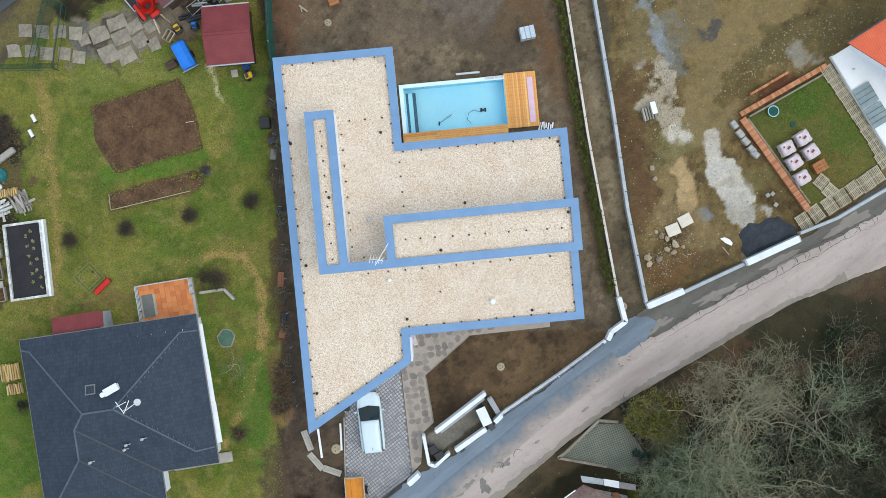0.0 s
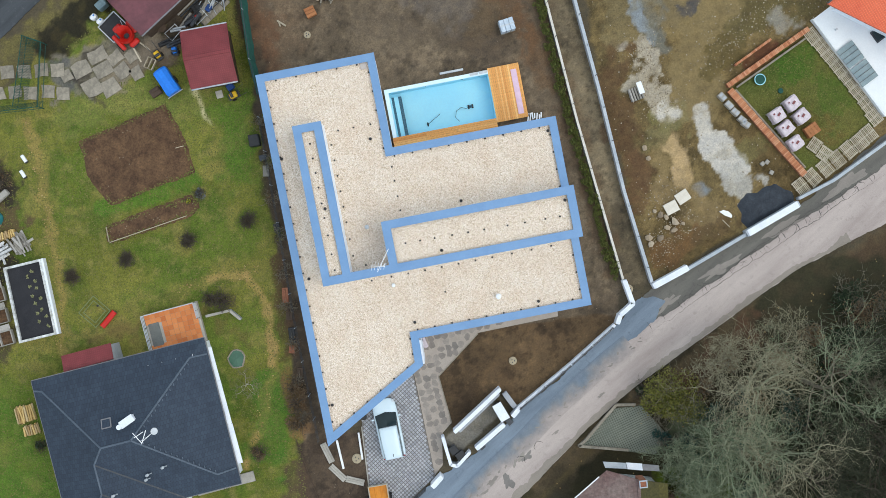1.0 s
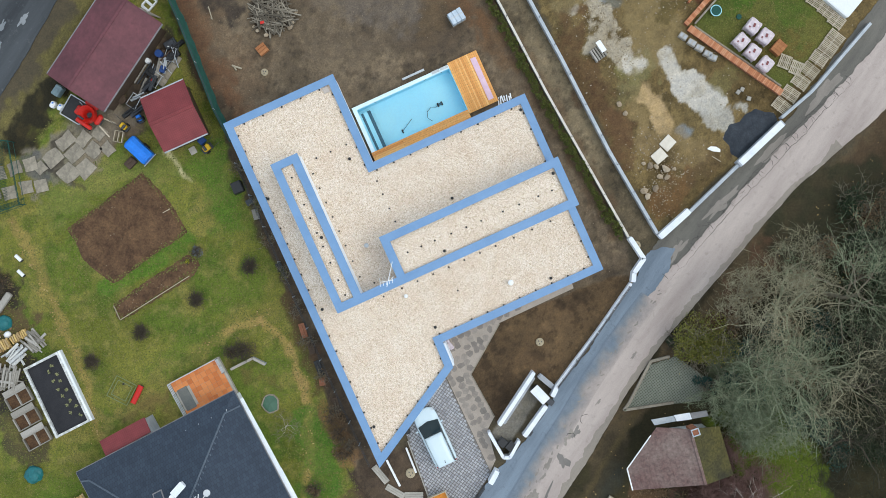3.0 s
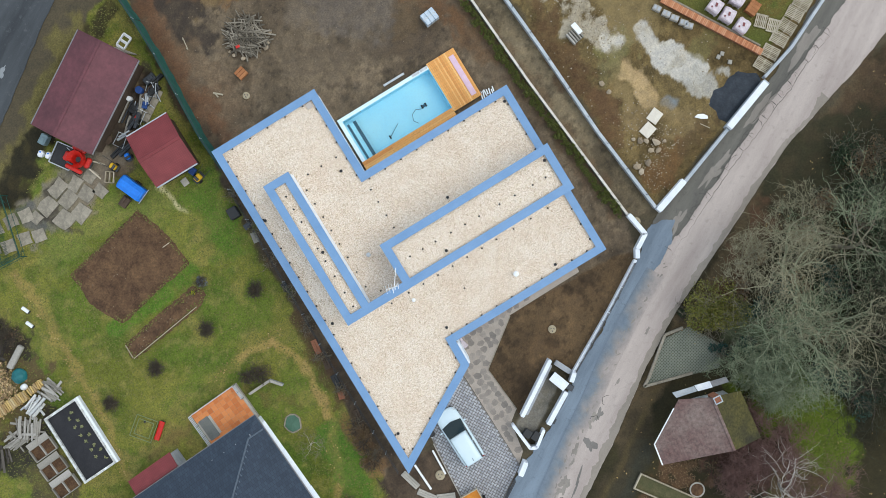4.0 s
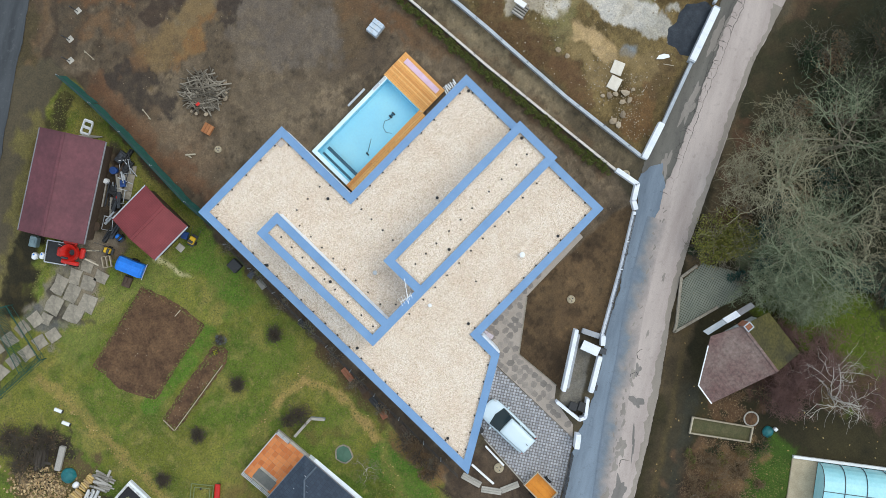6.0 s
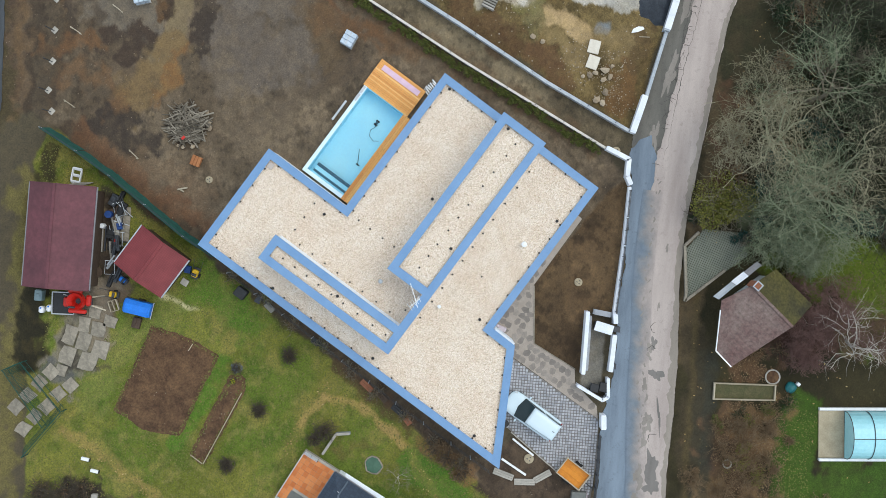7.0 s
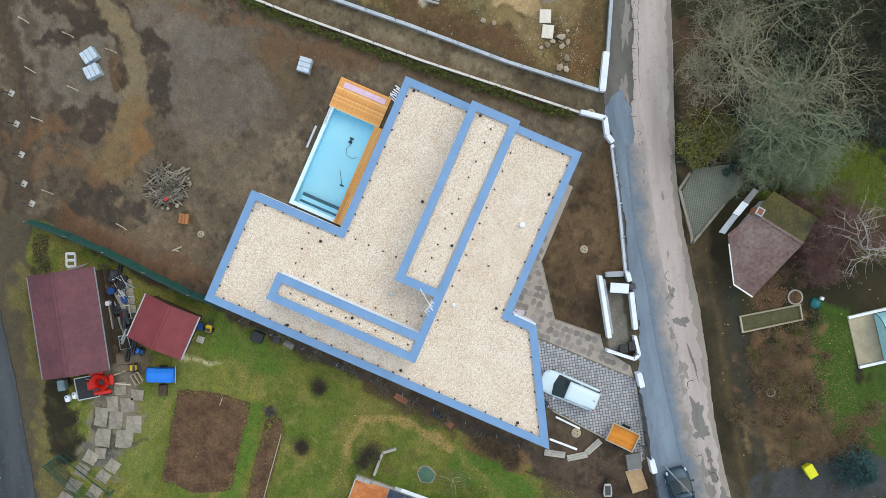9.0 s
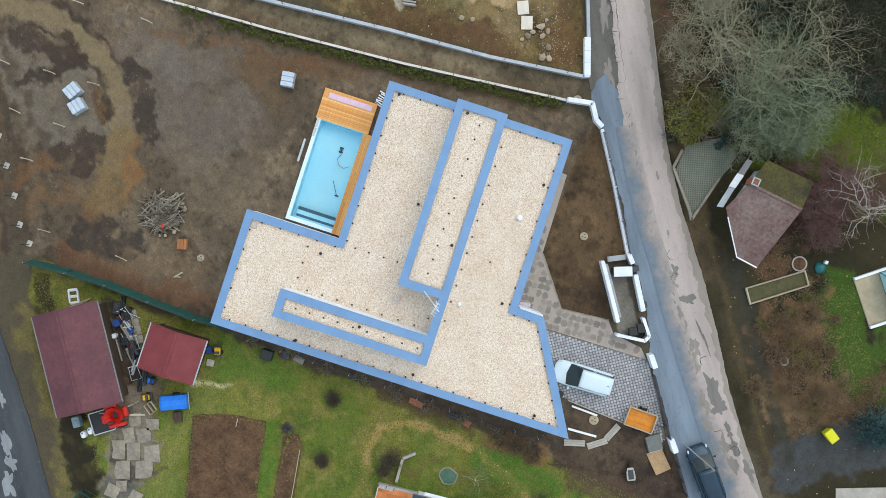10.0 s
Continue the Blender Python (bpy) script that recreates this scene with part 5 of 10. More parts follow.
HOLDER_PLACES = [(2.2, 1.75, 3.5), (-3.2, 7.2, 3.5), (0.2, -1.35, 5.9), (-2.6, -6.0, 3.5), (6.2, -6.2, 3.5), (-9.4, -10.6, 3.5), (-7.0, 2.9, 5.9), (9.05, 0.4, 5.9), (-9.3, -1.6, 3.5), (-9.55, 7.0, 3.5), (9.1, 5.4, 3.5)]
for u, v, z in HOLDER_PLACES:
    bm = bmesh.new()
    bmesh.ops.create_cone(bm, cap_ends=True, segments=14, radius1=0.11, radius2=0.09, depth=0.14, matrix=Matrix.Translation((0, 0, 0.07)))
    bmesh.ops.create_cone(bm, cap_ends=True, segments=10, radius1=0.05, radius2=0.04, depth=0.05, matrix=Matrix.Translation((0, 0, 0.16)))
    drain = part("roof_drain", bm, "black")
    drain.location = (*local(HOUSE, u, v), z)
    tagged(drain, "round black roof drain guard in the gravel", "roof drain", "roof drains")


def roof_vent(u, v, r, material, label):
    x, y = local(HOUSE, u, v)
    e = thing("roof_vent", label, "roof vent", (x, y, 3.5))
    bm = bmesh.new()
    tube(bm, (0, 0, 0), (0, 0, 0.35), r * 0.7, sides=16)
    part("pipe", bm, material, e)
    bm = bmesh.new()
    tube(bm, (0, 0, 0.33), (0, 0, 0.40), r, r * 0.9, 18)
    tube(bm, (0, 0, 0.40), (0, 0, 0.44), r * 0.9, r * 0.3, 18)
    part("cap", bm, material, e)


roof_vent(-3.55, -3.15, 0.14, "white_plastic", "small white round vent cap on the roof gravel")
roof_vent(3.5, -5.3, 0.2, "white_plastic", "white round vent cap on the roof gravel")
roof_vent(-4.6, 1.2, 0.16, "steel", "grey round vent cap on the roof gravel")


def roof_antenna():
    x, y = local(HOUSE, -3.75, -1.55)
    e = thing("antenna", "white metal television aerial on a short mast by the parapet", "antenna", (x, y, 3.5), TURN)
    part("mast", tube(bmesh.new(), (0, 0, 0), (0, 0, 4.6), 0.03), "white_plastic", e)
    part("boom", tube(bmesh.new(), (0.55, 1.0, 4.5), (-0.45, -0.35, 4.5), 0.025, sides=6), "white_plastic", e)
    part("boom", tube(bmesh.new(), (-0.75, 0.1, 4.3), (0.1, -0.12, 4.3), 0.025, sides=6), "white_plastic", e)
    for k in range(5):
        f = k / 4
        c = Vector((-0.75 + 0.8 * f, 0.1 - 0.2 * f, 4.32))
        h = 0.28 - 0.1 * f
        part("element", tube(bmesh.new(), c + Vector((0.08, h, 0)), c - Vector((0.08, h, 0)), 0.016, sides=5), "white_plastic", e)


roof_antenna()


def pebbles():
    rng = np.random.RandomState(4)
    fields = [(inset_poly(MAIN, COPE + 0.03), 3.5, 9000), (STRIP_IN, 5.9, 500), (BAR_IN, 5.9, 1700)]
    base = np.array([(1, 0, 0), (-1, 0, 0), (0, 1, 0), (0, -1, 0), (0, 0, 1)], float)
    tri = np.array([(0, 2, 4), (2, 1, 4), (1, 3, 4), (3, 0, 4)])
    vs, fs = [], []
    n = 0
    up = np.array(UPPER)
    for plan, z, count in fields:
        xs, ys = [p[0] for p in plan], [p[1] for p in plan]
        p = np.c_[rng.uniform(min(xs), max(xs), count * 2), rng.uniform(min(ys), max(ys), count * 2)]
        ok = inside_distance(p[:, 0], p[:, 1], plan) > 0.03
        if z < 4:
            ok &= inside_distance(p[:, 0], p[:, 1], UPPER) < -0.02
        for x, y in p[ok][:count]:
            s = rng.uniform(0.025, 0.06)
            a = rng.uniform(0, 6.28)
            c, q = math.cos(a), math.sin(a)
            b = base * (s, s * rng.uniform(0.6, 1), s * 0.7)
            vs.append(np.c_[b[:, 0] * c - b[:, 1] * q + x, b[:, 0] * q + b[:, 1] * c + y, b[:, 2] + z])
            fs.append(tri + n)
            n += 5
    me = bpy.data.meshes.new("pebble_layer")
    me.from_pydata(np.concatenate(vs).tolist(), [], np.concatenate(fs).tolist())
    me.materials.append(M["pebble"])
    ob = new("pebble_layer", me)
    ob.parent = house
    tagged(ob, "loose pale pebbles", kind="stuff")


pebbles()

# ---- swimming pool and its deck, set in the yard behind the house ----
pool = thing("swimming_pool", "rectangular light blue swimming pool with white rim", "pool", (0, 0, 0), TURN)
bm = bmesh.new()
u0, u1, v0, v1 = -1.42, 5.95, 7.28, 10.56
for r in ([(u0 - 0.3, v0 - 0.2), (u0, v0 - 0.2), (u0, v1 + 0.25), (u0 - 0.28, v1 + 0.25)], [(u1, v0 - 0.2), (u1 + 0.2, v0 - 0.2), (u1 + 0.2, v1 + 0.3), (u1, v1 + 0.3)],
          [(u0, v0 - 0.2), (u1, v0 - 0.2), (u1, v0), (u0, v0)], [(u0, v1), (u1, v1), (u1, v1 + 0.25), (u0, v1 + 0.25)]):
    prism(bm, r, -1.6, 0.16)
prism(bm, [(u0, v0), (u1, v0), (u1, v1), (u0, v1)], -1.6, -1.1)
part("basin", bm, "liner", pool, "light blue pool liner")
bm = bmesh.new()
prism(bm, [(u0 - 0.3, v1), (u1 + 0.05, v1), (u1 + 0.05, v1 + 0.27), (u0 - 0.3, v1 + 0.27)], 0.163, 0.22)
prism(bm, [(u0 - 0.3, v0 - 0.1), (u0, v0 - 0.1), (u0, v1 - 0.002), (u0 - 0.3, v1 - 0.002)], 0.163, 0.22)
part("rim", bm, "pool_white", pool, "white pool rim")
part("bench", prism(bmesh.new(), [(u0 + 0.004, v0 + 0.004), (u0 + 0.62, v0 + 0.004), (u0 + 0.62, v1 - 0.3), (u0 + 0.004, v1 - 0.3)], -1.096, -0.55), "liner", pool)
part("bench_edge", prism(bmesh.new(), [(u0 + 0.62, v0 + 0.01), (u0 + 0.86, v0 + 0.01), (u0 + 0.86, v1 - 0.3), (u0 + 0.62, v1 - 0.3)], -1.096, -0.52), "pool_dark", pool, "dark blue step edge")
# dark stripe laid on the bench as the shadow inside the west end
part("bench_edge", prism(bmesh.new(), [(u0 + 0.12, v0 + 0.01), (u0 + 0.3, v0 + 0.01), (u0 + 0.3, v1 - 0.3), (u0 + 0.12, v1 - 0.3)], -0.55, -0.53), "pool_dark", pool)
bm = bmesh.new()
bmesh.ops.create_grid(bm, x_segments=30, y_segments=14, size=0.5, matrix=Matrix.Translation(((u0 + u1) / 2, (v0 + v1) / 2, -0.12)) @ Matrix.Diagonal((u1 - u0 - 0.008, v1 - v0 - 0.008, 1, 1)))
water = part("water", bm, "water", pool, "clear still pool water")


def pool_cleaner():
    x, y = local(HOUSE, 4.35, 8.6)
    e = thing("pool_cleaner", "small dark pool cleaning robot with a trailing hose", "pool cleaner", (x, y, -1.1), TURN)
    part("body", boxes((0, 0, 0.03, 0.26, 0.18, 0.14), bevel=0.04), "pool_dark", e)
    for sx in (-0.15, 0.15):
        bm = bmesh.new()
        tube(bm, (sx, -0.14, 0.07), (sx, 0.14, 0.07), 0.07, sides=10)
        part("brush", bm, "black", e)
    pts = [(0.0, 0.0, 0.2), (-0.35, -0.1, 0.2), (-0.7, 0.05, 0.25), (-1.1, -0.15, 0.3), (-1.25, -0.6, 0.3), (-1.0, -0.95, 0.3)]
    bm = bmesh.new()
    for p, q in zip(pts, pts[1:]):
        tube(bm, p, q, 0.018, sides=6)
    part("hose", bm, "dark_metal", e)
    x, y = local(HOUSE, 1.0, 7.9)
    e = thing("pool_brush", "dark pool brush on a pole lying in the water", "pool brush", (x, y, -1.1), TURN)
    part("pole", tube(bmesh.new(), (0, 0, 0.05), (1.0, 0.55, 0.3), 0.02, sides=6), "dark_metal", e)
    part("head", boxes((0, 0, 0, 0.1, 0.3, 0.08), bevel=0.02), "black", e)


pool_cleaner()

deck = thing("pool_deck", "orange larch plank deck round the pool", "deck", (0, 0, 0), TURN)


def board_mesh(length, width):
    bm = box(bmesh.new(), 0, 0, 0, width, length, 0.03, bevel=0.005)
    me = bpy.data.meshes.new("board")
    bm.to_mesh(me)
    bm.free()
    me.materials.append(M["deck"])
    return me


part("substructure", boxes((7.2, 8.95, -0.1, 2.3, 3.9, 0.3), (2.2, 6.85, -0.1, 7.4, 0.72, 0.3)), "dark_wood", deck)
long_board = board_mesh(4.02, 0.138)
k = 0
u = 6.06
while u < 8.36:
    b = new("board", long_board)
    b.parent = deck
    b.location = (u, 8.95, 0.2)
    u += 0.145
for row in range(6):
    v = 6.48 + row * 0.145
    cuts = [-1.75, 0.7 + 0.3 * (row % 2), 3.0 - 0.4 * (row % 3), 5.98]
    for a, c in zip(cuts, cuts[1:]):
        b = new("board", board_mesh(c - a - 0.01, 0.138))
        b.parent = deck
        b.matrix_local = pose((a + c) / 2, v, 0.2, 0, 0, 90)
x, y = local(HOUSE, 7.85, 8.9)
foil = tagged(part("foil_strip", boxes((0, 0, 0, 0.42, 3.3, 0.03), bevel=0.01), "lilac"), "pale lilac protective foil strip on the deck", "foil")
foil.matrix_world = pose(x, y, 0.232, 0, 0, TURN)
x, y = local(HOUSE, 3.4, 11.25)
rail = tagged(part("pool_cover_rail", boxes((0, 0, 0, 1.75, 0.16, 0.12), bevel=0.02), "steel"), "light metal rail lying beside the pool", "rail")
rail.matrix_world = pose(x, y, 0.02, 0, 0, TURN)
x, y = local(HOUSE, 5.3, 10.75)
skim = tagged(part("skimmer_lid", boxes((-0.34, 0, 0, 0.62, 0.2, 0.04), (0.34, 0, 0, 0.62, 0.2, 0.04), bevel=0.01), "steel"), "pair of pale skimmer lids on the pool rim", "lid")
skim.matrix_world = pose(x, y, 0.225, 0, 0, TURN)


def plank_heap():
    x, y = local(HOUSE, 8.8, 6.85)
    e = thing("offcut_pile", "small heap of white offcuts between deck and house", "offcuts", (x, y, 0), TURN)
    rng = random.Random(5)
    for i in range(7):
        a = radians(80) + rng.gauss(0, 0.12)
        c = Vector((-0.5 + 0.16 * i, rng.uniform(-0.1, 0.1), 0.02 + 0.03 * (i % 3)))
        d = Vector((math.cos(a), math.sin(a), 0)) * rng.uniform(0.18, 0.3)
        part("offcut", bar(bmesh.new(), c - d, c + d, 0.09, 0.05), "white_plastic", e)


plank_heap()


# ---- boundary walls ----
def wall_run(name, pts, thick, height, label, cap=None, posts=0.0, side="wall_side", z0=-0.3):
    """A low wall along a line: block core, pale cap, and dark fence posts."""
    e = thing(name, label, "wall", (*pts[0], 0), 0, kind="structure")
    o = Vector((*pts[0], 0))
    for (ax, ay), (bx, by) in zip(pts, pts[1:]):
        a, b = Vector((ax, ay, 0)) - o, Vector((bx, by, 0)) - o
        d = (b - a).normalized()
        n = Vector((-d.y, d.x, 0)) * thick / 2
        ext = d * thick * 0.25
        quad = [tuple((p + s).xy) for p, s in ((a - ext, -n), (b + ext, -n), (b + ext, n), (a - ext, n))]
        part("core", prism(bmesh.new(), quad, z0, height), side, e)
        L = (b - a).length
        k = max(1, round(L / 1.0))
        n2 = Vector((-d.y, d.x, 0)) * (thick / 2 + 0.015)
        for i in range(k):
            p, q = a + d * (L * i / k + 0.006), a + d * (L * (i + 1) / k - 0.006)
            bm = prism(bmesh.new(), [tuple((w + s).xy) for w, s in ((p, -n2), (q, -n2), (q, n2), (p, n2))], height + 0.002, height + 0.06)
            part("cap_stone", bm, cap or "wall_top", e)
        if posts:
            m = max(1, int(L / posts))
            for i in range(m):
                p = a + d * (L * (i + 0.5) / m)
                bm = tube(bmesh.new(), p + Vector((0, 0, height + 0.06)), p + Vector((0, 0, height + 0.95)), 0.025, sides=6)
                part("post", bm, "dark_metal", e)
    return e


wall_run("wall_lane_west", [(7.9, 30), (8.35, 25.6), (9.5, 17.0), (11.1, 7.0), (13.35, -4.85)], 0.14, 0.45, "low white garden wall with thin dark fence posts", posts=2.4, cap="wall_cream")
wall_run("wall_lane_east", [(9.4, 30), (9.9, 27.0), (11.35, 18.0), (12.9, 9.0), (14.0, 1.6), (15.4, -5.25)], 0.2, 0.6, "low concrete wall with pale cap along the lane", posts=2.0, cap="wall_grey")
wall_run("wall_plot_road", [(18.1, -4.55), (22.6, -2.45)], 0.2, 0.5, "low pale wall between plot and road", cap="wall_grey")
wall_run("wall_plot_corner", [(15.55, -5.5), (18.0, -4.45)], 0.42, 0.8, "thick white wall at the plot corner", side="white_render")
wall_run("wall_plot_gate", [(22.7, -2.35), (26.5, -0.6)], 0.46, 0.8, "thick pale wall beside the plot entrance", side="wall_grey", cap="wall_top")
wall_run("wall_garden_road", [(26.7, -0.2), (29.4, 0.9), (35, 4.2)], 0.18, 0.5, "low pale wall along the garden", cap="wall_grey")
wall_run("wall_step", [(13.4, -4.95), (13.85, -6.65), (12.85, -7.4), (12.6, -7.95)], 0.3, 0.8, "stepped white wall at the lane mouth", side="white_render")
wall_run("wall_front", [(12.4, -8.1), (9.0, -10.6), (4.75, -13.5)], 0.2, 0.55, "low white front wall carrying fence panels", side="white_render", posts=1.7)
wall_run("wall_forecourt", [(3.55, -11.9), (0.02, -14.64)], 0.25, 1.15, "white forecourt wall with pale cap", side="white_render")
wall_run("wall_box_corner", [(4.75, -13.55), (4.35, -13.95)], 0.3, 0.9, "short white wall beside the letter box", side="white_render")
wall_run("wall_forecourt_road", [(3.6, -14.55), (1.5, -16.05)], 0.3, 0.85, "white forecourt wall along the road", side="white_render")
wall_run("wall_bins", [(-0.9, -15.0), (-0.5, -17.05), (-0.05, -17.2), (0.95, -16.3)], 0.2, 0.9, "low white wall round the waste bins", side="white_render")
wall_run("wall_ledge", [(3.42, -12.32), (0.35, -14.72)], 0.3, 0.4, "low grey concrete ledge along the forecourt wall", side="wall_side", cap="wall_side")
wall_run("wall_cross", [(3.95, -12.35), (4.55, -13.35)], 0.36, 0.4, "low grey concrete sill across the forecourt", side="wall_side", cap="wall_side")
wall_run("wall_gate_pillar", [(-1.3, -17.85), (-1.95, -18.45)], 0.34, 1.15, "white gate pillar beside the driveway", side="white_render")
wall_run("wall_gate_pillar_far", [(-6.35, -21.7), (-7.0, -22.3)], 0.36, 1.1, "white gate pillar at the driveway's far end", side="white_render")
wall_run("wall_lawn_edge", [(12.6, -17.4), (9.0, -16.75), (9.5, -16.4), (12.0, -14.0), (13.4, -14.1)], 0.16, 0.25, "low timber edging of the paved plot", side="concrete_warm", cap="concrete_warm")


def front_fence():
    """Dark slatted sliding gate across the drive."""
    a, b = Vector((-2.5, -18.7, 0)), Vector((-6.3, -21.6, 0))
    e = thing("metal_gate", "dark metal sliding gate between white pillars", "gate", (*a.xy, 0))
    d = b - a
    for z in (0.1, 0.35, 0.6, 0.85, 1.05):
        part("rail", bar(bmesh.new(), Vector((0, 0, z)), d + Vector((0, 0, z)), 0.05, 0.08), "dark_metal", e)
    for i in range(6):
        p = d * (i / 5)
        part("post", bar(bmesh.new(), p, p + Vector((0, 0, 1.15)), 0.07, 0.07), "dark_metal", e)
    a, b = Vector((-7.1, -22.4, 0)), Vector((-9.6, -24.4, 0))
    e = thing("fence", "dark metal fence panel on posts beside the lane", "fence", (*a.xy, 0))
    d = b - a
    for z in (0.1, 0.4, 0.7, 1.0):
        part("rail", bar(bmesh.new(), Vector((0, 0, z)), d + Vector((0, 0, z)), 0.05, 0.08), "dark_metal", e)
    for i in range(4):
        p = d * (i / 3)
        part("post", bar(bmesh.new(), p, p + Vector((0, 0, 1.15)), 0.07, 0.07), "dark_metal", e)


front_fence()


def front_panels():
    """Fence panels on the front wall."""
    pts = [(12.3, -8.2), (9.0, -10.65), (4.9, -13.5)]
    for (ax, ay), (bx, by) in zip(pts, pts[1:]):
        L = math.hypot(bx - ax, by - ay)
        k = round(L / 2.3)
        for i in range(k):
            p = Vector((ax, ay, 0)).lerp(Vector((bx, by, 0)), (i + 0.04) / k)
            q = Vector((ax, ay, 0)).lerp(Vector((bx, by, 0)), (i + 0.96) / k)
            e = thing("fence", "slim dark fence panel on the white front wall", "fence", (p.x, p.y, 0.61), group="front fence panels")
            d = q - p
            for z in (0.05, 0.3, 0.55):
                part("rail", bar(bmesh.new(), Vector((0, 0, z)), d + Vector((0, 0, z)), 0.03, 0.05), "dark_metal", e)
            for f in (0, 1):
                part("post", bar(bmesh.new(), d * f, d * f + Vector((0, 0, 0.7)), 0.06, 0.06), "dark_metal", e)


front_panels()

# ---- neighbouring buildings ----
def faces_of(bm, verts, faces):
    vs = [bm.verts.new(v) for v in verts]
    for f in faces:
        bm.faces.new([vs[i] for i in f])
    bmesh.ops.recalc_face_normals(bm, faces=bm.faces)
    return vs


def plate(bm, pts, thick):
    """One roof slope as a slab: a plane polygon given anticlockwise from above."""
    top = [bm.verts.new(p) for p in pts]
    low = [bm.verts.new((p[0], p[1], p[2] - thick)) for p in pts]
    bm.faces.new(top)
    bm.faces.new(list(reversed(low)))
    n = len(pts)
    for i in range(n):
        bm.faces.new((top[i], low[i], low[(i + 1) % n], top[(i + 1) % n]))
    bmesh.ops.recalc_face_normals(bm, faces=bm.faces)
    return bm


def bungalow():
    e = thing("bungalow", "bungalow with dark slate hip roof and white walls", "house", (-16.99, -5.9, 0), 8.6)
    z = 2.9
    A, B, C, D, E_, F = (-12.58, 0, z), (0, 0, z), (0, -10.67, z), (-4.08, -10.67, z), (-4.08, -12.95, z), (-12.58, -12.95, z)
    R1, R2, W1, W2 = (-8.13, -5.5, 5.3), (-6.0, -5.5, 5.3), (-9.03, -6.59, 4.8), (-9.03, -8.69, 4.8)
    for slope in ((A, R1, R2, B), (B, R2, C), (C, R2, R1, W1, D), (D, W1, W2, E_), (E_, W2, F), (F, W2, W1, R1, A)):
        part("roof_slope", plate(bmesh.new(), list(reversed(slope)), 0.14), "slate", e, "dark slate roof slope")
    on = lambda p, q, f: tuple(Vector(p).lerp(Vector(q), f))
    hb, hc, ha = on(B, R2, 0.2), on(C, R2, 0.22), on(A, R1, 0.16)
    for p, q in ((ha, R1), (ha, (-12.5, ha[1] + 0.15, 2.96)), (hb, R2), (hb, (-0.05, hb[1] - 0.05, 2.96)), (hc, R2), (hc, (-0.05, hc[1] + 0.05, 2.96)), (R1, R2), (R1, W1), (W1, W2), (W2, F)):
        d = Vector(q) - Vector(p)
        k = max(2, int(d.length / 0.4))
        bm = bmesh.new()
        for i in range(k):
            a, b = Vector(p) + d * (i / k), Vector(p) + d * ((i + 0.96) / k)
            tube(bm, a + Vector((0, 0, 0.0)), b + Vector((0, 0, 0.012)), 0.07, 0.062, 8)
        part("ridge_tiles", bm, "ridge", e)
    # valley tray where wing meets main roof; dark bar for the shaded E_ hip
    for p, q in ((D, W1), (E_, W2)):
        part("valley_tray", bar(bmesh.new(), Vector(p) + Vector((0, 0, 0.005)), Vector(q) + Vector((0, 0, 0.005)), 0.1, 0.02), "dark_metal", e)
    # rows of small snow guards above the eaves
    for p, q, f in ((B, R2, 1), (C, R2, -1)):
        for k in range(14):
            c = Vector(p).lerp(Vector(q), 0.25 + 0.05 * k)
            part("snow_guard", boxes((c.x + 0.12, c.y - 0.12 * f, c.z - 0.02, 0.05, 0.16, 0.06)), "ridge", e)
    walls = [(-12.2, -0.4), (-12.2, -12.55), (-4.5, -12.55), (-4.5, -10.3), (-0.38, -10.3), (-0.38, -0.4)]
    part("wall", shell(walls, 0.35, -0.2, 2.86), "white_render", e, "white rendered wall")
    for p, q in ((A, B), (B, C), (F, A), (C, D), (D, E_)):
        p, q = Vector(p), Vector(q)
        d = (q - p).normalized()
        out = Vector((-d.y, d.x, 0)) * 0.03
        part("gutter", bar(bmesh.new(), p + out - Vector((0, 0, 0.16)), q + out - Vector((0, 0, 0.16)), 0.06, 0.1), "gutter", e)
    bm = bmesh.new()
    for v0, v1, w in ((-0.75, -3.2, 0.26), (-3.22, -6.4, 0.3), (-6.42, -9.3, 0.36)):
        prism(bm, [(0.06, v1), (0.06 + w, v1), (0.06 + w - 0.03, v0), (0.06, v0)], 2.58, 2.66)
    part("balcony_ledge", bm, "wall_top", e, "white ledge along the east eave")
    # the white-capped chimney, a skylight and small vents
    part("chimney", boxes((-5.95, -4.16, 3.9, 0.85, 0.42, 1.6), turn=21.0, bevel=0.03), "white_render", e, "white rendered chimney")
    part("chimney_cap", boxes((-5.85, -4.12, 5.5, 1.05, 0.52, 0.1), turn=21.0, bevel=0.02), "wall_top", e)
    part("chimney_pot", tube(bmesh.new(), (-6.45, -4.38, 5.2), (-6.45, -4.38, 5.68), 0.2, 0.17, 14), "wall_top", e)
    part("skylight", boxes((-7.55, -4.0, 4.62, 0.72, 0.72, 0.1), tilt=Matrix.Rotation(radians(-24), 4, "X"), bevel=0.02), "gutter", e, "grey roof skylight")
    part("skylight_pane", boxes((-7.55, -4.0, 4.68, 0.56, 0.56, 0.06), tilt=Matrix.Rotation(radians(-24), 4, "X"), bevel=0.01), "slate", e)
    for u, v, z in ((-5.86, -8.24, 3.98), (-6.07, -8.56, 3.83), (-4.66, -7.97, 4.1), (-8.32, -8.98, 4.48)):
        bm = bmesh.new()
        tube(bm, (u, v, z), (u, v, z + 0.4), 0.07, sides=10)
        tube(bm, (u, v, z + 0.4), (u + 0.12, v + 0.03, z + 0.5), 0.11, 0.09, 10)
        tube(bm, (u, v, z + 0.12), (u + 0.34, v + 0.06, z + 0.3), 0.035, 0.035, 8)
        part("vent_pipe", bm, "steel", e, "small pale metal roof vent")
    bm = bmesh.new()
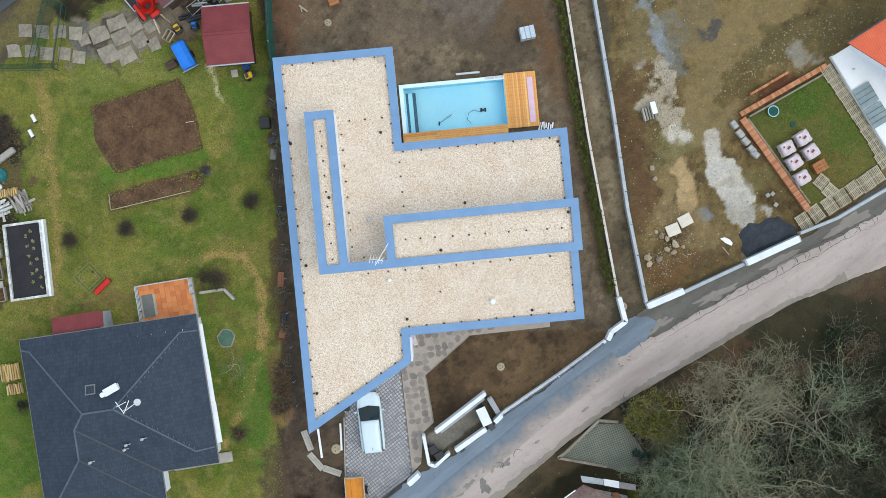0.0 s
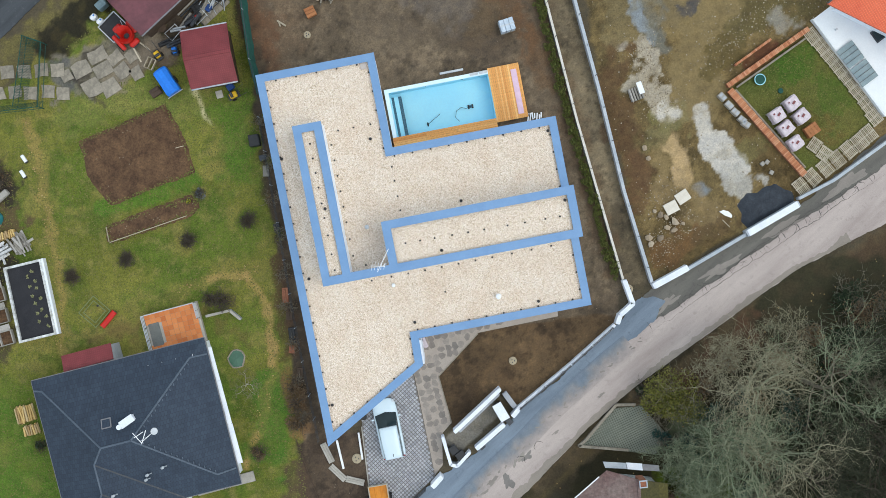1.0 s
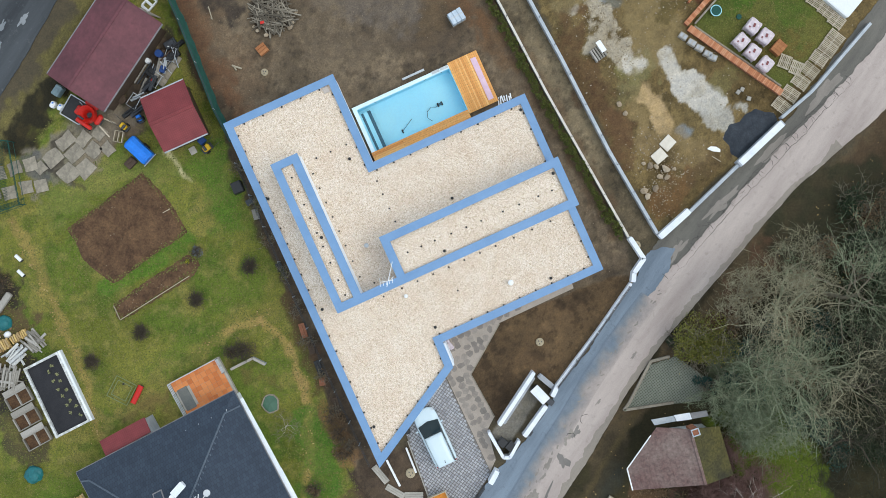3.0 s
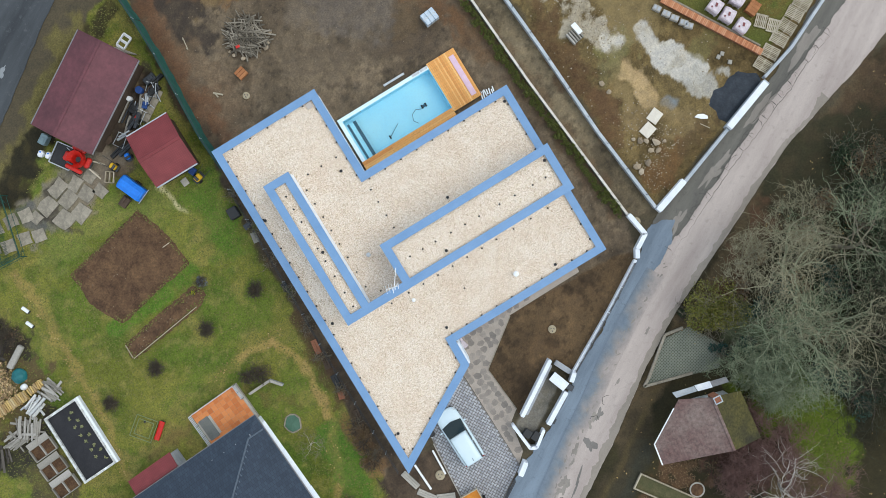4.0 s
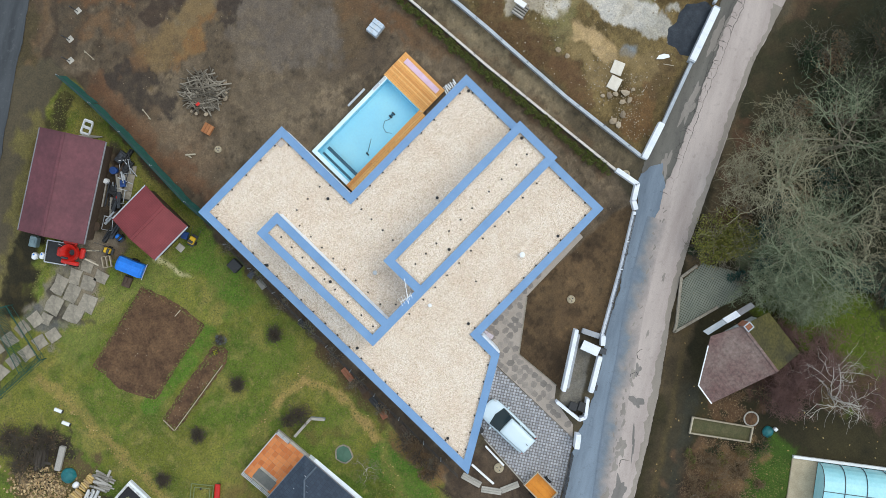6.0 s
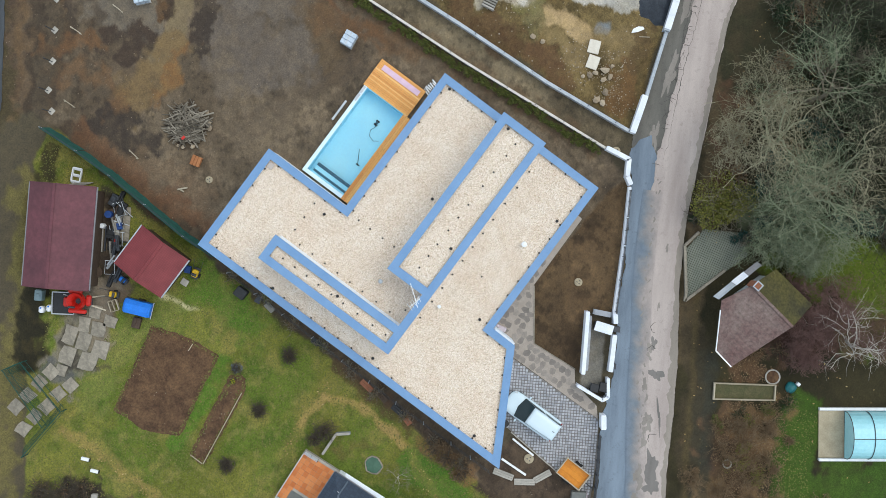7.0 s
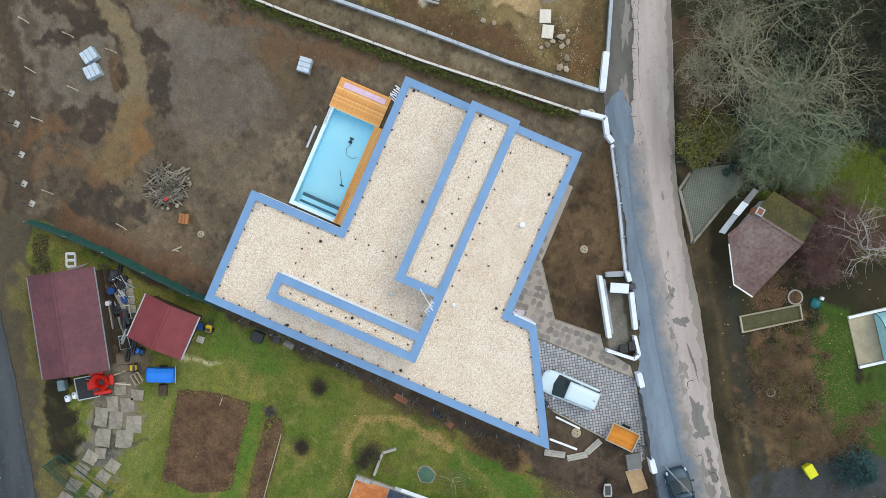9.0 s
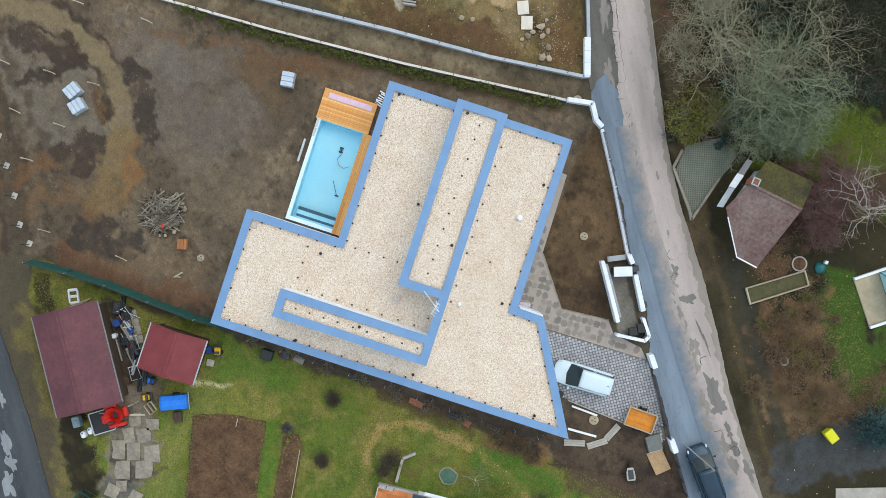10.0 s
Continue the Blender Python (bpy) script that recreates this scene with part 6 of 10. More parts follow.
    for x in (-4.2, -3.2, -2.2, -1.0):
        tube(bm, (x, -0.9 - (x + 4.2) * 0.05, 3.3), (x + 0.05, -0.9, 3.34), 0.02, sides=5)
    part("snow_hook", bm, "steel", e)
    # television aerial by the ridge
    a = thing("antenna", "white metal television aerial above the slate ridge", "antenna", (-21.45, -12.3, 4.9), 8.6)
    part("mast", tube(bmesh.new(), (0.3, 0.1, 0), (0.35, 0.1, 1.3), 0.03), "steel", a)
    for p, q in (((-0.1, 0.75, 1.25), (0.35, -0.1, 1.25)), ((0.8, 0.7, 1.2), (0.3, -0.15, 1.2)), ((0.35, 0.0, 1.0), (1.3, 0.5, 1.0)), ((-0.2, 0.35, 0.9), (0.5, 0.6, 0.9))):
        part("boom", tube(bmesh.new(), p, q, 0.028, sides=6), "white_plastic", a)
    part("dish", tube(bmesh.new(), (1.25, 0.45, 0.95), (1.3, 0.48, 1.08), 0.22, 0.24, 16), "steel", a)

    t = thing("terrace", "raised terrace paved with orange terracotta tiles", "terrace", (-17.1, -5.9, 0), 9.3, kind="structure")
    part("slab", prism(bmesh.new(), [(-4.35, -0.5), (-0.35, -0.5), (-0.35, 2.6), (-4.35, 2.6)], -0.2, 0.4), "concrete", t)
    me = None
    for i in range(10):
        for j in range(8):
            if me is None:
                bm = box(bmesh.new(), 0, 0, 0, 0.37, 0.37, 0.02, bevel=0.004)
                me = bpy.data.meshes.new("tile")
                bm.to_mesh(me)
                bm.free()
                me.materials.append(M["terracotta"])
            u, v = -4.15 + i * 0.38, -0.3 + j * 0.38
            if u < -3.25 and 0.1 < v < 1.9:
                continue
            o = new("tile", me)
            o.parent = t
            o.location = (u, v, 0.402)
    # grey panel standing in for rail shadows and netting over the tiles
    part("mat", boxes((-3.8, 1.0, 0.402, 0.8, 1.7, 0.03), bevel=0.01), "box_grey", t, "grey panel in place of rail netting and its shadow")
    for p, q in (((-4.3, 2.55), (-0.4, 2.55)), ((-4.3, -0.2), (-4.3, 2.55)), ((-0.4, 1.4), (-0.4, 2.55))):
        p, q = Vector((*p, 0)), Vector((*q, 0))
        for z in (0.75, 1.05, 1.35):
            part("rail", bar(bmesh.new(), p + Vector((0, 0, z)), q + Vector((0, 0, z)), 0.05, 0.05), "steel", t)
        k = max(2, int((q - p).length / 0.7))
        for i in range(k + 1):
            c = p.lerp(q, i / k)
            part("baluster", bar(bmesh.new(), c + Vector((0, 0, 0.4)), c + Vector((0.001, 0, 1.38)), 0.05, 0.05), "dark_metal", t)
    part("step_slab", prism(bmesh.new(), [(-4.0, -10.55), (0.35, -10.55), (0.35, -11.3), (-4.0, -11.3)], -0.1, 0.12), "concrete", t, "pale concrete apron")
    l = thing("lean_to", "low lean-to with a dull red sheet roof against the bungalow", "lean-to", (-25.4, -6.9, 0), 9.3)
    part("roof", plate(bmesh.new(), [(-1.9, -0.2, 2.45), (1.75, -0.2, 2.45), (1.75, 0.95, 2.15), (-1.9, 0.95, 2.15)], 0.08), "shed_red", l)
    part("wall", shell([(-1.8, -0.4), (1.65, -0.4), (1.65, 0.8), (-1.8, 0.8)], 0.12, -0.1, 2.1), "wall_side", l)
    wall_run("wall_retaining", [(-17.25, -4.55), (-15.5, -4.3), (-14.8, -5.0)], 0.16, 0.45, "low grey retaining wall beside the terrace", cap="concrete")


bungalow()


def gabled(name, label, category, at, turn, L, W, eave, ridge, material, label_roof, over=0.3, wall="dark_wood", off=0.0, gutter="gutter"):
    """A simple gabled building, its ridge along local x."""
    e = thing(name, label, category, at, turn)
    for s in (1, -1):
        pts = [(-L / 2, off, ridge), (L / 2, off, ridge), (L / 2, s * W / 2, eave), (-L / 2, s * W / 2, eave)]
        part("roof_slope", plate(bmesh.new(), pts if s < 0 else list(reversed(pts)), 0.07), material, e, label_roof)
        part("gutter", bar(bmesh.new(), (-L / 2, s * (W / 2 + 0.05), eave - 0.13), (L / 2, s * (W / 2 + 0.05), eave - 0.13), 0.09, 0.09), gutter, e)
        part("verge_board", bar(bmesh.new(), (s * L / 2, -W / 2, eave - 0.06), (s * L / 2, off, ridge - 0.06), 0.05, 0.09), material, e)
        part("verge_board", bar(bmesh.new(), (s * L / 2, off, ridge - 0.06), (s * L / 2, W / 2, eave - 0.06), 0.05, 0.09), material, e)
    part("ridge_cap", bar(bmesh.new(), (-L / 2, off, ridge - 0.02), (L / 2, off, ridge - 0.02), 0.22, 0.06, 0.02), material, e)
    l, w = L / 2 - over, W / 2 - over
    part("wall", shell([(-l, -w), (l, -w), (l, w), (-l, w)], 0.15, -0.15, eave), wall, e)
    bm = bmesh.new()
    rise = (ridge - eave) * (w / (W / 2)) - abs(off) * 0.15
    for s in (1, -1):
        faces_of(bm, [(s * l, -w, eave - 0.1), (s * l, w, eave - 0.1), (s * l, off, eave + rise), (s * (l - 0.1), -w, eave - 0.1), (s * (l - 0.1), w, eave - 0.1), (s * (l - 0.1), off, eave + rise)],
                 [(0, 1, 2), (3, 5, 4), (0, 3, 4, 1), (1, 4, 5, 2), (2, 5, 3, 0)])
    part("gable", bm, wall, e)
    return e


gabled("garden_shed", "small garden shed with a red tile-effect roof", "shed", (-14.8, 13.95, 0), 5.2, 3.35, 4.15, 2.1, 2.75, "shed_red", "red tile-effect roof slope", 0.2, gutter="wall_grey")
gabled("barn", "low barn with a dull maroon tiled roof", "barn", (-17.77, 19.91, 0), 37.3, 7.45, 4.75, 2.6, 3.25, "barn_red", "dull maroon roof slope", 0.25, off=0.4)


def white_house():
    e = thing("white_house", "white flat-roofed extension below an orange tiled roof", "house", (28.95, 12.72, 0), -58.4)
    L, W = 8.8, 8.0
    part("wall", shell([(0.05, 0.05), (L, 0.05), (L, W), (0.05, W)], 0.3, -0.2, 0.38), "white_render", e)
    part("flat_roof", prism(bmesh.new(), [(0, 0), (L + 0.1, 0), (L + 0.1, W), (0, W)], 0.383, 0.5), "white_roof", e, "pale flat roof membrane")
    part("fascia", boxes((L / 2, -0.04, 0.0, L + 0.1, 0.07, 0.48)), "white_roof", e, "white plinth panel")
    at = (pose(28.95, 12.72, 0, 0, 0, -58.4)).inverted()
    a, b, c, d = [tuple(at @ Vector(p)) for p in ((29.04, 13.28, 3.0), (37.2, 8.2, 3.0), (41.0, 13.0, 5.2), (35.8, 17.8, 4.9))]
    part("roof_slope", plate(bmesh.new(), [a, b, c, d], 0.16), "orange_tile", e, "orange clay tile roof slope")
    part("verge_board", bar(bmesh.new(), a, d, 0.1, 0.2), "dark_metal", e)
    up = [tuple((at @ Vector(p)).xy) for p in ((30.3, 13.2, 0), (36.8, 9.2, 0), (39.6, 12.9, 0), (35.4, 16.3, 0))]
    part("upper_wall", shell(up, 0.3, -0.2, 3.0), "white_render", e)
    s = part("skylight", boxes((3.75, 3.05, 0.504, 0.75, 0.6, 0.12), bevel=0.02), "car_glass", e, "dark square roof light")
    part("frame", boxes((3.75, 3.05, 0.502, 0.95, 0.8, 0.06)), "dark_metal", s)
    for u in (3.68, 5.35):
        pane = part("canopy_panel", plate(bmesh.new(), [(u - 0.78, -0.15, 0.6), (u + 0.78, -0.15, 0.6), (u + 0.78, 1.24, 0.66), (u - 0.78, 1.24, 0.66)], 0.04), "awning", e, "grey translucent canopy panel")
        for k in (-0.4, 0.0, 0.4):
            part("rib", bar(bmesh.new(), (u + k, -0.15, 0.605), (u + k, 1.24, 0.665), 0.03, 0.03), "dark_metal", pane)
    part("vent_pipe", tube(bmesh.new(), (1.6, 0.8, 0.5), (1.6, 0.8, 0.78), 0.06, sides=10), "steel", e)


white_house()


def cottage():
    e = thing("cottage", "old cottage with mossy clay tiled roof among the trees", "house", (0, 0, 0))
    ra, rb = (12.52, -18.7, 3.9), (12.3, -22.75, 3.9)
    na, nb, nc = (10.45, -18.0, 3.2), (7.62, -20.34, 2.24), (7.5, -21.95, 2.2)
    part("roof_slope", plate(bmesh.new(), [ra, na, nb, nc, rb], 0.12), "old_tile", e, "weathered red-brown tile slope")
    part("roof_slope", plate(bmesh.new(), [ra, rb, (14.6, -23.1, 2.7), (14.75, -19.5, 2.65)], 0.12), "moss_tile", e, "mossy green tile slope")
    part("ridge_cap", bar(bmesh.new(), Vector(ra), Vector(rb), 0.2, 0.08, 0.02), "old_tile", e)
    part("verge_board", bar(bmesh.new(), (9.9, -18.42, 3.0), nb, 0.07, 0.08), "white_plastic", e, "white verge board")
    part("gutter", bar(bmesh.new(), nb, nc, 0.09, 0.08), "white_plastic", e, "white gutter")
    part("porch_roof", plate(bmesh.new(), [(10.35, -17.55, 2.4), (10.45, -17.98, 2.5), (12.0, -18.2, 2.5), (11.95, -17.8, 2.4)], 0.06), "wall_grey", e, "pale sheet metal porch roof")
    part("porch_roof", plate(bmesh.new(), [(11.98, -17.76, 2.45), (12.03, -18.22, 2.55), (13.1, -18.42, 2.55), (13.1, -17.95, 2.45)], 0.06), "wall_top", e, "white sheet metal porch roof")
    part("porch_roof", plate(bmesh.new(), [(13.13, -18.0, 2.4), (13.13, -18.42, 2.5), (14.3, -18.6, 2.5), (14.3, -18.2, 2.4)], 0.06), "gutter", e, "grey sheet metal porch roof")
    # lower courses laid as overlapping tile rows on the weathered slope
    top, low = (Vector(ra), Vector(rb)), (Vector(nb), Vector(nc))
    for k in range(1, 13):
        f = k / 13
        p, q = top[0].lerp(low[0], f), top[1].lerp(low[1], f)
        part("tile_course", bar(bmesh.new(), p + Vector((0, 0, 0.0)), q + Vector((0, 0, 0.0)), 0.05, 0.025), "old_tile", e)
    part("wall", shell([(10.9, -18.95), (8.5, -20.75), (8.45, -21.6), (14.0, -22.6), (14.1, -19.6)], 0.3, -0.2, 2.0), "stained_white", e)
    c = part("chimney", boxes((12.75, -18.95, 2.6, 0.5, 0.5, 1.6), bevel=0.02), "brick_red", e, "old brick chimney")
    part("chimney_rim", boxes((12.75, -19.18, 4.2, 0.58, 0.08, 0.08), (12.75, -18.72, 4.2, 0.58, 0.08, 0.08), (12.5, -18.95, 4.2, 0.08, 0.38, 0.08), (13.0, -18.95, 4.2, 0.08, 0.38, 0.08), bevel=0.02), "wall_grey", c)


cottage()


def polytunnel():
    e = thing("greenhouse", "arched greenhouse of pale blue film on white base boards", "greenhouse", (9.75, -29.45, 0), -48.0)
    W = -3.75
    part("base_board", boxes((3.5, 0.0, -0.1, 7.0, 0.2, 0.4), bevel=0.01), "white_plastic", e, "white base board")
    part("base_board", boxes((3.5, W, -0.1, 7.0, 0.2, 0.4), bevel=0.01), "white_plastic", e, "white base board")
    part("sand_bed", boxes((0.95, W / 2, -0.1, 1.9, 3.5, 0.2), bevel=0.03), "sand", e, "pale sand bed")
    n = 14
    bm = bmesh.new()
    rows = []
    for u in (1.85, 2.6, 3.4, 4.2, 5.0, 5.8, 6.6, 7.2):
        row = []
        for i in range(n + 1):
            a = math.pi * i / n
            row.append(bm.verts.new((u, W / 2 + 1.72 * math.cos(a), 0.25 + 1.75 * math.sin(a) ** 0.8)))
        rows.append(row)
    for r, s in zip(rows, rows[1:]):
        for i in range(n):
            bm.faces.new((r[i], r[i + 1], s[i + 1], s[i]))
    end = [bm.verts.new(v.co + Vector((0.001, 0, 0))) for v in rows[0]]
    bm.faces.new(end)
    part("film", bm, "poly", e, "pale blue translucent film")
    for u in (1.85, 3.4, 5.0, 6.6):
        bm = bmesh.new()
        pts = [(u, W / 2 + 1.75 * math.cos(math.pi * i / n), 0.25 + 1.78 * math.sin(math.pi * i / n) ** 0.8) for i in range(n + 1)]
        for p, q in zip(pts, pts[1:]):
            tube(bm, p, q, 0.03, sides=5)
        part("hoop", bm, "dark_metal", e)
    part("ridge_pole", tube(bmesh.new(), (1.85, W / 2, 2.02), (7.2, W / 2, 2.02), 0.025, sides=5), "dark_metal", e)


polytunnel()

# ---- vehicles ----
def loft(bm, sections):
    """Skin a row of equal rings, closed at both ends."""
    rings = [[bm.verts.new(p) for p in s] for s in sections]
    n = len(rings[0])
    for r, s in zip(rings, rings[1:]):
        for i in range(n):
            bm.faces.new((r[i], r[(i + 1) % n], s[(i + 1) % n], s[i]))
    bm.faces.new(list(reversed(rings[0])))
    bm.faces.new(rings[-1])
    bmesh.ops.recalc_face_normals(bm, faces=bm.faces)
    return bm


def passenger_car(label, at, turn, L, W, H, paint, bonnet=1.05):
    """A car facing local +x."""
    e = thing("car", label, "car", at, turn)
    f, r = L / 2, -L / 2
    belt = H * 0.62

    def ring(x, w, top, low=0.22):
        h = w / 2
        return [(x, -h * 0.92, low), (x, -h, low + 0.12), (x, -h, top - 0.16), (x, -h * 0.93, top - 0.03), (x, -h * 0.5, top + 0.02), (x, 0, top + 0.035),
                (x, h * 0.5, top + 0.02), (x, h * 0.93, top - 0.03), (x, h, top - 0.16), (x, h, low + 0.12), (x, h * 0.92, low)]

    secs = [ring(r + 0.0, W * 0.80, belt - 0.12, 0.34), ring(r + 0.12, W * 0.93, belt - 0.02), ring(r + 0.5, W * 0.99, belt), ring(-0.3, W, belt), ring(f - bonnet, W, belt - 0.02),
            ring(f - bonnet * 0.6, W * 0.985, belt - 0.07), ring(f - 0.42, W * 0.95, belt - 0.13), ring(f - 0.2, W * 0.84, belt - 0.2, 0.26), ring(f - 0.07, W * 0.68, belt - 0.27, 0.3), ring(f, W * 0.46, belt - 0.34, 0.34)]
    body = part("body", loft(bmesh.new(), secs), paint, e)
    for p in body.data.polygons:
        p.use_smooth = True
    # cabin: glass house and painted roof
    ws0, ws1, rf1, rw0 = f - bonnet + 0.14, f - bonnet - 0.72, r + 0.14, r + 0.0
    wb, wt = W * 0.94, W * 0.78

    def cab(x, w, z):
        h = w / 2
        return (x, -h, z), (x, h, z)

    a0, a1 = cab(ws0, wb * 0.94, belt + 0.01)
    am, bm_ = (ws0 + 0.16, 0, belt + 0.02), (ws1 + 0.07, 0, H - 0.04)
    b0, b1 = cab(ws1, wt * 0.97, H - 0.06)
    c0, c1 = cab(rf1 + 0.1, wt * 0.93, H - 0.07)
    d0, d1 = cab(rw0 + 0.06, wb * 0.86, belt - 0.01)
    part("windscreen", plate(bmesh.new(), [a0, am, a1, b1, bm_, b0], 0.03), "car_glass", e, "dark tinted windscreen")
    part("rear_window", plate(bmesh.new(), [c0, c1, d1, d0], 0.03), "car_glass", e)
    for s0, s1, s2, s3, y in ((a0, b0, c0, d0, -1), (a1, b1, c1, d1, 1)):
        part("side_window", plate(bmesh.new(), [s0, s1, s2, s3], 0.03), "car_glass", e)
        mid = [tuple(Vector(s0).lerp(Vector(s3), t)) for t in (0.47, 0.51)] + [tuple(Vector(s1).lerp(Vector(s2), t)) for t in (0.46, 0.42)]
        part("door_pillar", plate(bmesh.new(), [(p[0], p[1] + 0.01 * y, p[2] + 0.012) for p in mid], 0.03), paint, e)
        part("roof_rail", bar(bmesh.new(), Vector(s1) + Vector((-0.25, -0.05 * y, 0.05)), Vector(s2) + Vector((0.2, -0.05 * y, 0.05)), 0.03, 0.03), paint, e)
        m = part("mirror", boxes((ws0 - 0.25, y * (W / 2 + 0.1), belt - 0.03, 0.12, 0.2, 0.13), bevel=0.03), paint, e)
        part("headlight", boxes((f - 0.3, y * W * 0.4, belt - 0.3, 0.36, 0.14, 0.13), bevel=0.04), "lamp_clear", e, "clear headlight")
        part("rear_light", boxes((r + 0.12, y * W * 0.42, belt - 0.26, 0.1, 0.12, 0.24), bevel=0.03), "lamp_red", e, "red rear light")
    nx = 8
    secs = []
    for i in range(nx + 1):
        t = i / nx
        x = ws1 + (rf1 - ws1) * t
        w = wt * (0.99 - 0.05 * t)
        z = H - 0.055 + 0.055 * math.sin(math.pi * (0.15 + 0.75 * t))
        h = w / 2
        secs.append([(x, -h, z - 0.07), (x, -h * 0.9, z - 0.015), (x, -h * 0.4, z + 0.01), (x, h * 0.4, z + 0.01), (x, h * 0.9, z - 0.015), (x, h, z - 0.07), (x, 0, z - 0.09)])
    roof = part("roof", loft(bmesh.new(), secs), paint, e)
    for p in roof.data.polygons:
        p.use_smooth = True
    part("bumper", boxes((f - 0.06, 0, 0.28, 0.14, W * 0.68, 0.2), bevel=0.05), "dark_metal", e)
    part("aerial", tube(bmesh.new(), (rf1 + 0.35, 0, H - 0.02), (rf1 + 0.2, 0, H + 0.12), 0.02, sides=5), "black", e)
    for sx in (f - 0.82, r + 0.78):
        for y in (-1, 1):
            w = part("wheel", tube(bmesh.new(), (sx, y * (W / 2 - 0.21), 0.32), (sx, y * (W / 2 - 0.005), 0.32), 0.32, sides=18), "rubber", e)
            part("rim", tube(bmesh.new(), (sx, y * (W / 2 - 0.05), 0.32), (sx, y * (W / 2 + 0.004), 0.32), 0.2, sides=12), "steel", w)


passenger_car("silver estate car parked on the paved drive", (-4.76, -14.02, 0.03), 96.5, 4.4, 1.76, 1.5, "car_silver", 1.2)
passenger_car("dark blue car parked on the lane shoulder", (-7.6, -25.05, 0.04), 44.0, 4.3, 1.74, 1.46, "car_dark", 1.0)


def tipper_trailer():
    e = thing("trailer", "small tipping trailer with orange bed and timber sides", "trailer", (-5.92, -19.1, 0.03), -86.0)
    L, W = 2.1, 1.36
    part("bed", boxes((0, 0, 0.55, L, W, 0.06)), "orange_paint", e, "orange painted bed")
    for y in (-W / 2, W / 2):
        part("side_board", boxes((0, y, 0.56, L + 0.08, 0.06, 0.34), bevel=0.01), "pale_wood", e)
    for x in (-L / 2, L / 2):
        part("end_board", boxes((x, 0, 0.56, 0.06, W - 0.07, 0.34), bevel=0.01), "pale_wood", e)
    for y in (-0.22, 0.22):
        part("rib", boxes((0, y, 0.61, L - 0.1, 0.1, 0.05), bevel=0.015), "orange_paint", e)
    part("axle", tube(bmesh.new(), (0, -W / 2 - 0.1, 0.3), (0, W / 2 + 0.1, 0.3), 0.04), "dark_metal", e)
    part("drawbar", bar(bmesh.new(), (L / 2, 0, 0.42), (L / 2 + 0.9, 0, 0.36), 0.08, 0.08), "dark_metal", e)
    for y in (-1, 1):
        w = part("wheel", tube(bmesh.new(), (0, y * (W / 2 + 0.05), 0.3), (0, y * (W / 2 + 0.22), 0.3), 0.3, sides=16), "rubber", e)
        part("rim", tube(bmesh.new(), (0, y * (W / 2 + 0.06), 0.3), (0, y * (W / 2 + 0.225), 0.3), 0.17, sides=12), "steel", w)


tipper_trailer()


# ---- around the drive ----
def single(name, bm, material, label, category, at=(0, 0, 0), turn=0.0, group="", kind=""):
    ob = part(name, bm, material)
    ob.matrix_world = pose(*at, 0, 0, turn)
    return tagged(ob, label, category, group, kind)


def lying(name, p, q, w, h, z, material, label, category, group=""):
    c = ((p[0] + q[0]) / 2, (p[1] + q[1]) / 2, z)
    L = math.hypot(q[0] - p[0], q[1] - p[1])
    a = math.degrees(math.atan2(q[1] - p[1], q[0] - p[0]))
    return single(name, boxes((0, 0, 0, L, w, h), bevel=min(w, h) * 0.15), material, label, category, c, a, group)


for p, q in (((-9.75, -14.75), (-9.2, -16.2)), ((-9.35, -16.45), (-8.35, -17.6)), ((-8.3, -17.5), (-7.0, -17.95))):
    e = thing("concrete_slab", "weathered pale ribbed slab lying on the soil", "slab", ((p[0] + q[0]) / 2, (p[1] + q[1]) / 2, 0.0), math.degrees(math.atan2(q[1] - p[1], q[0] - p[0])), "loose slabs")
    L = math.hypot(q[0] - p[0], q[1] - p[1])
    for k in (-1, 0, 1):
        part("strip", boxes((0, k * 0.16, 0, L, 0.15, 0.08), bevel=0.012), "concrete", e)
lying("drain_pipe", (-7.05, -14.2), (-6.95, -16.2), 0.14, 0.14, 0.0, "white_plastic", "white plastic gutter section on the soil", "pipe", "white gutters")
lying("drain_pipe", (-8.7, -14.6), (-8.4, -16.75), 0.16, 0.14, 0.0, "white_plastic", "white plastic gutter section on the soil", "pipe", "white gutters")


def shaft(name, at, r, label, material="sand"):
    e = thing(name, label, "manhole", at)
    bm = tube(bmesh.new(), (0, 0, -0.05), (0, 0, 0.12), r, r * 0.98, 20)
    part("ring", bm, material, e)
    part("lid", tube(bmesh.new(), (0, 0, 0.12), (0, 0, 0.16), r * 0.8, r * 0.78, 20), material, e)
    bm = bmesh.new()
    for k in range(3):
        a = 2.1 * k
        box(bm, math.cos(a) * r * 0.4, math.sin(a) * r * 0.4, 0.16, 0.06, 0.1, 0.03)
    part("lifting_lug", bm, "dark_metal", e)


shaft("shaft_cover", (-7.35, -16.1, 0), 0.36, "round concrete shaft with debris beside the drive")
shaft("shaft_cover", (4.77, -10.03, 0), 0.3, "round pale concrete cover in the bare soil")
shaft("shaft_cover", (13.75, -5.6, 0), 0.33, "round pale concrete cover at the lane mouth")


def skip_box():
    e = thing("storage_box", "grey plastic-wrapped box beside the gate", "box", (-7.1, -20.75, 0), -52)
    part("case", boxes((0, 0, 0, 1.1, 1.15, 0.55), bevel=0.04), "box_grey", e)
    part("wrap", boxes((0.0, -0.6, 0.02, 1.0, 0.12, 0.4), (0.6, 0.2, 0.02, 0.12, 0.7, 0.35), bevel=0.05), "foil_grey", e)


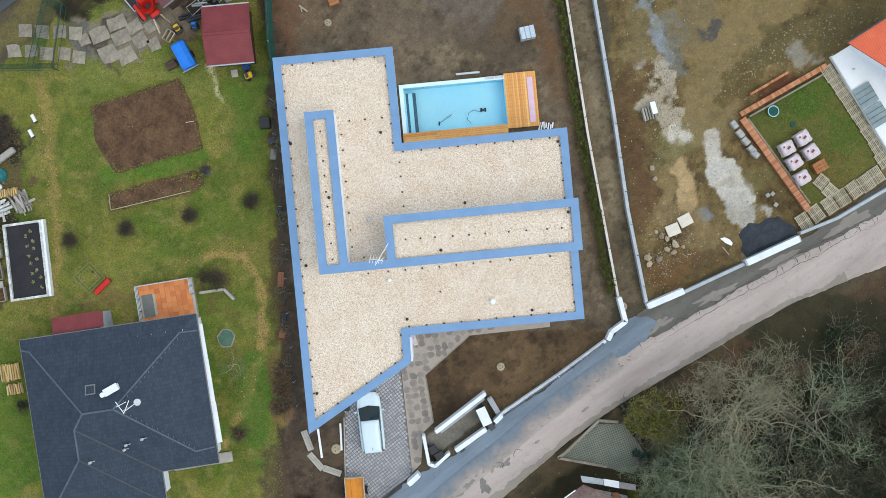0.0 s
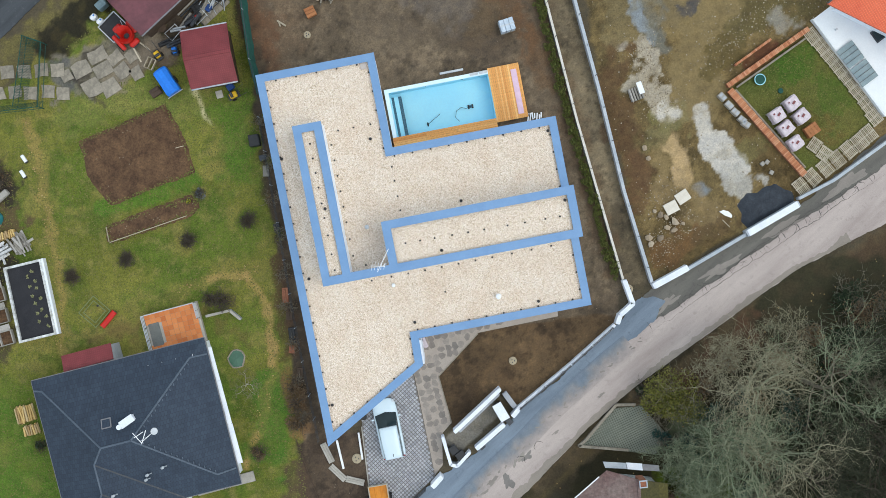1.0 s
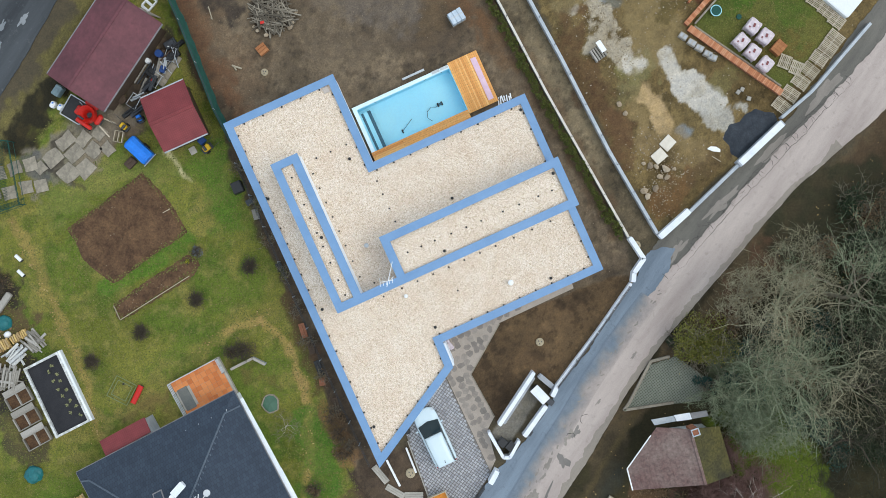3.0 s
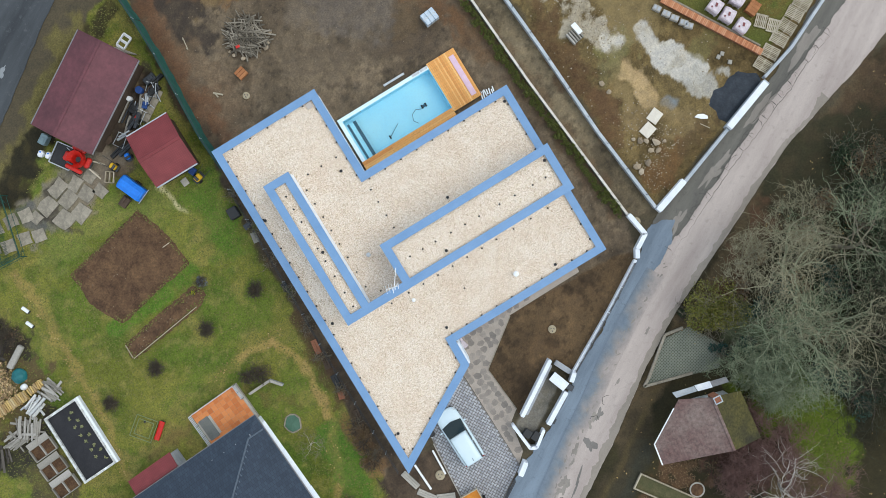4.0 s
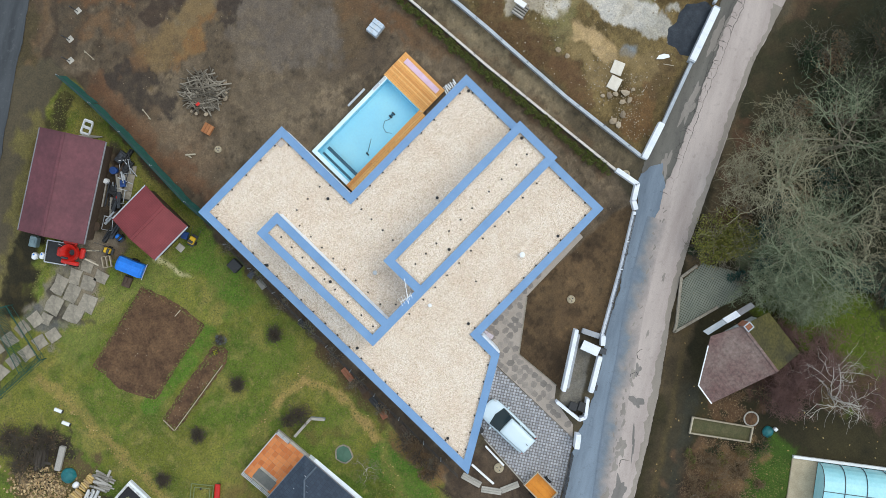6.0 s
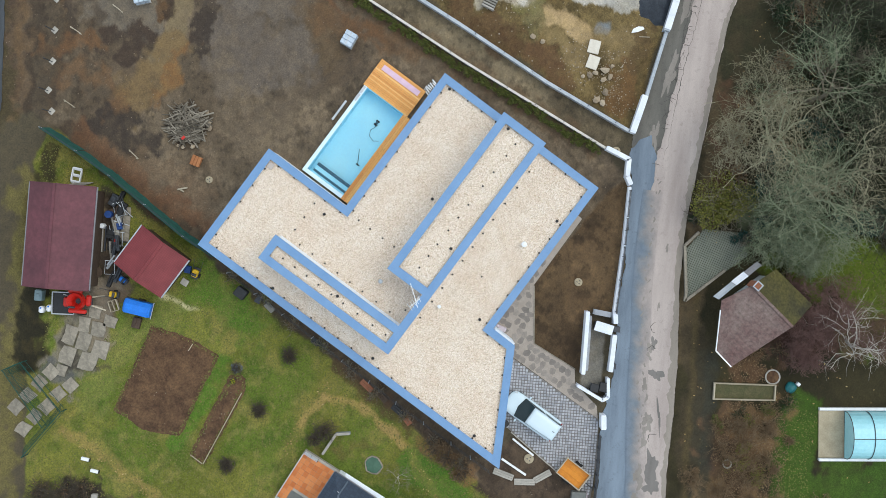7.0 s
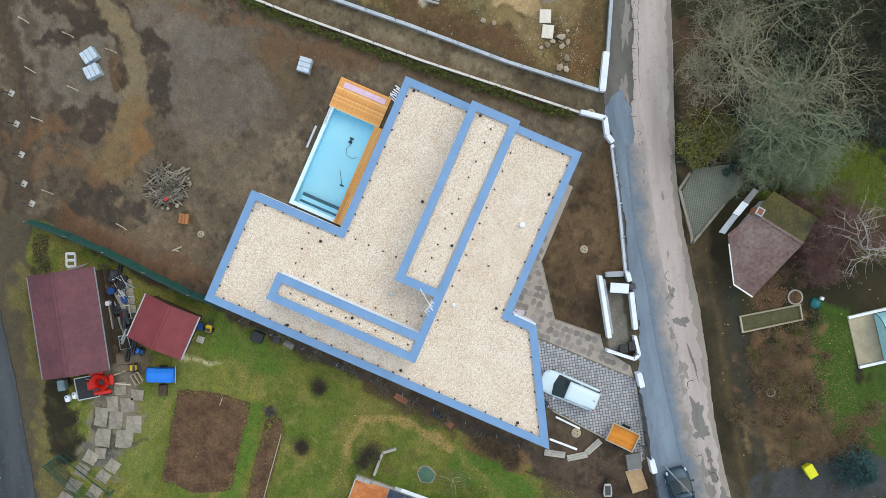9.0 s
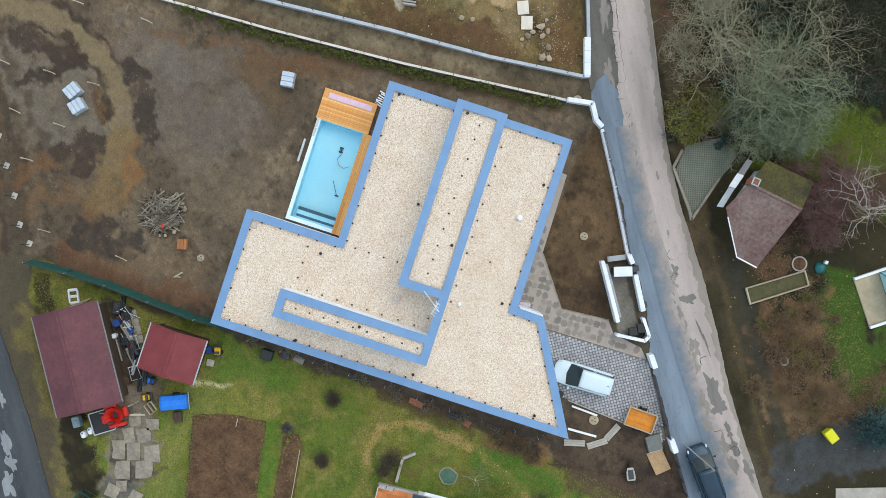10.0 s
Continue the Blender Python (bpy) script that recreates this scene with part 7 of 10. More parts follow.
skip_box()
single("chipboard_sheet", boxes((0, 0, 0, 1.75, 1.2, 0.06), bevel=0.01), "tan_board", "tan chipboard sheet lying on the soil", "board", (-8.25, -21.7, 0.02), 48)


def wheelbarrow(at, turn):
    e = thing("wheelbarrow", "small grey wheelbarrow standing on bare soil", "wheelbarrow", at, turn)
    secs = [[(x, -w, 0.55), (x, w, 0.55), (x, w * 0.6, z), (x, -w * 0.6, z)] for x, w, z in ((-0.45, 0.28, 0.4), (-0.2, 0.33, 0.28), (0.2, 0.3, 0.28), (0.5, 0.22, 0.45))]
    part("tray", loft(bmesh.new(), secs), "concrete", e)
    part("tray_bed", boxes((0, 0, 0.552, 0.7, 0.4, 0.01)), "dark_metal", e)
    for y in (-0.24, 0.24):
        part("handle", tube(bmesh.new(), (0.5, y * 0.3, 0.3), (-1.0, y, 0.55), 0.02, sides=6), "dark_metal", e)
        part("leg", tube(bmesh.new(), (-0.3, y, 0.0), (-0.3, y, 0.4), 0.02, sides=6), "dark_metal", e)
    part("wheel", tube(bmesh.new(), (0.62, -0.05, 0.19), (0.62, 0.05, 0.19), 0.19, sides=14), "rubber", e)


wheelbarrow((-9.9, -20.1, 0.0), 30)


def letter_box():
    e = thing("meter_cabinet", "white utility cabinet with pale lid behind the road wall", "cabinet", (3.5, -13.55, 0), -65)
    part("case", boxes((0, 0, 0, 1.25, 0.6, 0.95), bevel=0.02), "dark_metal", e)
    part("lid", boxes((0, 0.0, 0.953, 1.35, 0.72, 0.07), bevel=0.02), "wall_top", e, "pale stone lid")
    part("door", boxes((0, -0.31, 0.1, 0.9, 0.03, 0.75)), "steel", e)


letter_box()


def bin_(at, turn, s=1.0):
    e = thing("waste_bin", "dark grey wheeled waste bin inside the low wall", "bin", at, turn, "waste bins")
    secs = [[(-w, -w, z), (w, -w, z), (w, w, z), (-w, w, z)] for w, z in ((0.22 * s, 0.06), (0.27 * s, 0.85))]
    part("body", loft(bmesh.new(), secs), "dark_metal", e)
    part("lid", boxes((0, 0, 0.855, 0.6 * s, 0.6 * s, 0.07), bevel=0.025), "black", e)
    for y in (-0.2, 0.2):
        part("wheel", tube(bmesh.new(), (-0.27 * s, y, 0.1), (-0.27 * s, y + 0.05, 0.1), 0.1, sides=10), "rubber", e)


bin_((-0.2, -16.0, 0), 30)
bin_((0.3, -16.5, 0), 30, 1.15)
for x, y in ((1.85, -15.95), (4.05, -14.35)):
    single("gate_post", boxes((0, 0, 0, 0.42, 0.5, 0.75), bevel=0.02), "dark_metal", "dark grey clad post in the forecourt wall", "post", (x, y, 0), 37)
single("plant_tub", tube(bmesh.new(), (0, 0, 0), (0, 0, 0.5), 0.2, 0.26, 14), "black", "black tub beside the house corner", "tub", (-6.55, -13.0, 0))
single("door_bundle", boxes((0, 0, 0, 0.35, 0.6, 0.3), (0.1, 0.35, 0.0, 0.2, 0.3, 0.5), bevel=0.05), "foil_grey", "small wrapped bundle at the entrance", "bundle", (-1.55, -8.15, 0.03), 20)


def street_pole(x, y, h):
    e = thing("street_pole", "tall pale utility pole at the road edge", "pole", (x, y, 0))
    part("shaft", tube(bmesh.new(), (0, 0, -0.2), (0, 0, h), 0.06, 0.04, 10), "steel", e)
    part("head", boxes((0.12, -0.05, h, 0.35, 0.1, 0.06), bevel=0.02), "dark_metal", e)


street_pole(-6.35, -23.0, 8.4)


# ---- stacked materials in the yard ----
def block_pack(at, turn, label):
    e = thing("block_pack", label, "block pack", at, turn, "wrapped block packs")
    part("pallet", boxes((0, 0, 0, 1.1, 0.95, 0.12)), "grey_wood", e)
    for i in range(3):
        for j in range(2):
            part("block", boxes(((i - 1) * 0.36, (j - 0.5) * 0.46, 0.121, 0.34, 0.44, 0.68), bevel=0.03), "film_blue", e)
    part("band", boxes((0, 0, 0.802, 1.1, 0.08, 0.01)), "steel", e)


block_pack((6.65, 14.4, 0), 12, "pack of pale blocks wrapped in film on a pallet")
block_pack((-0.35, 28.5, 0), -28, "pack of pale blocks wrapped in film on a pallet")
block_pack((-1.25, 27.75, 0), -36, "pack of pale blocks wrapped in film on a pallet")


def branch_pile(at, radius, count, label, seed):
    rng = random.Random(seed)
    e = thing("branch_pile", label, "branch pile", at)
    for i in range(count):
        a = rng.uniform(0, 6.28)
        rr = radius * 0.72 * math.sqrt(rng.random())
        c = Vector((rr * math.cos(a), rr * math.sin(a), 0))
        z = 0.06 + 0.5 * (1 - (rr / radius) ** 1.3) * rng.random()
        t = rng.gauss(2.2, 0.7)
        d = Vector((math.cos(t), math.sin(t), rng.uniform(-0.06, 0.06))) * rng.uniform(0.45, 1.0)
        bend = Vector((rng.uniform(-0.1, 0.1), rng.uniform(-0.1, 0.1), 0.03))
        c.z = z
        bm = tube(bmesh.new(), c - d, c + bend, 0.06, 0.05, 5)
        tube(bm, c + bend, c + d, 0.05, 0.03, 5)
        part("branch", bm, "branch_wood", e)
    for i in range(9):
        a = rng.uniform(3.4, 6.6)
        bm = bmesh.new()
        bmesh.ops.create_icosphere(bm, subdivisions=1, radius=rng.uniform(0.12, 0.22), matrix=pose(radius * 0.95 * math.cos(a), radius * 0.95 * math.sin(a), 0.08) @ Matrix.Diagonal((1.2, 1, 0.7, 1)))
        part("stone", bm, "stone", e)
    part("red_scrap", boxes((-0.9, -0.55, 0.4, 0.3, 0.2, 0.06), bevel=0.02), "red_paint", e)


branch_pile((-5.95, 19.15, 0), 1.8, 170, "heap of cut grey branches and stones on mud", 3)


def pallet_mesh(e, L, W, n, material, z=0.0):
    for y in (-W / 2 + 0.06, 0, W / 2 - 0.06):
        part("bearer", boxes((0, y, z, L, 0.1, 0.09)), material, e)
    for i in range(n):
        x = -L / 2 + (i + 0.5) * L / n
        part("slat", boxes((x, 0, z + 0.092, L / n * 0.62, W, 0.022), bevel=0.004), material, e)


def pallet(at, turn, L=1.2, W=0.8, n=7, material="pale_wood", label="weathered wooden pallet lying flat", group="pallets"):
    e = thing("pallet", label, "pallet", at, turn, group)
    pallet_mesh(e, L, W, n, material)
    return e


e = thing("board_stack", "square stack of orange-brown boards on mud", "board stack", (-7.5, 16.8, 0), 20)
for k in range(5):
    for s in (-0.24, 0.0, 0.24):
        part("board", boxes((0.0, s, 0.08 * k, 0.74 - 0.03 * (k % 2), 0.22, 0.075), bevel=0.01), "orange_board", e)
shaft("shaft_cover", (-7.9, 15.2, 0), 0.26, "round pale concrete cover in the muddy yard")
PEGS = [(-0.38, 34.04), (0.26, 30.7), (0.75, 27.39), (-3.36, 31.87), (-3.03, 28.49), (-6.28, 29.72), (6.52, 25.61), (5.76, 30.79), (-10.6, 26.5), (-10.2, 20.5)]
for i, (x, y) in enumerate(PEGS):
    e = thing("marker_board", "pale profile board on two short stakes", "marker board", (x, y, 0), 88 + (i % 3) * 5, "profile boards")
    part("rail", boxes((0, 0, 0.3, 0.95, 0.06, 0.1), bevel=0.01), "pale_wood", e)
    for s in (-0.38, 0.38):
        part("stake", boxes((s, 0.05, -0.1, 0.05, 0.05, 0.5)), "pale_wood", e)
for i, (x, y) in enumerate(((-11.0, 28.4), (-9.2, 29.6), (-7.4, 31.0), (-5.6, 32.4), (-12.0, 27.2))):
    e = thing("fence_post", "dark steel fence post set in a concrete pad", "post", (x, y, 0), 0, "new fence posts")
    part("post", tube(bmesh.new(), (0, 0, 0), (0, 0, 1.7), 0.035, sides=8), "dark_metal", e)
    part("pad", boxes((0.05, 0, -0.02, 0.45, 0.4, 0.05), bevel=0.03), "concrete", e)
lying("timber_offcut", (-9.4, 16.0), (-10.0, 16.45), 0.12, 0.12, 0.0, "pale_wood", "short pale timber offcut on mud", "timber")
lying("timber_offcut", (-9.9, 16.4), (-9.8, 16.0), 0.1, 0.1, 0.0, "pale_wood", "short pale timber offcut on mud", "timber")


def green_fence():
    pts = [(-13.2, 26.5), (-12.75, 23.5), (-12.45, 20.5), (-12.3, 17.2), (-12.15, 13.6), (-11.75, 11.0)]
    e = thing("fence", "fence hung with dark green shade netting on thin posts", "fence", (0, 0, 0))
    for (ax, ay), (bx, by) in zip(pts, pts[1:]):
        d = Vector((bx - ax, by - ay, 0))
        k = 6
        bm = bmesh.new()
        rng = random.Random(int(ax * 10))
        prev = None
        for i in range(k + 1):
            c = Vector((ax, ay, 0)) + d * (i / k)
            w = rng.uniform(-0.05, 0.05)
            row = [bm.verts.new((c.x + w + 0.3, c.y, 0.02)), bm.verts.new((c.x + w * 0.5 + 0.16, c.y, 0.9)), bm.verts.new((c.x + 0.04, c.y, 1.65)), bm.verts.new((c.x + 0.01, c.y, 1.65)), bm.verts.new((c.x + w * 0.5 + 0.13, c.y, 0.9)), bm.verts.new((c.x + w + 0.27, c.y, 0.02))]
            if prev:
                for q in range(5):
                    bm.faces.new((prev[q], row[q], row[q + 1], prev[q + 1]))
            prev = row
        bmesh.ops.recalc_face_normals(bm, faces=bm.faces)
        part("netting", bm, "green_mesh", e)
        part("top_wire", tube(bmesh.new(), (ax + 0.11, ay, 1.66), (bx + 0.11, by, 1.66), 0.025, sides=5), "dark_metal", e)
        part("post", tube(bmesh.new(), (ax + 0.05, ay, 0), (ax + 0.1, ay, 1.75), 0.03, sides=6), "steel", e)


green_fence()


# ---- the neighbour's yard ----
def tarp_trailer():
    e = thing("covered_trailer", "small trailer under a bright blue tarpaulin", "trailer", (-18.3, 12.7, 0), -62)
    secs = [[(x, -0.55 + c, 0.45), (x, 0.55 - c, 0.45), (x, 0.52 - c, 0.95 + h), (x, 0.2, 1.12 + h), (x, -0.2, 1.12 + h), (x, -0.52 + c, 0.95 + h)] for x, c, h in ((-1.0, 0.05, -0.12), (-0.85, 0, 0), (0, 0.02, 0.05), (0.85, 0, 0), (1.0, 0.05, -0.12))]
    part("tarpaulin", loft(bmesh.new(), secs), "blue", e, "bright blue tarpaulin")
    part("chassis", boxes((0, 0, 0.3, 2.1, 1.1, 0.14)), "dark_metal", e)
    part("frame_rail", bar(bmesh.new(), (1.05, -0.62, 0.5), (1.05, 0.62, 0.5), 0.05, 0.05), "steel", e)
    for y in (-0.62, 0.5):
        part("wheel", tube(bmesh.new(), (0.1, y, 0.28), (0.1, y + 0.14, 0.28), 0.28, sides=14), "rubber", e)


tarp_trailer()
single("wood_crate", boxes((0, 0, 0, 0.8, 0.6, 0.35), (0.1, 0.1, 0.35, 0.5, 0.2, 0.1), bevel=0.02), "dark_wood", "small brown wooden crate beside the covered trailer", "crate", (-19.3, 12.1, 0), 28)


def red_tractor():
    e = thing("farm_machine", "old red farm machine with a round open hopper", "machine", (-20.85, 16.25, 0), 127)
    bm = bmesh.new()
    n = 20
    for r0, r1, z0, z1 in ((0.34, 0.62, 1.15, 1.5), (0.62, 0.66, 1.5, 1.0), (0.34, 0.2, 1.15, 0.7)):
        a = [bm.verts.new((r0 * math.cos(6.2832 * k / n), r0 * math.sin(6.2832 * k / n), z0)) for k in range(n)]
        b = [bm.verts.new((r1 * math.cos(6.2832 * k / n), r1 * math.sin(6.2832 * k / n), z1)) for k in range(n)]
        for k in range(n):
            bm.faces.new((a[k], a[(k + 1) % n], b[(k + 1) % n], b[k]))
    part("hopper", bm, "red_paint", e, "red conical hopper")
    part("hopper_floor", tube(bmesh.new(), (0, 0, 0.62), (0, 0, 0.7), 0.2, 0.2, 14), "dark_metal", e)
    part("chassis", boxes((0, 0, 0.42, 2.0, 0.5, 0.25), bevel=0.04), "dark_metal", e)
    part("side_panel", boxes((-0.1, 0.72, 0.75, 1.3, 0.3, 0.4), bevel=0.08), "red_paint", e)
    part("side_panel", boxes((0.15, -0.72, 0.75, 1.0, 0.34, 0.45), bevel=0.1), "red_paint", e)
    part("gear_case", boxes((0.75, 0.1, 0.6, 0.45, 0.7, 0.5), bevel=0.1), "red_paint", e)
    part("gear_case", boxes((-0.78, -0.1, 0.6, 0.36, 0.8, 0.42), bevel=0.1), "red_paint", e)
    part("belt_guard", boxes((0.2, 0.42, 1.3, 0.5, 0.14, 0.25), bevel=0.04), "dark_metal", e)
    for y in (-0.95, 0.9):
        w = part("wheel", tube(bmesh.new(), (-0.2, y - 0.09, 0.36), (-0.2, y + 0.09, 0.36), 0.36, sides=16), "rubber", e)
        part("hub", tube(bmesh.new(), (-0.2, y - 0.1, 0.36), (-0.2, y + 0.1, 0.36), 0.14, sides=10), "red_paint", w)
    part("drawbar", bar(bmesh.new(), (-0.9, 0.25, 0.45), (-1.9, 0.55, 0.12), 0.1, 0.1), "pale_wood", e)
    part("drawbar", bar(bmesh.new(), (-0.9, -0.35, 0.45), (-1.7, -0.5, 0.12), 0.1, 0.1), "pale_wood", e)
    part("lever", tube(bmesh.new(), (0.4, -0.3, 1.2), (0.75, -0.5, 1.75), 0.025, sides=6), "steel", e)
    f = thing("flat_cart", "dark flat cart with pale steel frame beside the tractor", "cart", (-21.75, 17.0, 0), 40)
    part("deck", boxes((0, 0, 0.45, 1.5, 1.5, 0.08)), "black", f)
    for p, q in (((-0.8, -0.8), (0.8, -0.8)), ((0.8, -0.8), (0.8, 0.8)), ((0.8, 0.8), (-0.8, 0.8)), ((-0.8, 0.8), (-0.8, -0.8))):
        part("rail", bar(bmesh.new(), (*p, 0.55), (*q, 0.55), 0.07, 0.07), "steel", f)
    for x in (-0.5, 0.5):
        for y in (-0.7, 0.7):
            part("wheel", tube(bmesh.new(), (x, y - 0.06, 0.22), (x, y + 0.06, 0.22), 0.22, sides=12), "rubber", f)


red_tractor()


def canister(at, turn):
    e = thing("canister", "white plastic canister standing by the cart", "canister", at, turn, "white canisters")
    part("body", boxes((0, 0, 0, 0.5, 0.36, 0.62), bevel=0.1), "white_plastic", e)
    part("cap", tube(bmesh.new(), (0.12, 0, 0.62), (0.12, 0, 0.68), 0.06), "blue", e)


canister((-23.2, 17.9, 0), 40)
canister((-22.75, 17.55, 0), 35)
single("water_tank", boxes((0, 0, 0, 0.8, 0.55, 0.8), (0, 0, 0.8, 0.3, 0.3, 0.05), bevel=0.06), "awning", "blue-grey plastic water tank under the barn eave", "tank", (-22.5, 18.7, 0), 37)


def machine(at, turn, material, label, s=1.0):
    e = thing("garden_machine", label, "machine", at, turn)
    part("engine", boxes((0, 0, 0.25, 0.5 * s, 0.4 * s, 0.35 * s), bevel=0.06), material, e)
    part("frame", boxes((0, 0, 0.1, 0.8 * s, 0.45 * s, 0.14), bevel=0.02), "dark_metal", e)
    part("tank", tube(bmesh.new(), (-0.1, -0.18, 0.66 * s), (-0.1, 0.18, 0.66 * s), 0.1 * s, sides=10), "dark_metal", e)
    for y in (-0.25, 0.25):
        part("handle", tube(bmesh.new(), (0.3, y * s, 0.4), (0.95 * s, y * s * 1.2, 0.9), 0.018, sides=5), "dark_metal", e)
        part("wheel", tube(bmesh.new(), (-0.1, y * s, 0.15), (-0.1, y * s * 1.3, 0.15), 0.15, sides=10), "rubber", e)


machine((-18.86, 14.75, 0), 120, "yellow", "yellow garden machine on the worn yard")
machine((-13.65, 11.3, 0), 20, "yellow", "yellow machine beside the red shed", 1.1)
machine((-17.6, 14.95, 0), 95, "blue", "blue and grey machine by the shed wall", 0.9)
machine((-15.8, 17.15, 0), 30, "red_paint", "red and white machine beside the barn", 0.8)
single("pale_slab", boxes((0, 0, 0, 0.5, 0.55, 0.1), bevel=0.02), "concrete", "grey paving slab leaning beside the shed", "slab", (-14.73, 11.5, 0), 10)
single("blue_case", boxes((0, 0, 0, 0.55, 0.5, 0.3), bevel=0.05), "blue_dark", "dark blue plastic case beside the shed", "case", (-13.85, 11.95, 0), 30)


def crate_open(at, turn):
    e = thing("wood_crate", "open wooden crate on the worn yard", "crate", at, turn)
    for p, q in (((-0.4, -0.3), (0.4, -0.3)), ((0.4, -0.3), (0.4, 0.3)), ((0.4, 0.3), (-0.4, 0.3)), ((-0.4, 0.3), (-0.4, -0.3)), ((-0.4, 0.0), (0.4, 0.0))):
        part("board", bar(bmesh.new(), (*p, 0), (*q, 0), 0.06, 0.3), "pale_wood", e)


crate_open((-19.5, 14.2, 0), 60)


def barn_clutter():
    """Scrap leaning along the barn's long side."""
    rng = random.Random(21)
    m = pose(-17.65, 19.75, 0, 0, 0, 37.3)
    kinds = ("black", "dark_metal", "grey_wood", "steel", "dark_wood", "dark_metal", "black")
    for i in range(15):
        c = m @ Vector((-2.9 + i * 0.43, -2.85 - rng.uniform(0.0, 0.75), 0))
        L = rng.uniform(0.6, 1.5)
        k = kinds[i % len(kinds)]
        if i % 5 == 2:
            e = thing("steel_stand", "rusty steel frame leaning by the barn", "frame", tuple(c), 37 + rng.uniform(-20, 20))
            for p, q in (((-0.5, -0.35), (0.5, -0.35)), ((0.5, -0.35), (0.5, 0.35)), ((0.5, 0.35), (-0.5, 0.35)), ((-0.5, 0.35), (-0.5, -0.35))):
                part("bar", bar(bmesh.new(), (*p, 0.3), (*q, 0.5), 0.04, 0.04), "steel", e)
                part("leg", bar(bmesh.new(), (*p, 0), (p[0], p[1] + 0.001, 0.32), 0.04, 0.04), "steel", e)
        else:
            single("scrap_timber", boxes((0, 0, 0, L, rng.uniform(0.12, 0.4), rng.uniform(0.1, 0.5)), (0.1, 0.05, 0.0, L * 0.7, 0.1, 0.55), bevel=0.02), k, "dark scrap and timber along the barn wall", "scrap", tuple(c), 37 + rng.uniform(-35, 35), "scrap by the barn")
    for i in range(6):
        c = Vector((-15.75, 18.75, 0)).lerp(Vector((-17.2, 17.65, 0)), 0.5) + Vector((0.5 - 0.19 * i, -0.55 + 0.24 * i, 0)) * 0.75
        single("steel_beam", boxes((0, 0, 0, 1.7 + 0.15 * (i % 3), 0.1, 0.14 + 0.05 * (i % 2)), bevel=0.01), ("black", "dark_metal", "grey_wood")[i % 3], "long dark beam stacked by the barn", "beam", tuple(c), 37 + rng.uniform(-8, 8), "beams by the barn")
    single("fuel_can", boxes((0, 0, 0, 0.32, 0.2, 0.4), (0.05, 0, 0.4, 0.18, 0.06, 0.06), bevel=0.04), "red_paint", "red plastic fuel can beside the barn", "can", (-15.95, 17.3, 0), 20)
    single("plastic_drum", tube(bmesh.new(), (0, 0, 0), (0, 0, 0.5), 0.2, 0.18, 14), "white_plastic", "small white plastic drum beside the barn", "drum", (-15.65, 18.7, 0))
    single("old_tub", tube(bmesh.new(), (0, 0, 0), (0, 0, 0.35), 0.3, 0.36, 14), "dark_wood", "brown rusty tub on the worn yard", "tub", (-18.4, 16.7, 0))
    single("blue_barrel", tube(bmesh.new(), (0, 0, 0), (0, 0, 0.8), 0.27, 0.27, 16), "blue_dark", "blue plastic barrel beside the barn", "barrel", (-14.65, 18.85, 0))
    for i in range(4):
        c = Vector((-13.5, 18.4, 0)).lerp(Vector((-15.5, 16.85, 0)), (i + 0.5) / 4)
        single("paving_slab", boxes((0, 0, 0, 0.62, 0.75, 0.08), bevel=0.02), "concrete_warm", "square concrete slab laid in the yard", "slab", (c.x, c.y, 0.0), 37 + rng.uniform(-4, 4), "yard slabs")
    lane = [("dark_metal", 0.9, 0.55, 0.5), ("black", 1.1, 0.5, 0.35), ("dark_wood", 1.3, 0.3, 0.3), ("blue_dark", 0.5, 0.4, 0.45), ("black", 0.7, 0.7, 0.4), ("dark_metal", 1.2, 0.25, 0.55), ("grey_wood", 1.4, 0.2, 0.2), ("dark_wood", 0.8, 0.6, 0.3)]
    for i, (k, L, W, H) in enumerate(lane):
        c = m @ Vector((2.9 - i * 0.62, -2.75 - 0.55 * (i % 2), 0))
        single("scrap_bin", boxes((0, 0, 0, L, W, H), (0.1, 0.02, H, L * 0.5, W * 0.6, 0.1), bevel=0.03), k, "dark bin of scrap beside the barn", "scrap bin", tuple(c), 37 + rng.uniform(-30, 30), "scrap by the barn")
    for i in range(9):
        c = m @ Vector((2.6 - 0.33 * i, -2.7 - rng.uniform(0, 0.9), 0.3))
        a = radians(37 + rng.uniform(-40, 110))
        d = Vector((math.cos(a), math.sin(a), 0)) * rng.uniform(0.3, 0.8)
        single("scrap_tube", bar(bmesh.new(), -d + Vector((0, 0, -0.28)), d + Vector((0, 0, 0.25)), 0.05, 0.05), ("dark_metal", "steel", "dark_metal")[i % 3], "thin metal tube leaning in the scrap", "tube", tuple(c), 0, "tubes in the scrap")
    e = thing("window_frame", "old white window frames stacked by the barn", "window frame", (-14.25, 22.6, 0), 30)
    for k in range(3):
        z = 0.05 + k * 0.08
        for p, q in (((-0.48, -0.32), (0.48, -0.32)), ((0.48, -0.32), (0.48, 0.32)), ((0.48, 0.32), (-0.48, 0.32)), ((-0.48, 0.32), (-0.48, -0.32)), ((0, -0.32), (0, 0.32))):
            part("bar", bar(bmesh.new(), (p[0] + k * 0.06, p[1], z), (q[0] + k * 0.06, q[1], z), 0.09, 0.07), "white_plastic", e)
    for k in range(6):
        lying("batten", (-15.5 + k * 0.15, 22.9 - k * 0.1), (-14.5 + k * 0.14, 21.9 - k * 0.1), 0.08, 0.08 + 0.02 * k, 0.0, "grey_wood", "grey batten lying behind the barn", "batten", "battens")


barn_clutter()

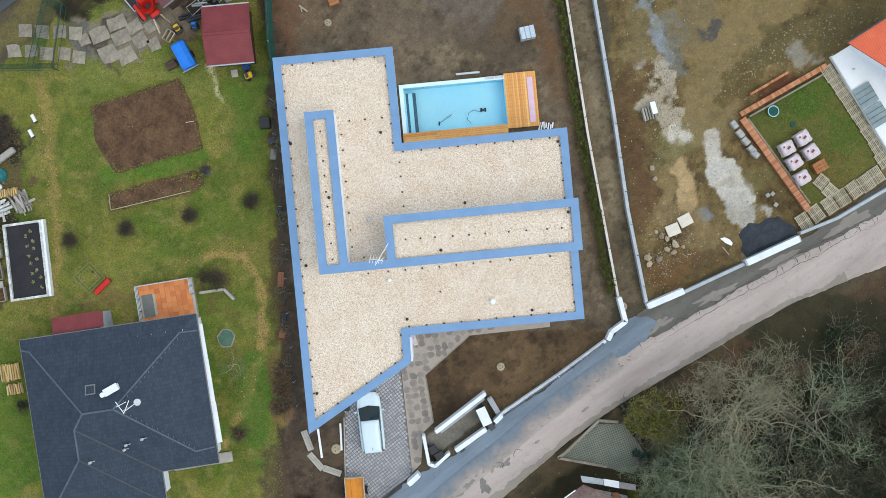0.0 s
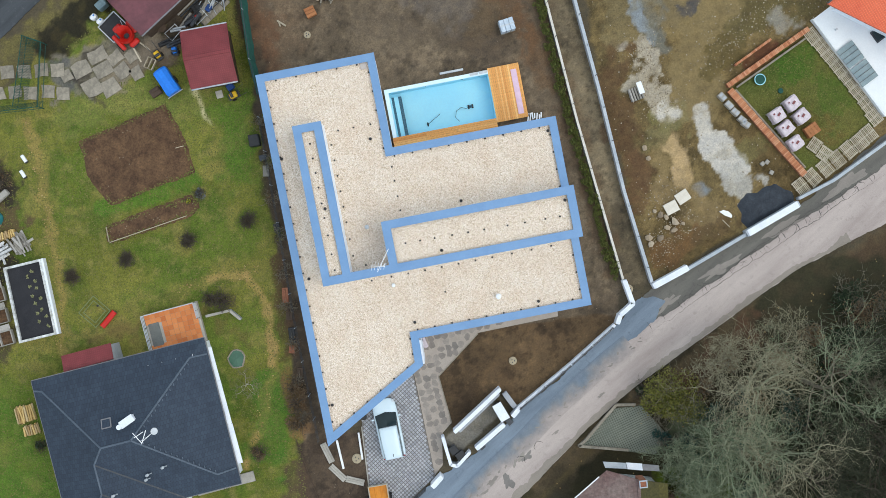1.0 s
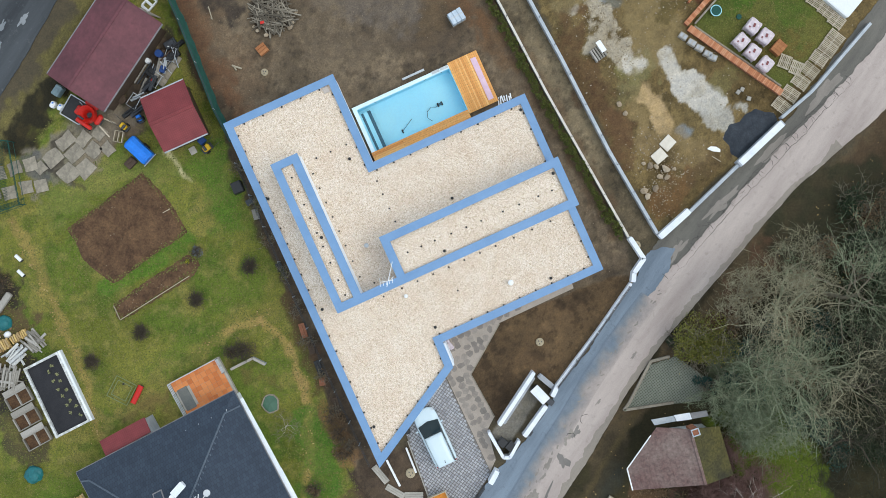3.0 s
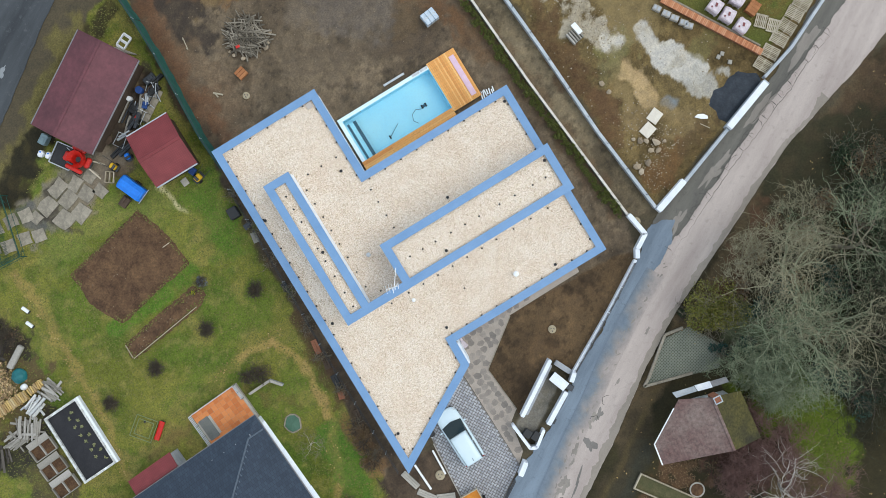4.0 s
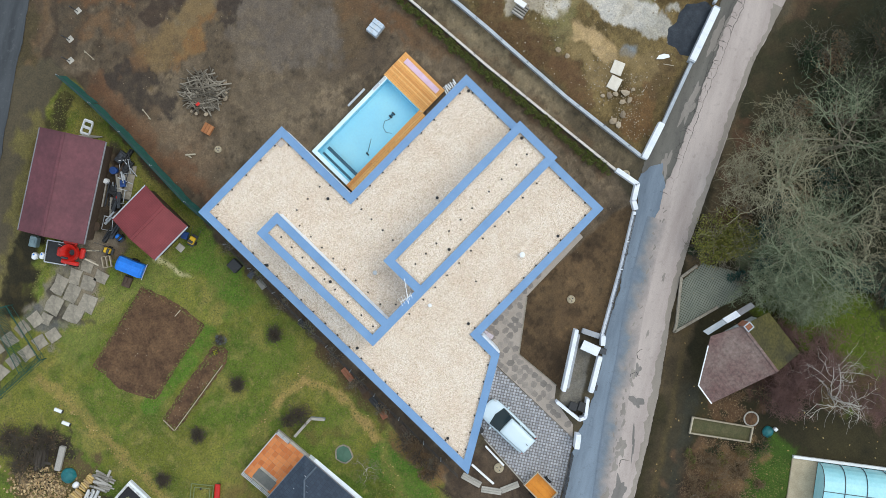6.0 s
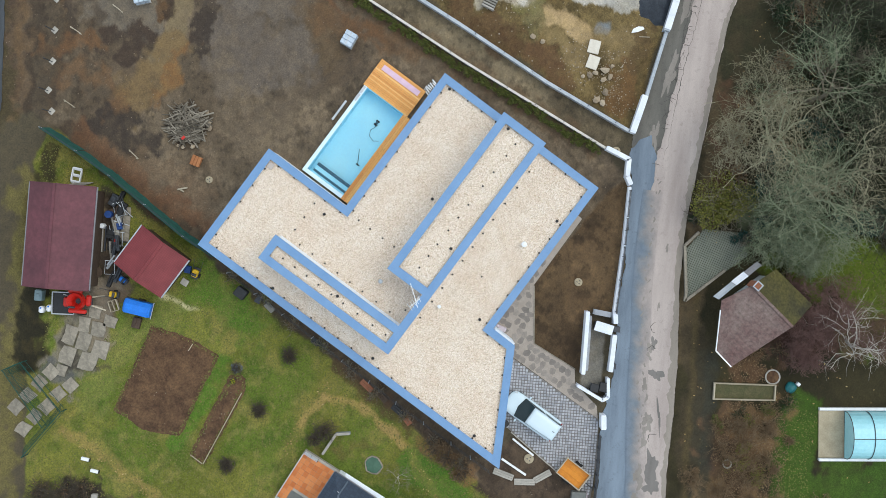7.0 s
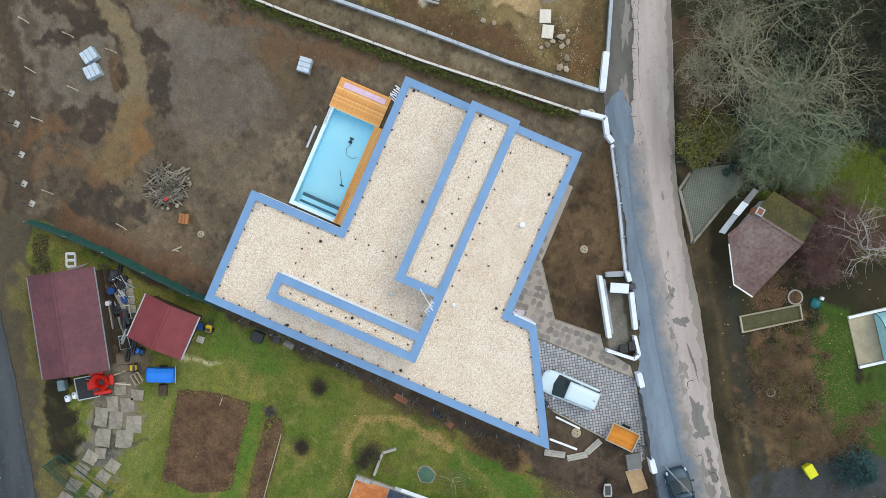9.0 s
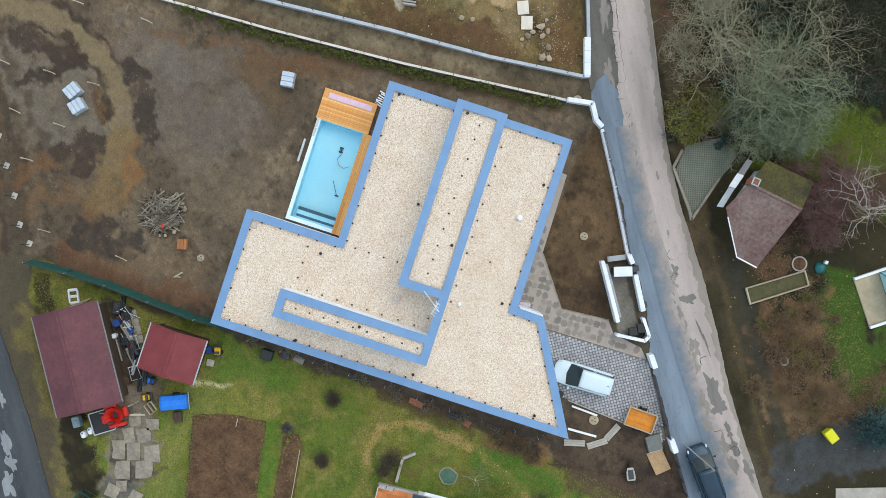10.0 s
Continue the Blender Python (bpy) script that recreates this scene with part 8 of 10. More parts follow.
SLABS = [(-30.0, 14.6), (-28.75, 14.5), (-27.5, 14.5), (-26.35, 14.4), (-30.8, 13.1), (-29.6, 13.1), (-28.45, 12.9), (-27.15, 12.9), (-26.1, 12.7)]
BROKEN = [(-23.3, 15.2, 1.5, 1.0), (-22.0, 14.9, 1.2, 0.9), (-23.0, 14.1, 1.5, 1.1), (-24.6, 14.3, 1.5, 1.2), (-21.6, 13.9, 1.2, 1.1), (-23.9, 12.9, 1.4, 1.3), (-22.6, 12.8, 1.3, 1.2), (-25.7, 13.9, 0.9, 0.8), (-20.8, 14.9, 1.1, 0.9), (-20.6, 13.6, 0.9, 1.0)]
for i, (x, y, L, W) in enumerate([(x, y, 1.05, 1.0) for x, y in SLABS] + BROKEN):
    rng = random.Random(i)
    ring = []
    for sx, sy in ((-1, -1), (0, -1), (1, -1), (1, 0), (1, 1), (0, 1), (-1, 1), (-1, 0)):
        q = rng.uniform(0.42, 0.5)
        ring.append((L * sx * q + rng.uniform(-0.05, 0.05), W * sy * q + rng.uniform(-0.05, 0.05)))
    bm = prism(bmesh.new(), ring, 0.0, 0.09)
    single("paving_slab", bm, "concrete_warm", "worn concrete slab with broken edges sunk in the ground", "slab", (x, y, -0.03 + 0.004 * (i % 5)), rng.uniform(-6, 6) + (0 if i < 9 else 27), "yard slabs")


def net_gate():
    e = thing("net_fence", "green netting fence over concrete slabs", "fence", (0, 0, 0))
    pts = [(-32.0, 11.6), (-27.6, 11.7), (-26.9, 16.3), (-28.2, 16.9), (-29.4, 11.9)]
    for (ax, ay), (bx, by) in zip(pts, pts[1:]):
        part("rail", tube(bmesh.new(), (ax, ay, 1.2), (bx, by, 1.2), 0.03, sides=5), "green_mesh", e)
        part("rail", tube(bmesh.new(), (ax, ay, 0.3), (bx, by, 0.3), 0.02, sides=5), "green_mesh", e)
        part("post", tube(bmesh.new(), (ax, ay, 0), (ax, ay, 1.3), 0.035, sides=6), "green_mesh", e)
        bm = bmesh.new()
        d = Vector((bx - ax, by - ay, 0))
        k = max(2, int(d.length / 0.11))
        lean = Vector((-d.y, d.x, 0)).normalized() * 0.55
        for i in range(k):
            c = Vector((ax, ay, 0)) + d * (i / k)
            tube(bm, c + Vector((0, 0, 0.1)) + lean, c + d / k * 2 + Vector((0, 0, 1.2)), 0.009, sides=3)
            tube(bm, c + Vector((0, 0, 1.2)), c + d / k * 2 + Vector((0, 0, 0.1)) + lean, 0.009, sides=3)
        part("netting", bm, "green_mesh", e)


net_gate()


# ---- the neighbour's garden ----
def soil_bed(name, plan, label, seed, height=0.09, step=0.15, material="soil"):
    """Dug earth: a fine uneven sheet cut to a plan."""
    xs, ys = [p[0] for p in plan], [p[1] for p in plan]
    cx, cy = sum(xs) / len(xs), sum(ys) / len(ys)
    gx = np.arange(min(xs) - 0.2, max(xs) + 0.21, step)
    gy = np.arange(min(ys) - 0.2, max(ys) + 0.21, step)
    X, Y = np.meshgrid(gx, gy)
    d = inside_distance(X + (fbm(X, Y, 1.3, seed) - 0.5) * 0.28, Y + (fbm(X, Y, 1.3, seed + 9) - 0.5) * 0.28, plan)
    Z = height * np.clip(d / 0.25, -1.2, 1) + (fbm(X, Y, 1.6, seed + 3, 4) - 0.5) * 0.16 * (d > 0.1) + 0.025 * np.sin((X * 0.31 - Y * 0.95) * 9.0) * (d > 0.15)
    bm = bmesh.new()
    vs = [[bm.verts.new((X[j, i] - cx, Y[j, i] - cy, Z[j, i])) for i in range(len(gx))] for j in range(len(gy))]
    for j in range(len(gy) - 1):
        for i in range(len(gx) - 1):
            if max(d[j, i], d[j + 1, i], d[j, i + 1], d[j + 1, i + 1]) > -0.1:
                bm.faces.new((vs[j][i], vs[j][i + 1], vs[j + 1][i + 1], vs[j + 1][i]))
    bmesh.ops.delete(bm, geom=[v for v in bm.verts if not v.link_faces], context="VERTS")
    ob = single(name, bm, material, label, "garden bed", (cx, cy, 0.02))
    for p in ob.data.polygons:
        p.use_smooth = True
    return ob


soil_bed("vegetable_bed", [(-25.2, 9.0), (-18.8, 11.1), (-17.7, 8.4), (-17.2, 6.1), (-23.4, 4.3), (-24.8, 6.5)], "large bed of bare dug brown soil in the lawn", 5)
soil_bed("flower_bed", [(-23.85, 2.6), (-19.1, 3.9), (-17.6, 4.3), (-17.2, 3.6), (-17.9, 2.95), (-23.75, 1.55)], "long narrow bed of bare soil with board edging", 15, 0.06, 0.18)
lying("bed_edging", (-23.8, 1.5), (-18.0, 2.9), 0.05, 0.14, 0.0, "pale_wood", "pale board edging of the narrow bed", "edging")
lying("bed_edging", (-23.95, 2.65), (-23.85, 1.55), 0.05, 0.12, 0.0, "pale_wood", "pale board edging of the narrow bed", "edging")
lying("garden_stick", (-18.3, 7.9), (-17.7, 8.0), 0.05, 0.04, 0.1, "pale_wood", "pale stick lying on dug soil", "stick")


def raised_bed(pts, label, cap, fill, h=0.5, w=0.26):
    cx, cy = sum(p[0] for p in pts) / 4, sum(p[1] for p in pts) / 4
    e = thing("raised_bed", label, "raised bed", (cx, cy, 0))
    pts = [(x - cx, y - cy) for x, y in pts]
    inner = inset_poly(pts, w)
    for i in range(4):
        j = (i + 1) % 4
        part("side", prism(bmesh.new(), [pts[i], pts[j], inner[j], inner[i]], -0.1, h), cap, e)
    part("soil", prism(bmesh.new(), inset_poly(pts, w + 0.003), -0.1, h - 0.22), fill, e)
    return e


raised_bed([(-31.0, -5.2), (-28.2, -4.8), (-28.8, 0.8), (-31.6, 0.4)], "large raised bed with white walls and black soil", "stained_white", "black_soil", 0.5, 0.17)
single("bed_wall", prism(bmesh.new(), [(0, 0), (0.16, 0.02), (-0.44, 5.62), (-0.6, 5.6)], -0.1, 0.49), "wall_top", "thick white wall along the raised bed", "wall", (-28.196, -4.8, 0))
for k in range(13):
    r = random.Random(k)
    e = thing("bed_plant", "small pale wilted plant in black soil", "plant", (-28.95 - 0.42 * (k % 2) - 0.06 * k + 0.2 * r.random(), -4.3 + 0.34 * k + 0.25 * r.random(), 0.28), 40 * k, "plants in the raised bed")
    bm = bmesh.new()
    for q in range(14):
        a, b = r.uniform(0, 6.283), r.uniform(0.06, 0.2)
        c = Vector((math.cos(a), math.sin(a), 0)) * b
        s_ = Vector((-math.sin(a), math.cos(a), 0)) * 0.04
        bm.faces.new([bm.verts.new(p) for p in (Vector((0, 0, 0.02)), c * 0.6 + s_ + Vector((0, 0, 0.14)), c + Vector((0, 0, 0.1)), c * 0.6 - s_ + Vector((0, 0, 0.14)))])
    part("foliage", bm, "leaf_pale", e)
raised_bed([(5.0, -23.2), (8.0, -26.65), (8.95, -25.9), (6.0, -22.4)], "long raised bed with pale timber frame", "pale_wood", "bed_green", 0.25, 0.1)


def cold_frame(at, turn):
    e = thing("cold_frame", "weathered grey cold frame with open lids", "cold frame", at, turn, "cold frames")
    for p, q in (((-0.9, -0.5), (0.9, -0.5)), ((0.9, -0.5), (0.9, 0.5)), ((0.9, 0.5), (-0.9, 0.5)), ((-0.9, 0.5), (-0.9, -0.5)), ((0, -0.5), (0, 0.5))):
        part("board", bar(bmesh.new(), (*p, 0), (*q, 0), 0.07, 0.4), "grey_wood", e)
    part("soil", boxes((0, 0, 0, 1.7, 0.9, 0.15)), "soil", e)
    part("lid", boxes((-0.0, 0.75, 0.25, 1.8, 0.45, 0.05), bevel=0.01), "grey_wood", e)


cold_frame((-32.7, -1.6, 0), 10)
cold_frame((-32.6, -3.2, 0), 10)
cold_frame((-32.4, -4.8, 0), 10)


def wood_stack(at, turn, L, W, rows, label, material="fresh_wood", seed=1):
    e = thing("wood_stack", label, "wood stack", at, turn, "wood stacks")
    rng = random.Random(seed)
    for k in range(rows):
        n = int(L / 0.16)
        for i in range(n):
            w = rng.uniform(0.1, 0.15)
            part("log", boxes((-L / 2 + (i + 0.5) * L / n, rng.uniform(-0.06, 0.06), k * 0.14, w, W * rng.uniform(0.85, 1.05), 0.13), turn=rng.uniform(-6, 6), bevel=0.025), material, e)


wood_stack((-33.7, 2.35, 0), 7, 3.4, 0.75, 4, "stack of split pale firewood", "fresh_wood", 2)
wood_stack((-31.2, 2.75, 0), 10, 1.3, 0.55, 3, "short stack of split firewood", "fresh_wood", 3)
wood_stack((-31.2, -10.4, 0), 10, 1.4, 1.3, 3, "stack of split pale firewood", "fresh_wood", 8)
wood_stack((-30.9, -11.6, 0), 10, 1.2, 0.8, 2, "stack of split pale firewood", "fresh_wood", 9)


def board_heap(at, turn, count, L, spread, label, material, seed):
    """Loose boards thrown across one another."""
    e = thing("board_heap", label, "board heap", at, turn, "board heaps")
    rng = random.Random(seed)
    for i in range(count):
        a = radians(rng.gauss(0, 6) + (90 if i % 9 == 8 else 0))
        l = L * rng.uniform(0.55, 1.0) / 2
        c = Vector((rng.uniform(-spread, spread) * 0.5, rng.uniform(-spread, spread), 0.03 + 0.5 * i / count))
        d = Vector((math.cos(a), math.sin(a), rng.uniform(-0.06, 0.06))) * l
        part("board", bar(bmesh.new(), c - d, c + d, rng.uniform(0.08, 0.2), 0.035), material, e)


board_heap((-30.25, 2.0, 0), 120, 26, 1.5, 0.6, "heap of weathered grey boards beside the firewood", "grey_wood", 31)
board_heap((-31.9, 1.55, 0), 25, 24, 1.7, 0.45, "heap of pale grey boards beside the firewood", "white_boards", 32)
board_heap((-33.0, 0.2, 0), 60, 30, 1.7, 0.8, "tangled heap of grey boards and laths", "grey_wood", 33)
board_heap((-34.2, -0.1, 0), 10, 20, 1.6, 0.6, "tangled heap of grey boards and laths", "grey_wood", 34)
board_heap((-35.6, -0.8, 0), 70, 18, 1.8, 0.8, "dark scrap boards by the hedge", "dark_boards", 35)
board_heap((-32.6, 6.3, 0), 40, 14, 1.6, 0.6, "dark scrap boards by the twig thicket", "dark_boards", 36)


def tarp_heap(at, r, label, material):
    rng = random.Random(3)
    bm = bmesh.new()
    bmesh.ops.create_icosphere(bm, subdivisions=3, radius=1, matrix=Matrix.Diagonal((r, r * 0.9, r * 0.8, 1)))
    for v in bm.verts:
        v.co += v.co.normalized() * (noise.noise(v.co * 3) * 0.15 * r)
        v.co.z = max(v.co.z, -0.02)
    ob = single("tarpaulin", bm, material, label, "tarpaulin", at)


tarp_heap((-31.95, 4.05, 0), 0.6, "rounded heap under a teal tarpaulin", "teal")
tarp_heap((-33.6, -7.2, 0), 0.7, "rounded heap under a teal tarpaulin", "teal")
tarp_heap((-32.05, 3.15, 0), 0.28, "small pale bundle beside the firewood", "white_plastic")
lying("plank_bench", (-32.3, 4.85), (-30.8, 5.95), 0.45, 0.4, 0.0, "grey_wood", "grey plank bench beside the woodpile", "bench")
for x, y in ((-29.4, 8.2), (-29.6, 7.1)):
    e = thing("garden_block", "small white block with dark end on the lawn", "block", (x, y, 0), -62, "white blocks")
    part("body", boxes((0, 0, 0, 0.6, 0.24, 0.2), bevel=0.03), "white_plastic", e)
    part("end", boxes((0.34, 0.02, 0, 0.08, 0.24, 0.2), bevel=0.02), "black", e)


def sand_frame():
    e = thing("sandpit_frame", "double square frame of thin green poles on the lawn", "frame", (-25.45, -3.45, 0), 44)
    for s in (0.82, 0.58):
        for k in range(4):
            a, b = radians(45 + 90 * k), radians(135 + 90 * k)
            r = s * 1.414
            p, q = (r * math.cos(a), r * math.sin(a)), (r * math.cos(b), r * math.sin(b))
            part("pole", bar(bmesh.new(), (*p, 0.02), (*q, 0.02), 0.05, 0.06), "pale_green", e)
    part("ball", tube(bmesh.new(), (0.5, 0.1, 0), (0.5, 0.1, 0.12), 0.08, sides=10), "black", e)


sand_frame()


def slide():
    e = thing("slide", "red plastic slide lying beside the sandpit frame", "slide", (-24.45, -4.1, 0), 44)
    secs = [[(x, -0.2, z), (x, -0.2, z + 0.12), (x, -0.14, z + 0.05), (x, 0.14, z + 0.05), (x, 0.2, z + 0.12), (x, 0.2, z)] for x, z in ((-0.75, 0.02), (-0.4, 0.03), (0.2, 0.12), (0.75, 0.25))]
    part("chute", loft(bmesh.new(), secs), "red_paint", e)
    part("support", boxes((0.7, 0, 0, 0.06, 0.36, 0.26)), "dark_metal", e)


slide()


def pond():
    e = thing("garden_pond", "small uneven pond with thin stone rim and green water", "pond", (-15.45, -7.9, 0), 12)
    rng = random.Random(6)
    ring = []
    for k in range(11):
        a = 2 * math.pi * k / 11
        r = rng.uniform(0.52, 0.68)
        ring.append((r * math.cos(a), 1.15 * r * math.sin(a)))
    for k in range(11):
        p, q = ring[k], ring[(k + 1) % 11]
        part("rim_stone", bar(bmesh.new(), (*p, -0.05), (*q, -0.05), rng.uniform(0.07, 0.12), 0.13, 0.02), "concrete_warm", e)
    part("water", prism(bmesh.new(), ring, -0.08, 0.03), "pond_green", e)


pond()
single("compost_bin", boxes((0, 0, 0, 0.75, 0.85, 0.8), bevel=0.04), "black", "black square compost bin by the fence", "bin", (-12.45, 7.85, 0), 5)


def west_fence():
    e = thing("fence", "low wire fence on thin grey posts along the plots", "fence", (0, 0, 0))
    pts = [(-11.95, 9.5), (-11.55, 4.5), (-11.15, -1), (-10.8, -6), (-10.3, -11), (-9.95, -14.5)]
    for (ax, ay), (bx, by) in zip(pts, pts[1:]):
        for z in (0.35, 0.75, 1.15):
            part("wire", tube(bmesh.new(), (ax, ay, z), (bx, by, z), 0.012, sides=4), "dark_metal", e)
        for f in (0.0, 0.5):
            x, y = ax + (bx - ax) * f, ay + (by - ay) * f
            part("post", tube(bmesh.new(), (x, y, -0.1), (x, y, 1.25), 0.03, sides=6), "steel", e)


west_fence()

# boards and scrap along the fence strip
rng = random.Random(8)
for x, y, L, a, k in ((-11.4, -3.6, 1.1, 88, "brick_red"), (-11.25, -5.0, 0.9, 86, "dark_wood"), (-11.2, -6.6, 1.2, 92, "black"), (-11.3, -7.6, 0.6, 80, "brick_red"), (-11.9, 5.6, 0.8, 86, "grey_wood"), (-11.5, 1.2, 1.0, 95, "black"), (-10.9, -9.6, 1.2, 84, "dark_wood"), (-12.0, 6.6, 0.6, 10, "dark_metal")):
    single("scrap_board", boxes((0, 0, 0, L, 0.45, 0.12), (0.1, 0.05, 0.12, L * 0.6, 0.2, 0.05), bevel=0.02), k, "old board lying in the strip along the fence", "board", (x, y, 0), a, "boards by the fence")
lying("timber_pole", (-11.7, -14.2), (-10.1, -20.3), 0.05, 0.05, 0.0, "dark_wood", "thin dark pole lying across bare soil", "pole")


# ---- the plot and garden to the north-east ----
def brick_wall(p, q, width, label, courses_up=4):
    """A low brick wall: a mortar core under a crown of header bricks."""
    p, q = Vector((*p, 0)), Vector((*q, 0))
    d = (q - p).normalized()
    L = (q - p).length
    e = thing("wall_brick", label, "wall", (p.x, p.y, 0), math.degrees(math.atan2(d.y, d.x)), kind="structure")
    part("core", boxes((L / 2, 0, -0.2, L, width - 0.04, 0.5)), "brick_red", e)
    bm = box(bmesh.new(), 0, 0, 0, 0.1, width, 0.08, bevel=0.01)
    me = bpy.data.meshes.new("brick")
    bm.to_mesh(me)
    bm.free()
    me.materials.append(M["brick"])
    n = int(L / 0.125)
    for i in range(n):
        o = new("brick", me)
        o.parent = e
        o.location = ((i + 0.5) * L / n, random.uniform(-0.012, 0.012), 0.303)


brick_wall((22.3, 8.5), (28.6, 12.1), 0.36, "low brick garden wall with a crown of header bricks")
brick_wall((22.45, 8.2), (27.35, 1.5), 0.5, "low brick garden wall with a crown of header bricks")
single("concrete_kerb", bar(bmesh.new(), (0, 0, 0), (4.6, -6.2, 0), 0.14, 0.22, 0.02), "concrete_warm", "pale concrete kerb inside the brick wall", "kerb", (22.9, 8.2, 0))
single("concrete_kerb", bar(bmesh.new(), (0, 0, 0), (5.4, 3.1, 0), 0.14, 0.22, 0.02), "concrete_warm", "pale concrete kerb inside the brick wall", "kerb", (23.0, 8.35, 0))
brick_wall((23.0, 9.95), (25.8, 11.6), 0.18, "short brick edge of an open pit")
for i, (x, y) in enumerate(((28.9, 11.55), (29.5, 10.75), (30.05, 9.9), (30.65, 9.0), (31.3, 8.05), (31.9, 7.1), (32.45, 6.15), (32.9, 5.2))):
    pallet((x, y, 0.0), 33 + (i % 3) * 2, 0.95, 1.15, 8, "pale_wood", "weathered pallet laid as a walkway", "walkway pallets")
for i, (x, y) in enumerate(((32.4, 4.05), (31.65, 3.5), (30.8, 3.0), (29.9, 2.4), (29.0, 1.85), (28.0, 1.25), (27.1, 0.65))):
    pallet((x, y, 0.0), 33 + (i % 3) * 2, 0.95, 1.25, 8, "pale_wood", "pale pallet laid as a walkway", "walkway pallets")
pallet((28.35, 3.6, 0.02), -40, 0.9, 1.0, 7)
pallet((29.0, 2.9, 0.02), -40, 0.9, 1.0, 7)


def sack(at, turn, s=1.0):
    e = thing("big_bag", "pale wrapped pallet load with crumpled top on the lawn", "big bag", at, turn, "wrapped pallet loads")
    bm = box(bmesh.new(), 0, 0, 0.12, 1.0 * s, 0.95 * s, 0.72, bevel=0.08)
    bmesh.ops.subdivide_edges(bm, edges=bm.edges, cuts=2, use_grid_fill=True)
    for v in bm.verts:
        v.co += Vector((noise.noise(v.co * 3 + Vector(at)), noise.noise(v.co * 3.1 - Vector(at)), noise.noise(v.co * 2.7 + Vector(at)) * 0.8)) * 0.06
    part("wrap", bm, "foil_grey", e)
    pallet_mesh(e, 1.05, 0.95, 6, "grey_wood")
    part("print", boxes((0.05, 0, 0.86, 0.28, 0.16, 0.02), (-0.25, 0.2, 0.86, 0.12, 0.1, 0.02), turn=20), "print_red", e, "small dark red printed mark")


for x, y, t in ((26.8, 6.75, 32), (27.4, 5.75, 34), (25.65, 6.0, 28), (26.2, 5.0, 33), (26.8, 3.85, 30)):
    sack((x, y, 0), t)


def brick_pack():
    e = thing("brick_pack", "stacked orange bricks on the lawn", "brick stack", (28.15, 4.7, 0), 30)
    for i in range(4):
        for j in range(3):
            part("brick", boxes(((i - 1.5) * 0.25, (j - 1) * 0.27, 0, 0.24, 0.26, 0.5), bevel=0.01), "orange_board", e)


brick_pack()


def paddling_pool():
    e = thing("garden_tub", "round shallow tub with pale blue rim on the lawn", "tub", (24.75, 8.75, 0))
    part("basin", tube(bmesh.new(), (0, 0, 0), (0, 0, 0.2), 0.36, 0.38, 22), "green_mesh", e)
    bm = bmesh.new()
    for i in range(22):
        a, b = 2 * math.pi * i / 22, 2 * math.pi * (i + 1) / 22
        tube(bm, (0.39 * math.cos(a), 0.39 * math.sin(a), 0.22), (0.39 * math.cos(b), 0.39 * math.sin(b), 0.22), 0.035, sides=5)
    part("rim", bm, "poly", e)


paddling_pool()
single("manhole_cover", tube(bmesh.new(), (0, 0, -0.02), (0, 0, 0.06), 0.2, 0.19, 16), "green_mesh", "round green drain lid in the lawn", "lid", (26.25, 7.8, 0))
for i, (x, y) in enumerate(((21.85, 7.75), (22.3, 7.1), (22.7, 6.55), (23.15, 5.95), (23.4, 5.6))):
    e = thing("concrete_block", "hollow grey concrete block outside the brick wall", "block", (x, y, 0), -52 + i * 3, "concrete blocks")
    part("body", boxes((0, 0, 0, 0.62, 0.42, 0.42), bevel=0.02), "concrete", e)
    for s in (-0.15, 0.15):
        part("hollow", boxes((s, 0, 0.421, 0.2, 0.26, 0.01)), "wall_side", e)
for x, y, a in ((17.45, 0.05, 22), (18.35, 0.75, 28)):
    single("stone_slab", boxes((0, 0, 0, 1.0, 0.85, 0.1), bevel=0.03), "white_slab", "flat pale stone slab lying on the plot", "slab", (x, y, 0), a, "pale slabs")
ROCKS = [(15.55, -2.0, 0.28), (16.4, -2.1, 0.26), (15.7, -2.5, 0.24), (17.6, -1.0, 0.3), (17.0, -1.4, 0.22), (17.5, -1.6, 0.2), (16.6, -0.4, 0.24), (16.2, -0.1, 0.18), (17.0, -0.6, 0.2), (18.2, -1.2, 0.16), (16.1, 3.8, 0.2), (15.9, 4.6, 0.22)]
for i, (x, y, r) in enumerate(ROCKS):
    bm = bmesh.new()
    bmesh.ops.create_icosphere(bm, subdivisions=1, radius=r)
    rock = random.Random(i)
    for v in bm.verts:
        v.co *= rock.uniform(0.7, 1.2)
        v.co.x *= 1.25
        v.co.z *= 0.7
    single("boulder", bm, "stone", "pale brown field stone on the plot", "stone", (x, y, r * 0.3), 40 * i, "field stones")
e = thing("foil_scrap", "curved white sheet scrap with a pole on bare soil", "scrap", (21.4, -0.8, 0), -35)
bm = bmesh.new()
prism(bm, [(-0.5, -0.1), (0.0, -0.14), (0.5, -0.05), (0.45, 0.15), (0.1, 0.25), (-0.3, 0.16)], 0.0, 0.06)
part("sheet", bm, "white_plastic", e)
part("pole", bar(bmesh.new(), (0.0, -0.5, 0), (0.75, -0.7, 0), 0.05, 0.05), "pale_wood", e)


def spoil_heap():
    plan = [(22.35, -0.3), (22.7, 0.05), (23.1, 0.45), (23.9, 0.4), (24.4, 0.75), (25.3, 1.0), (25.7, 0.5), (26.3, 0.25), (26.4, -0.3), (24.6, -1.15), (22.95, -1.95), (22.6, -1.5), (22.65, -0.9)]
    soil_bed("spoil_mound", plan, "flat heap of black damp spoil behind the wall", 33, 0.12, 0.1, "dark_spoil")


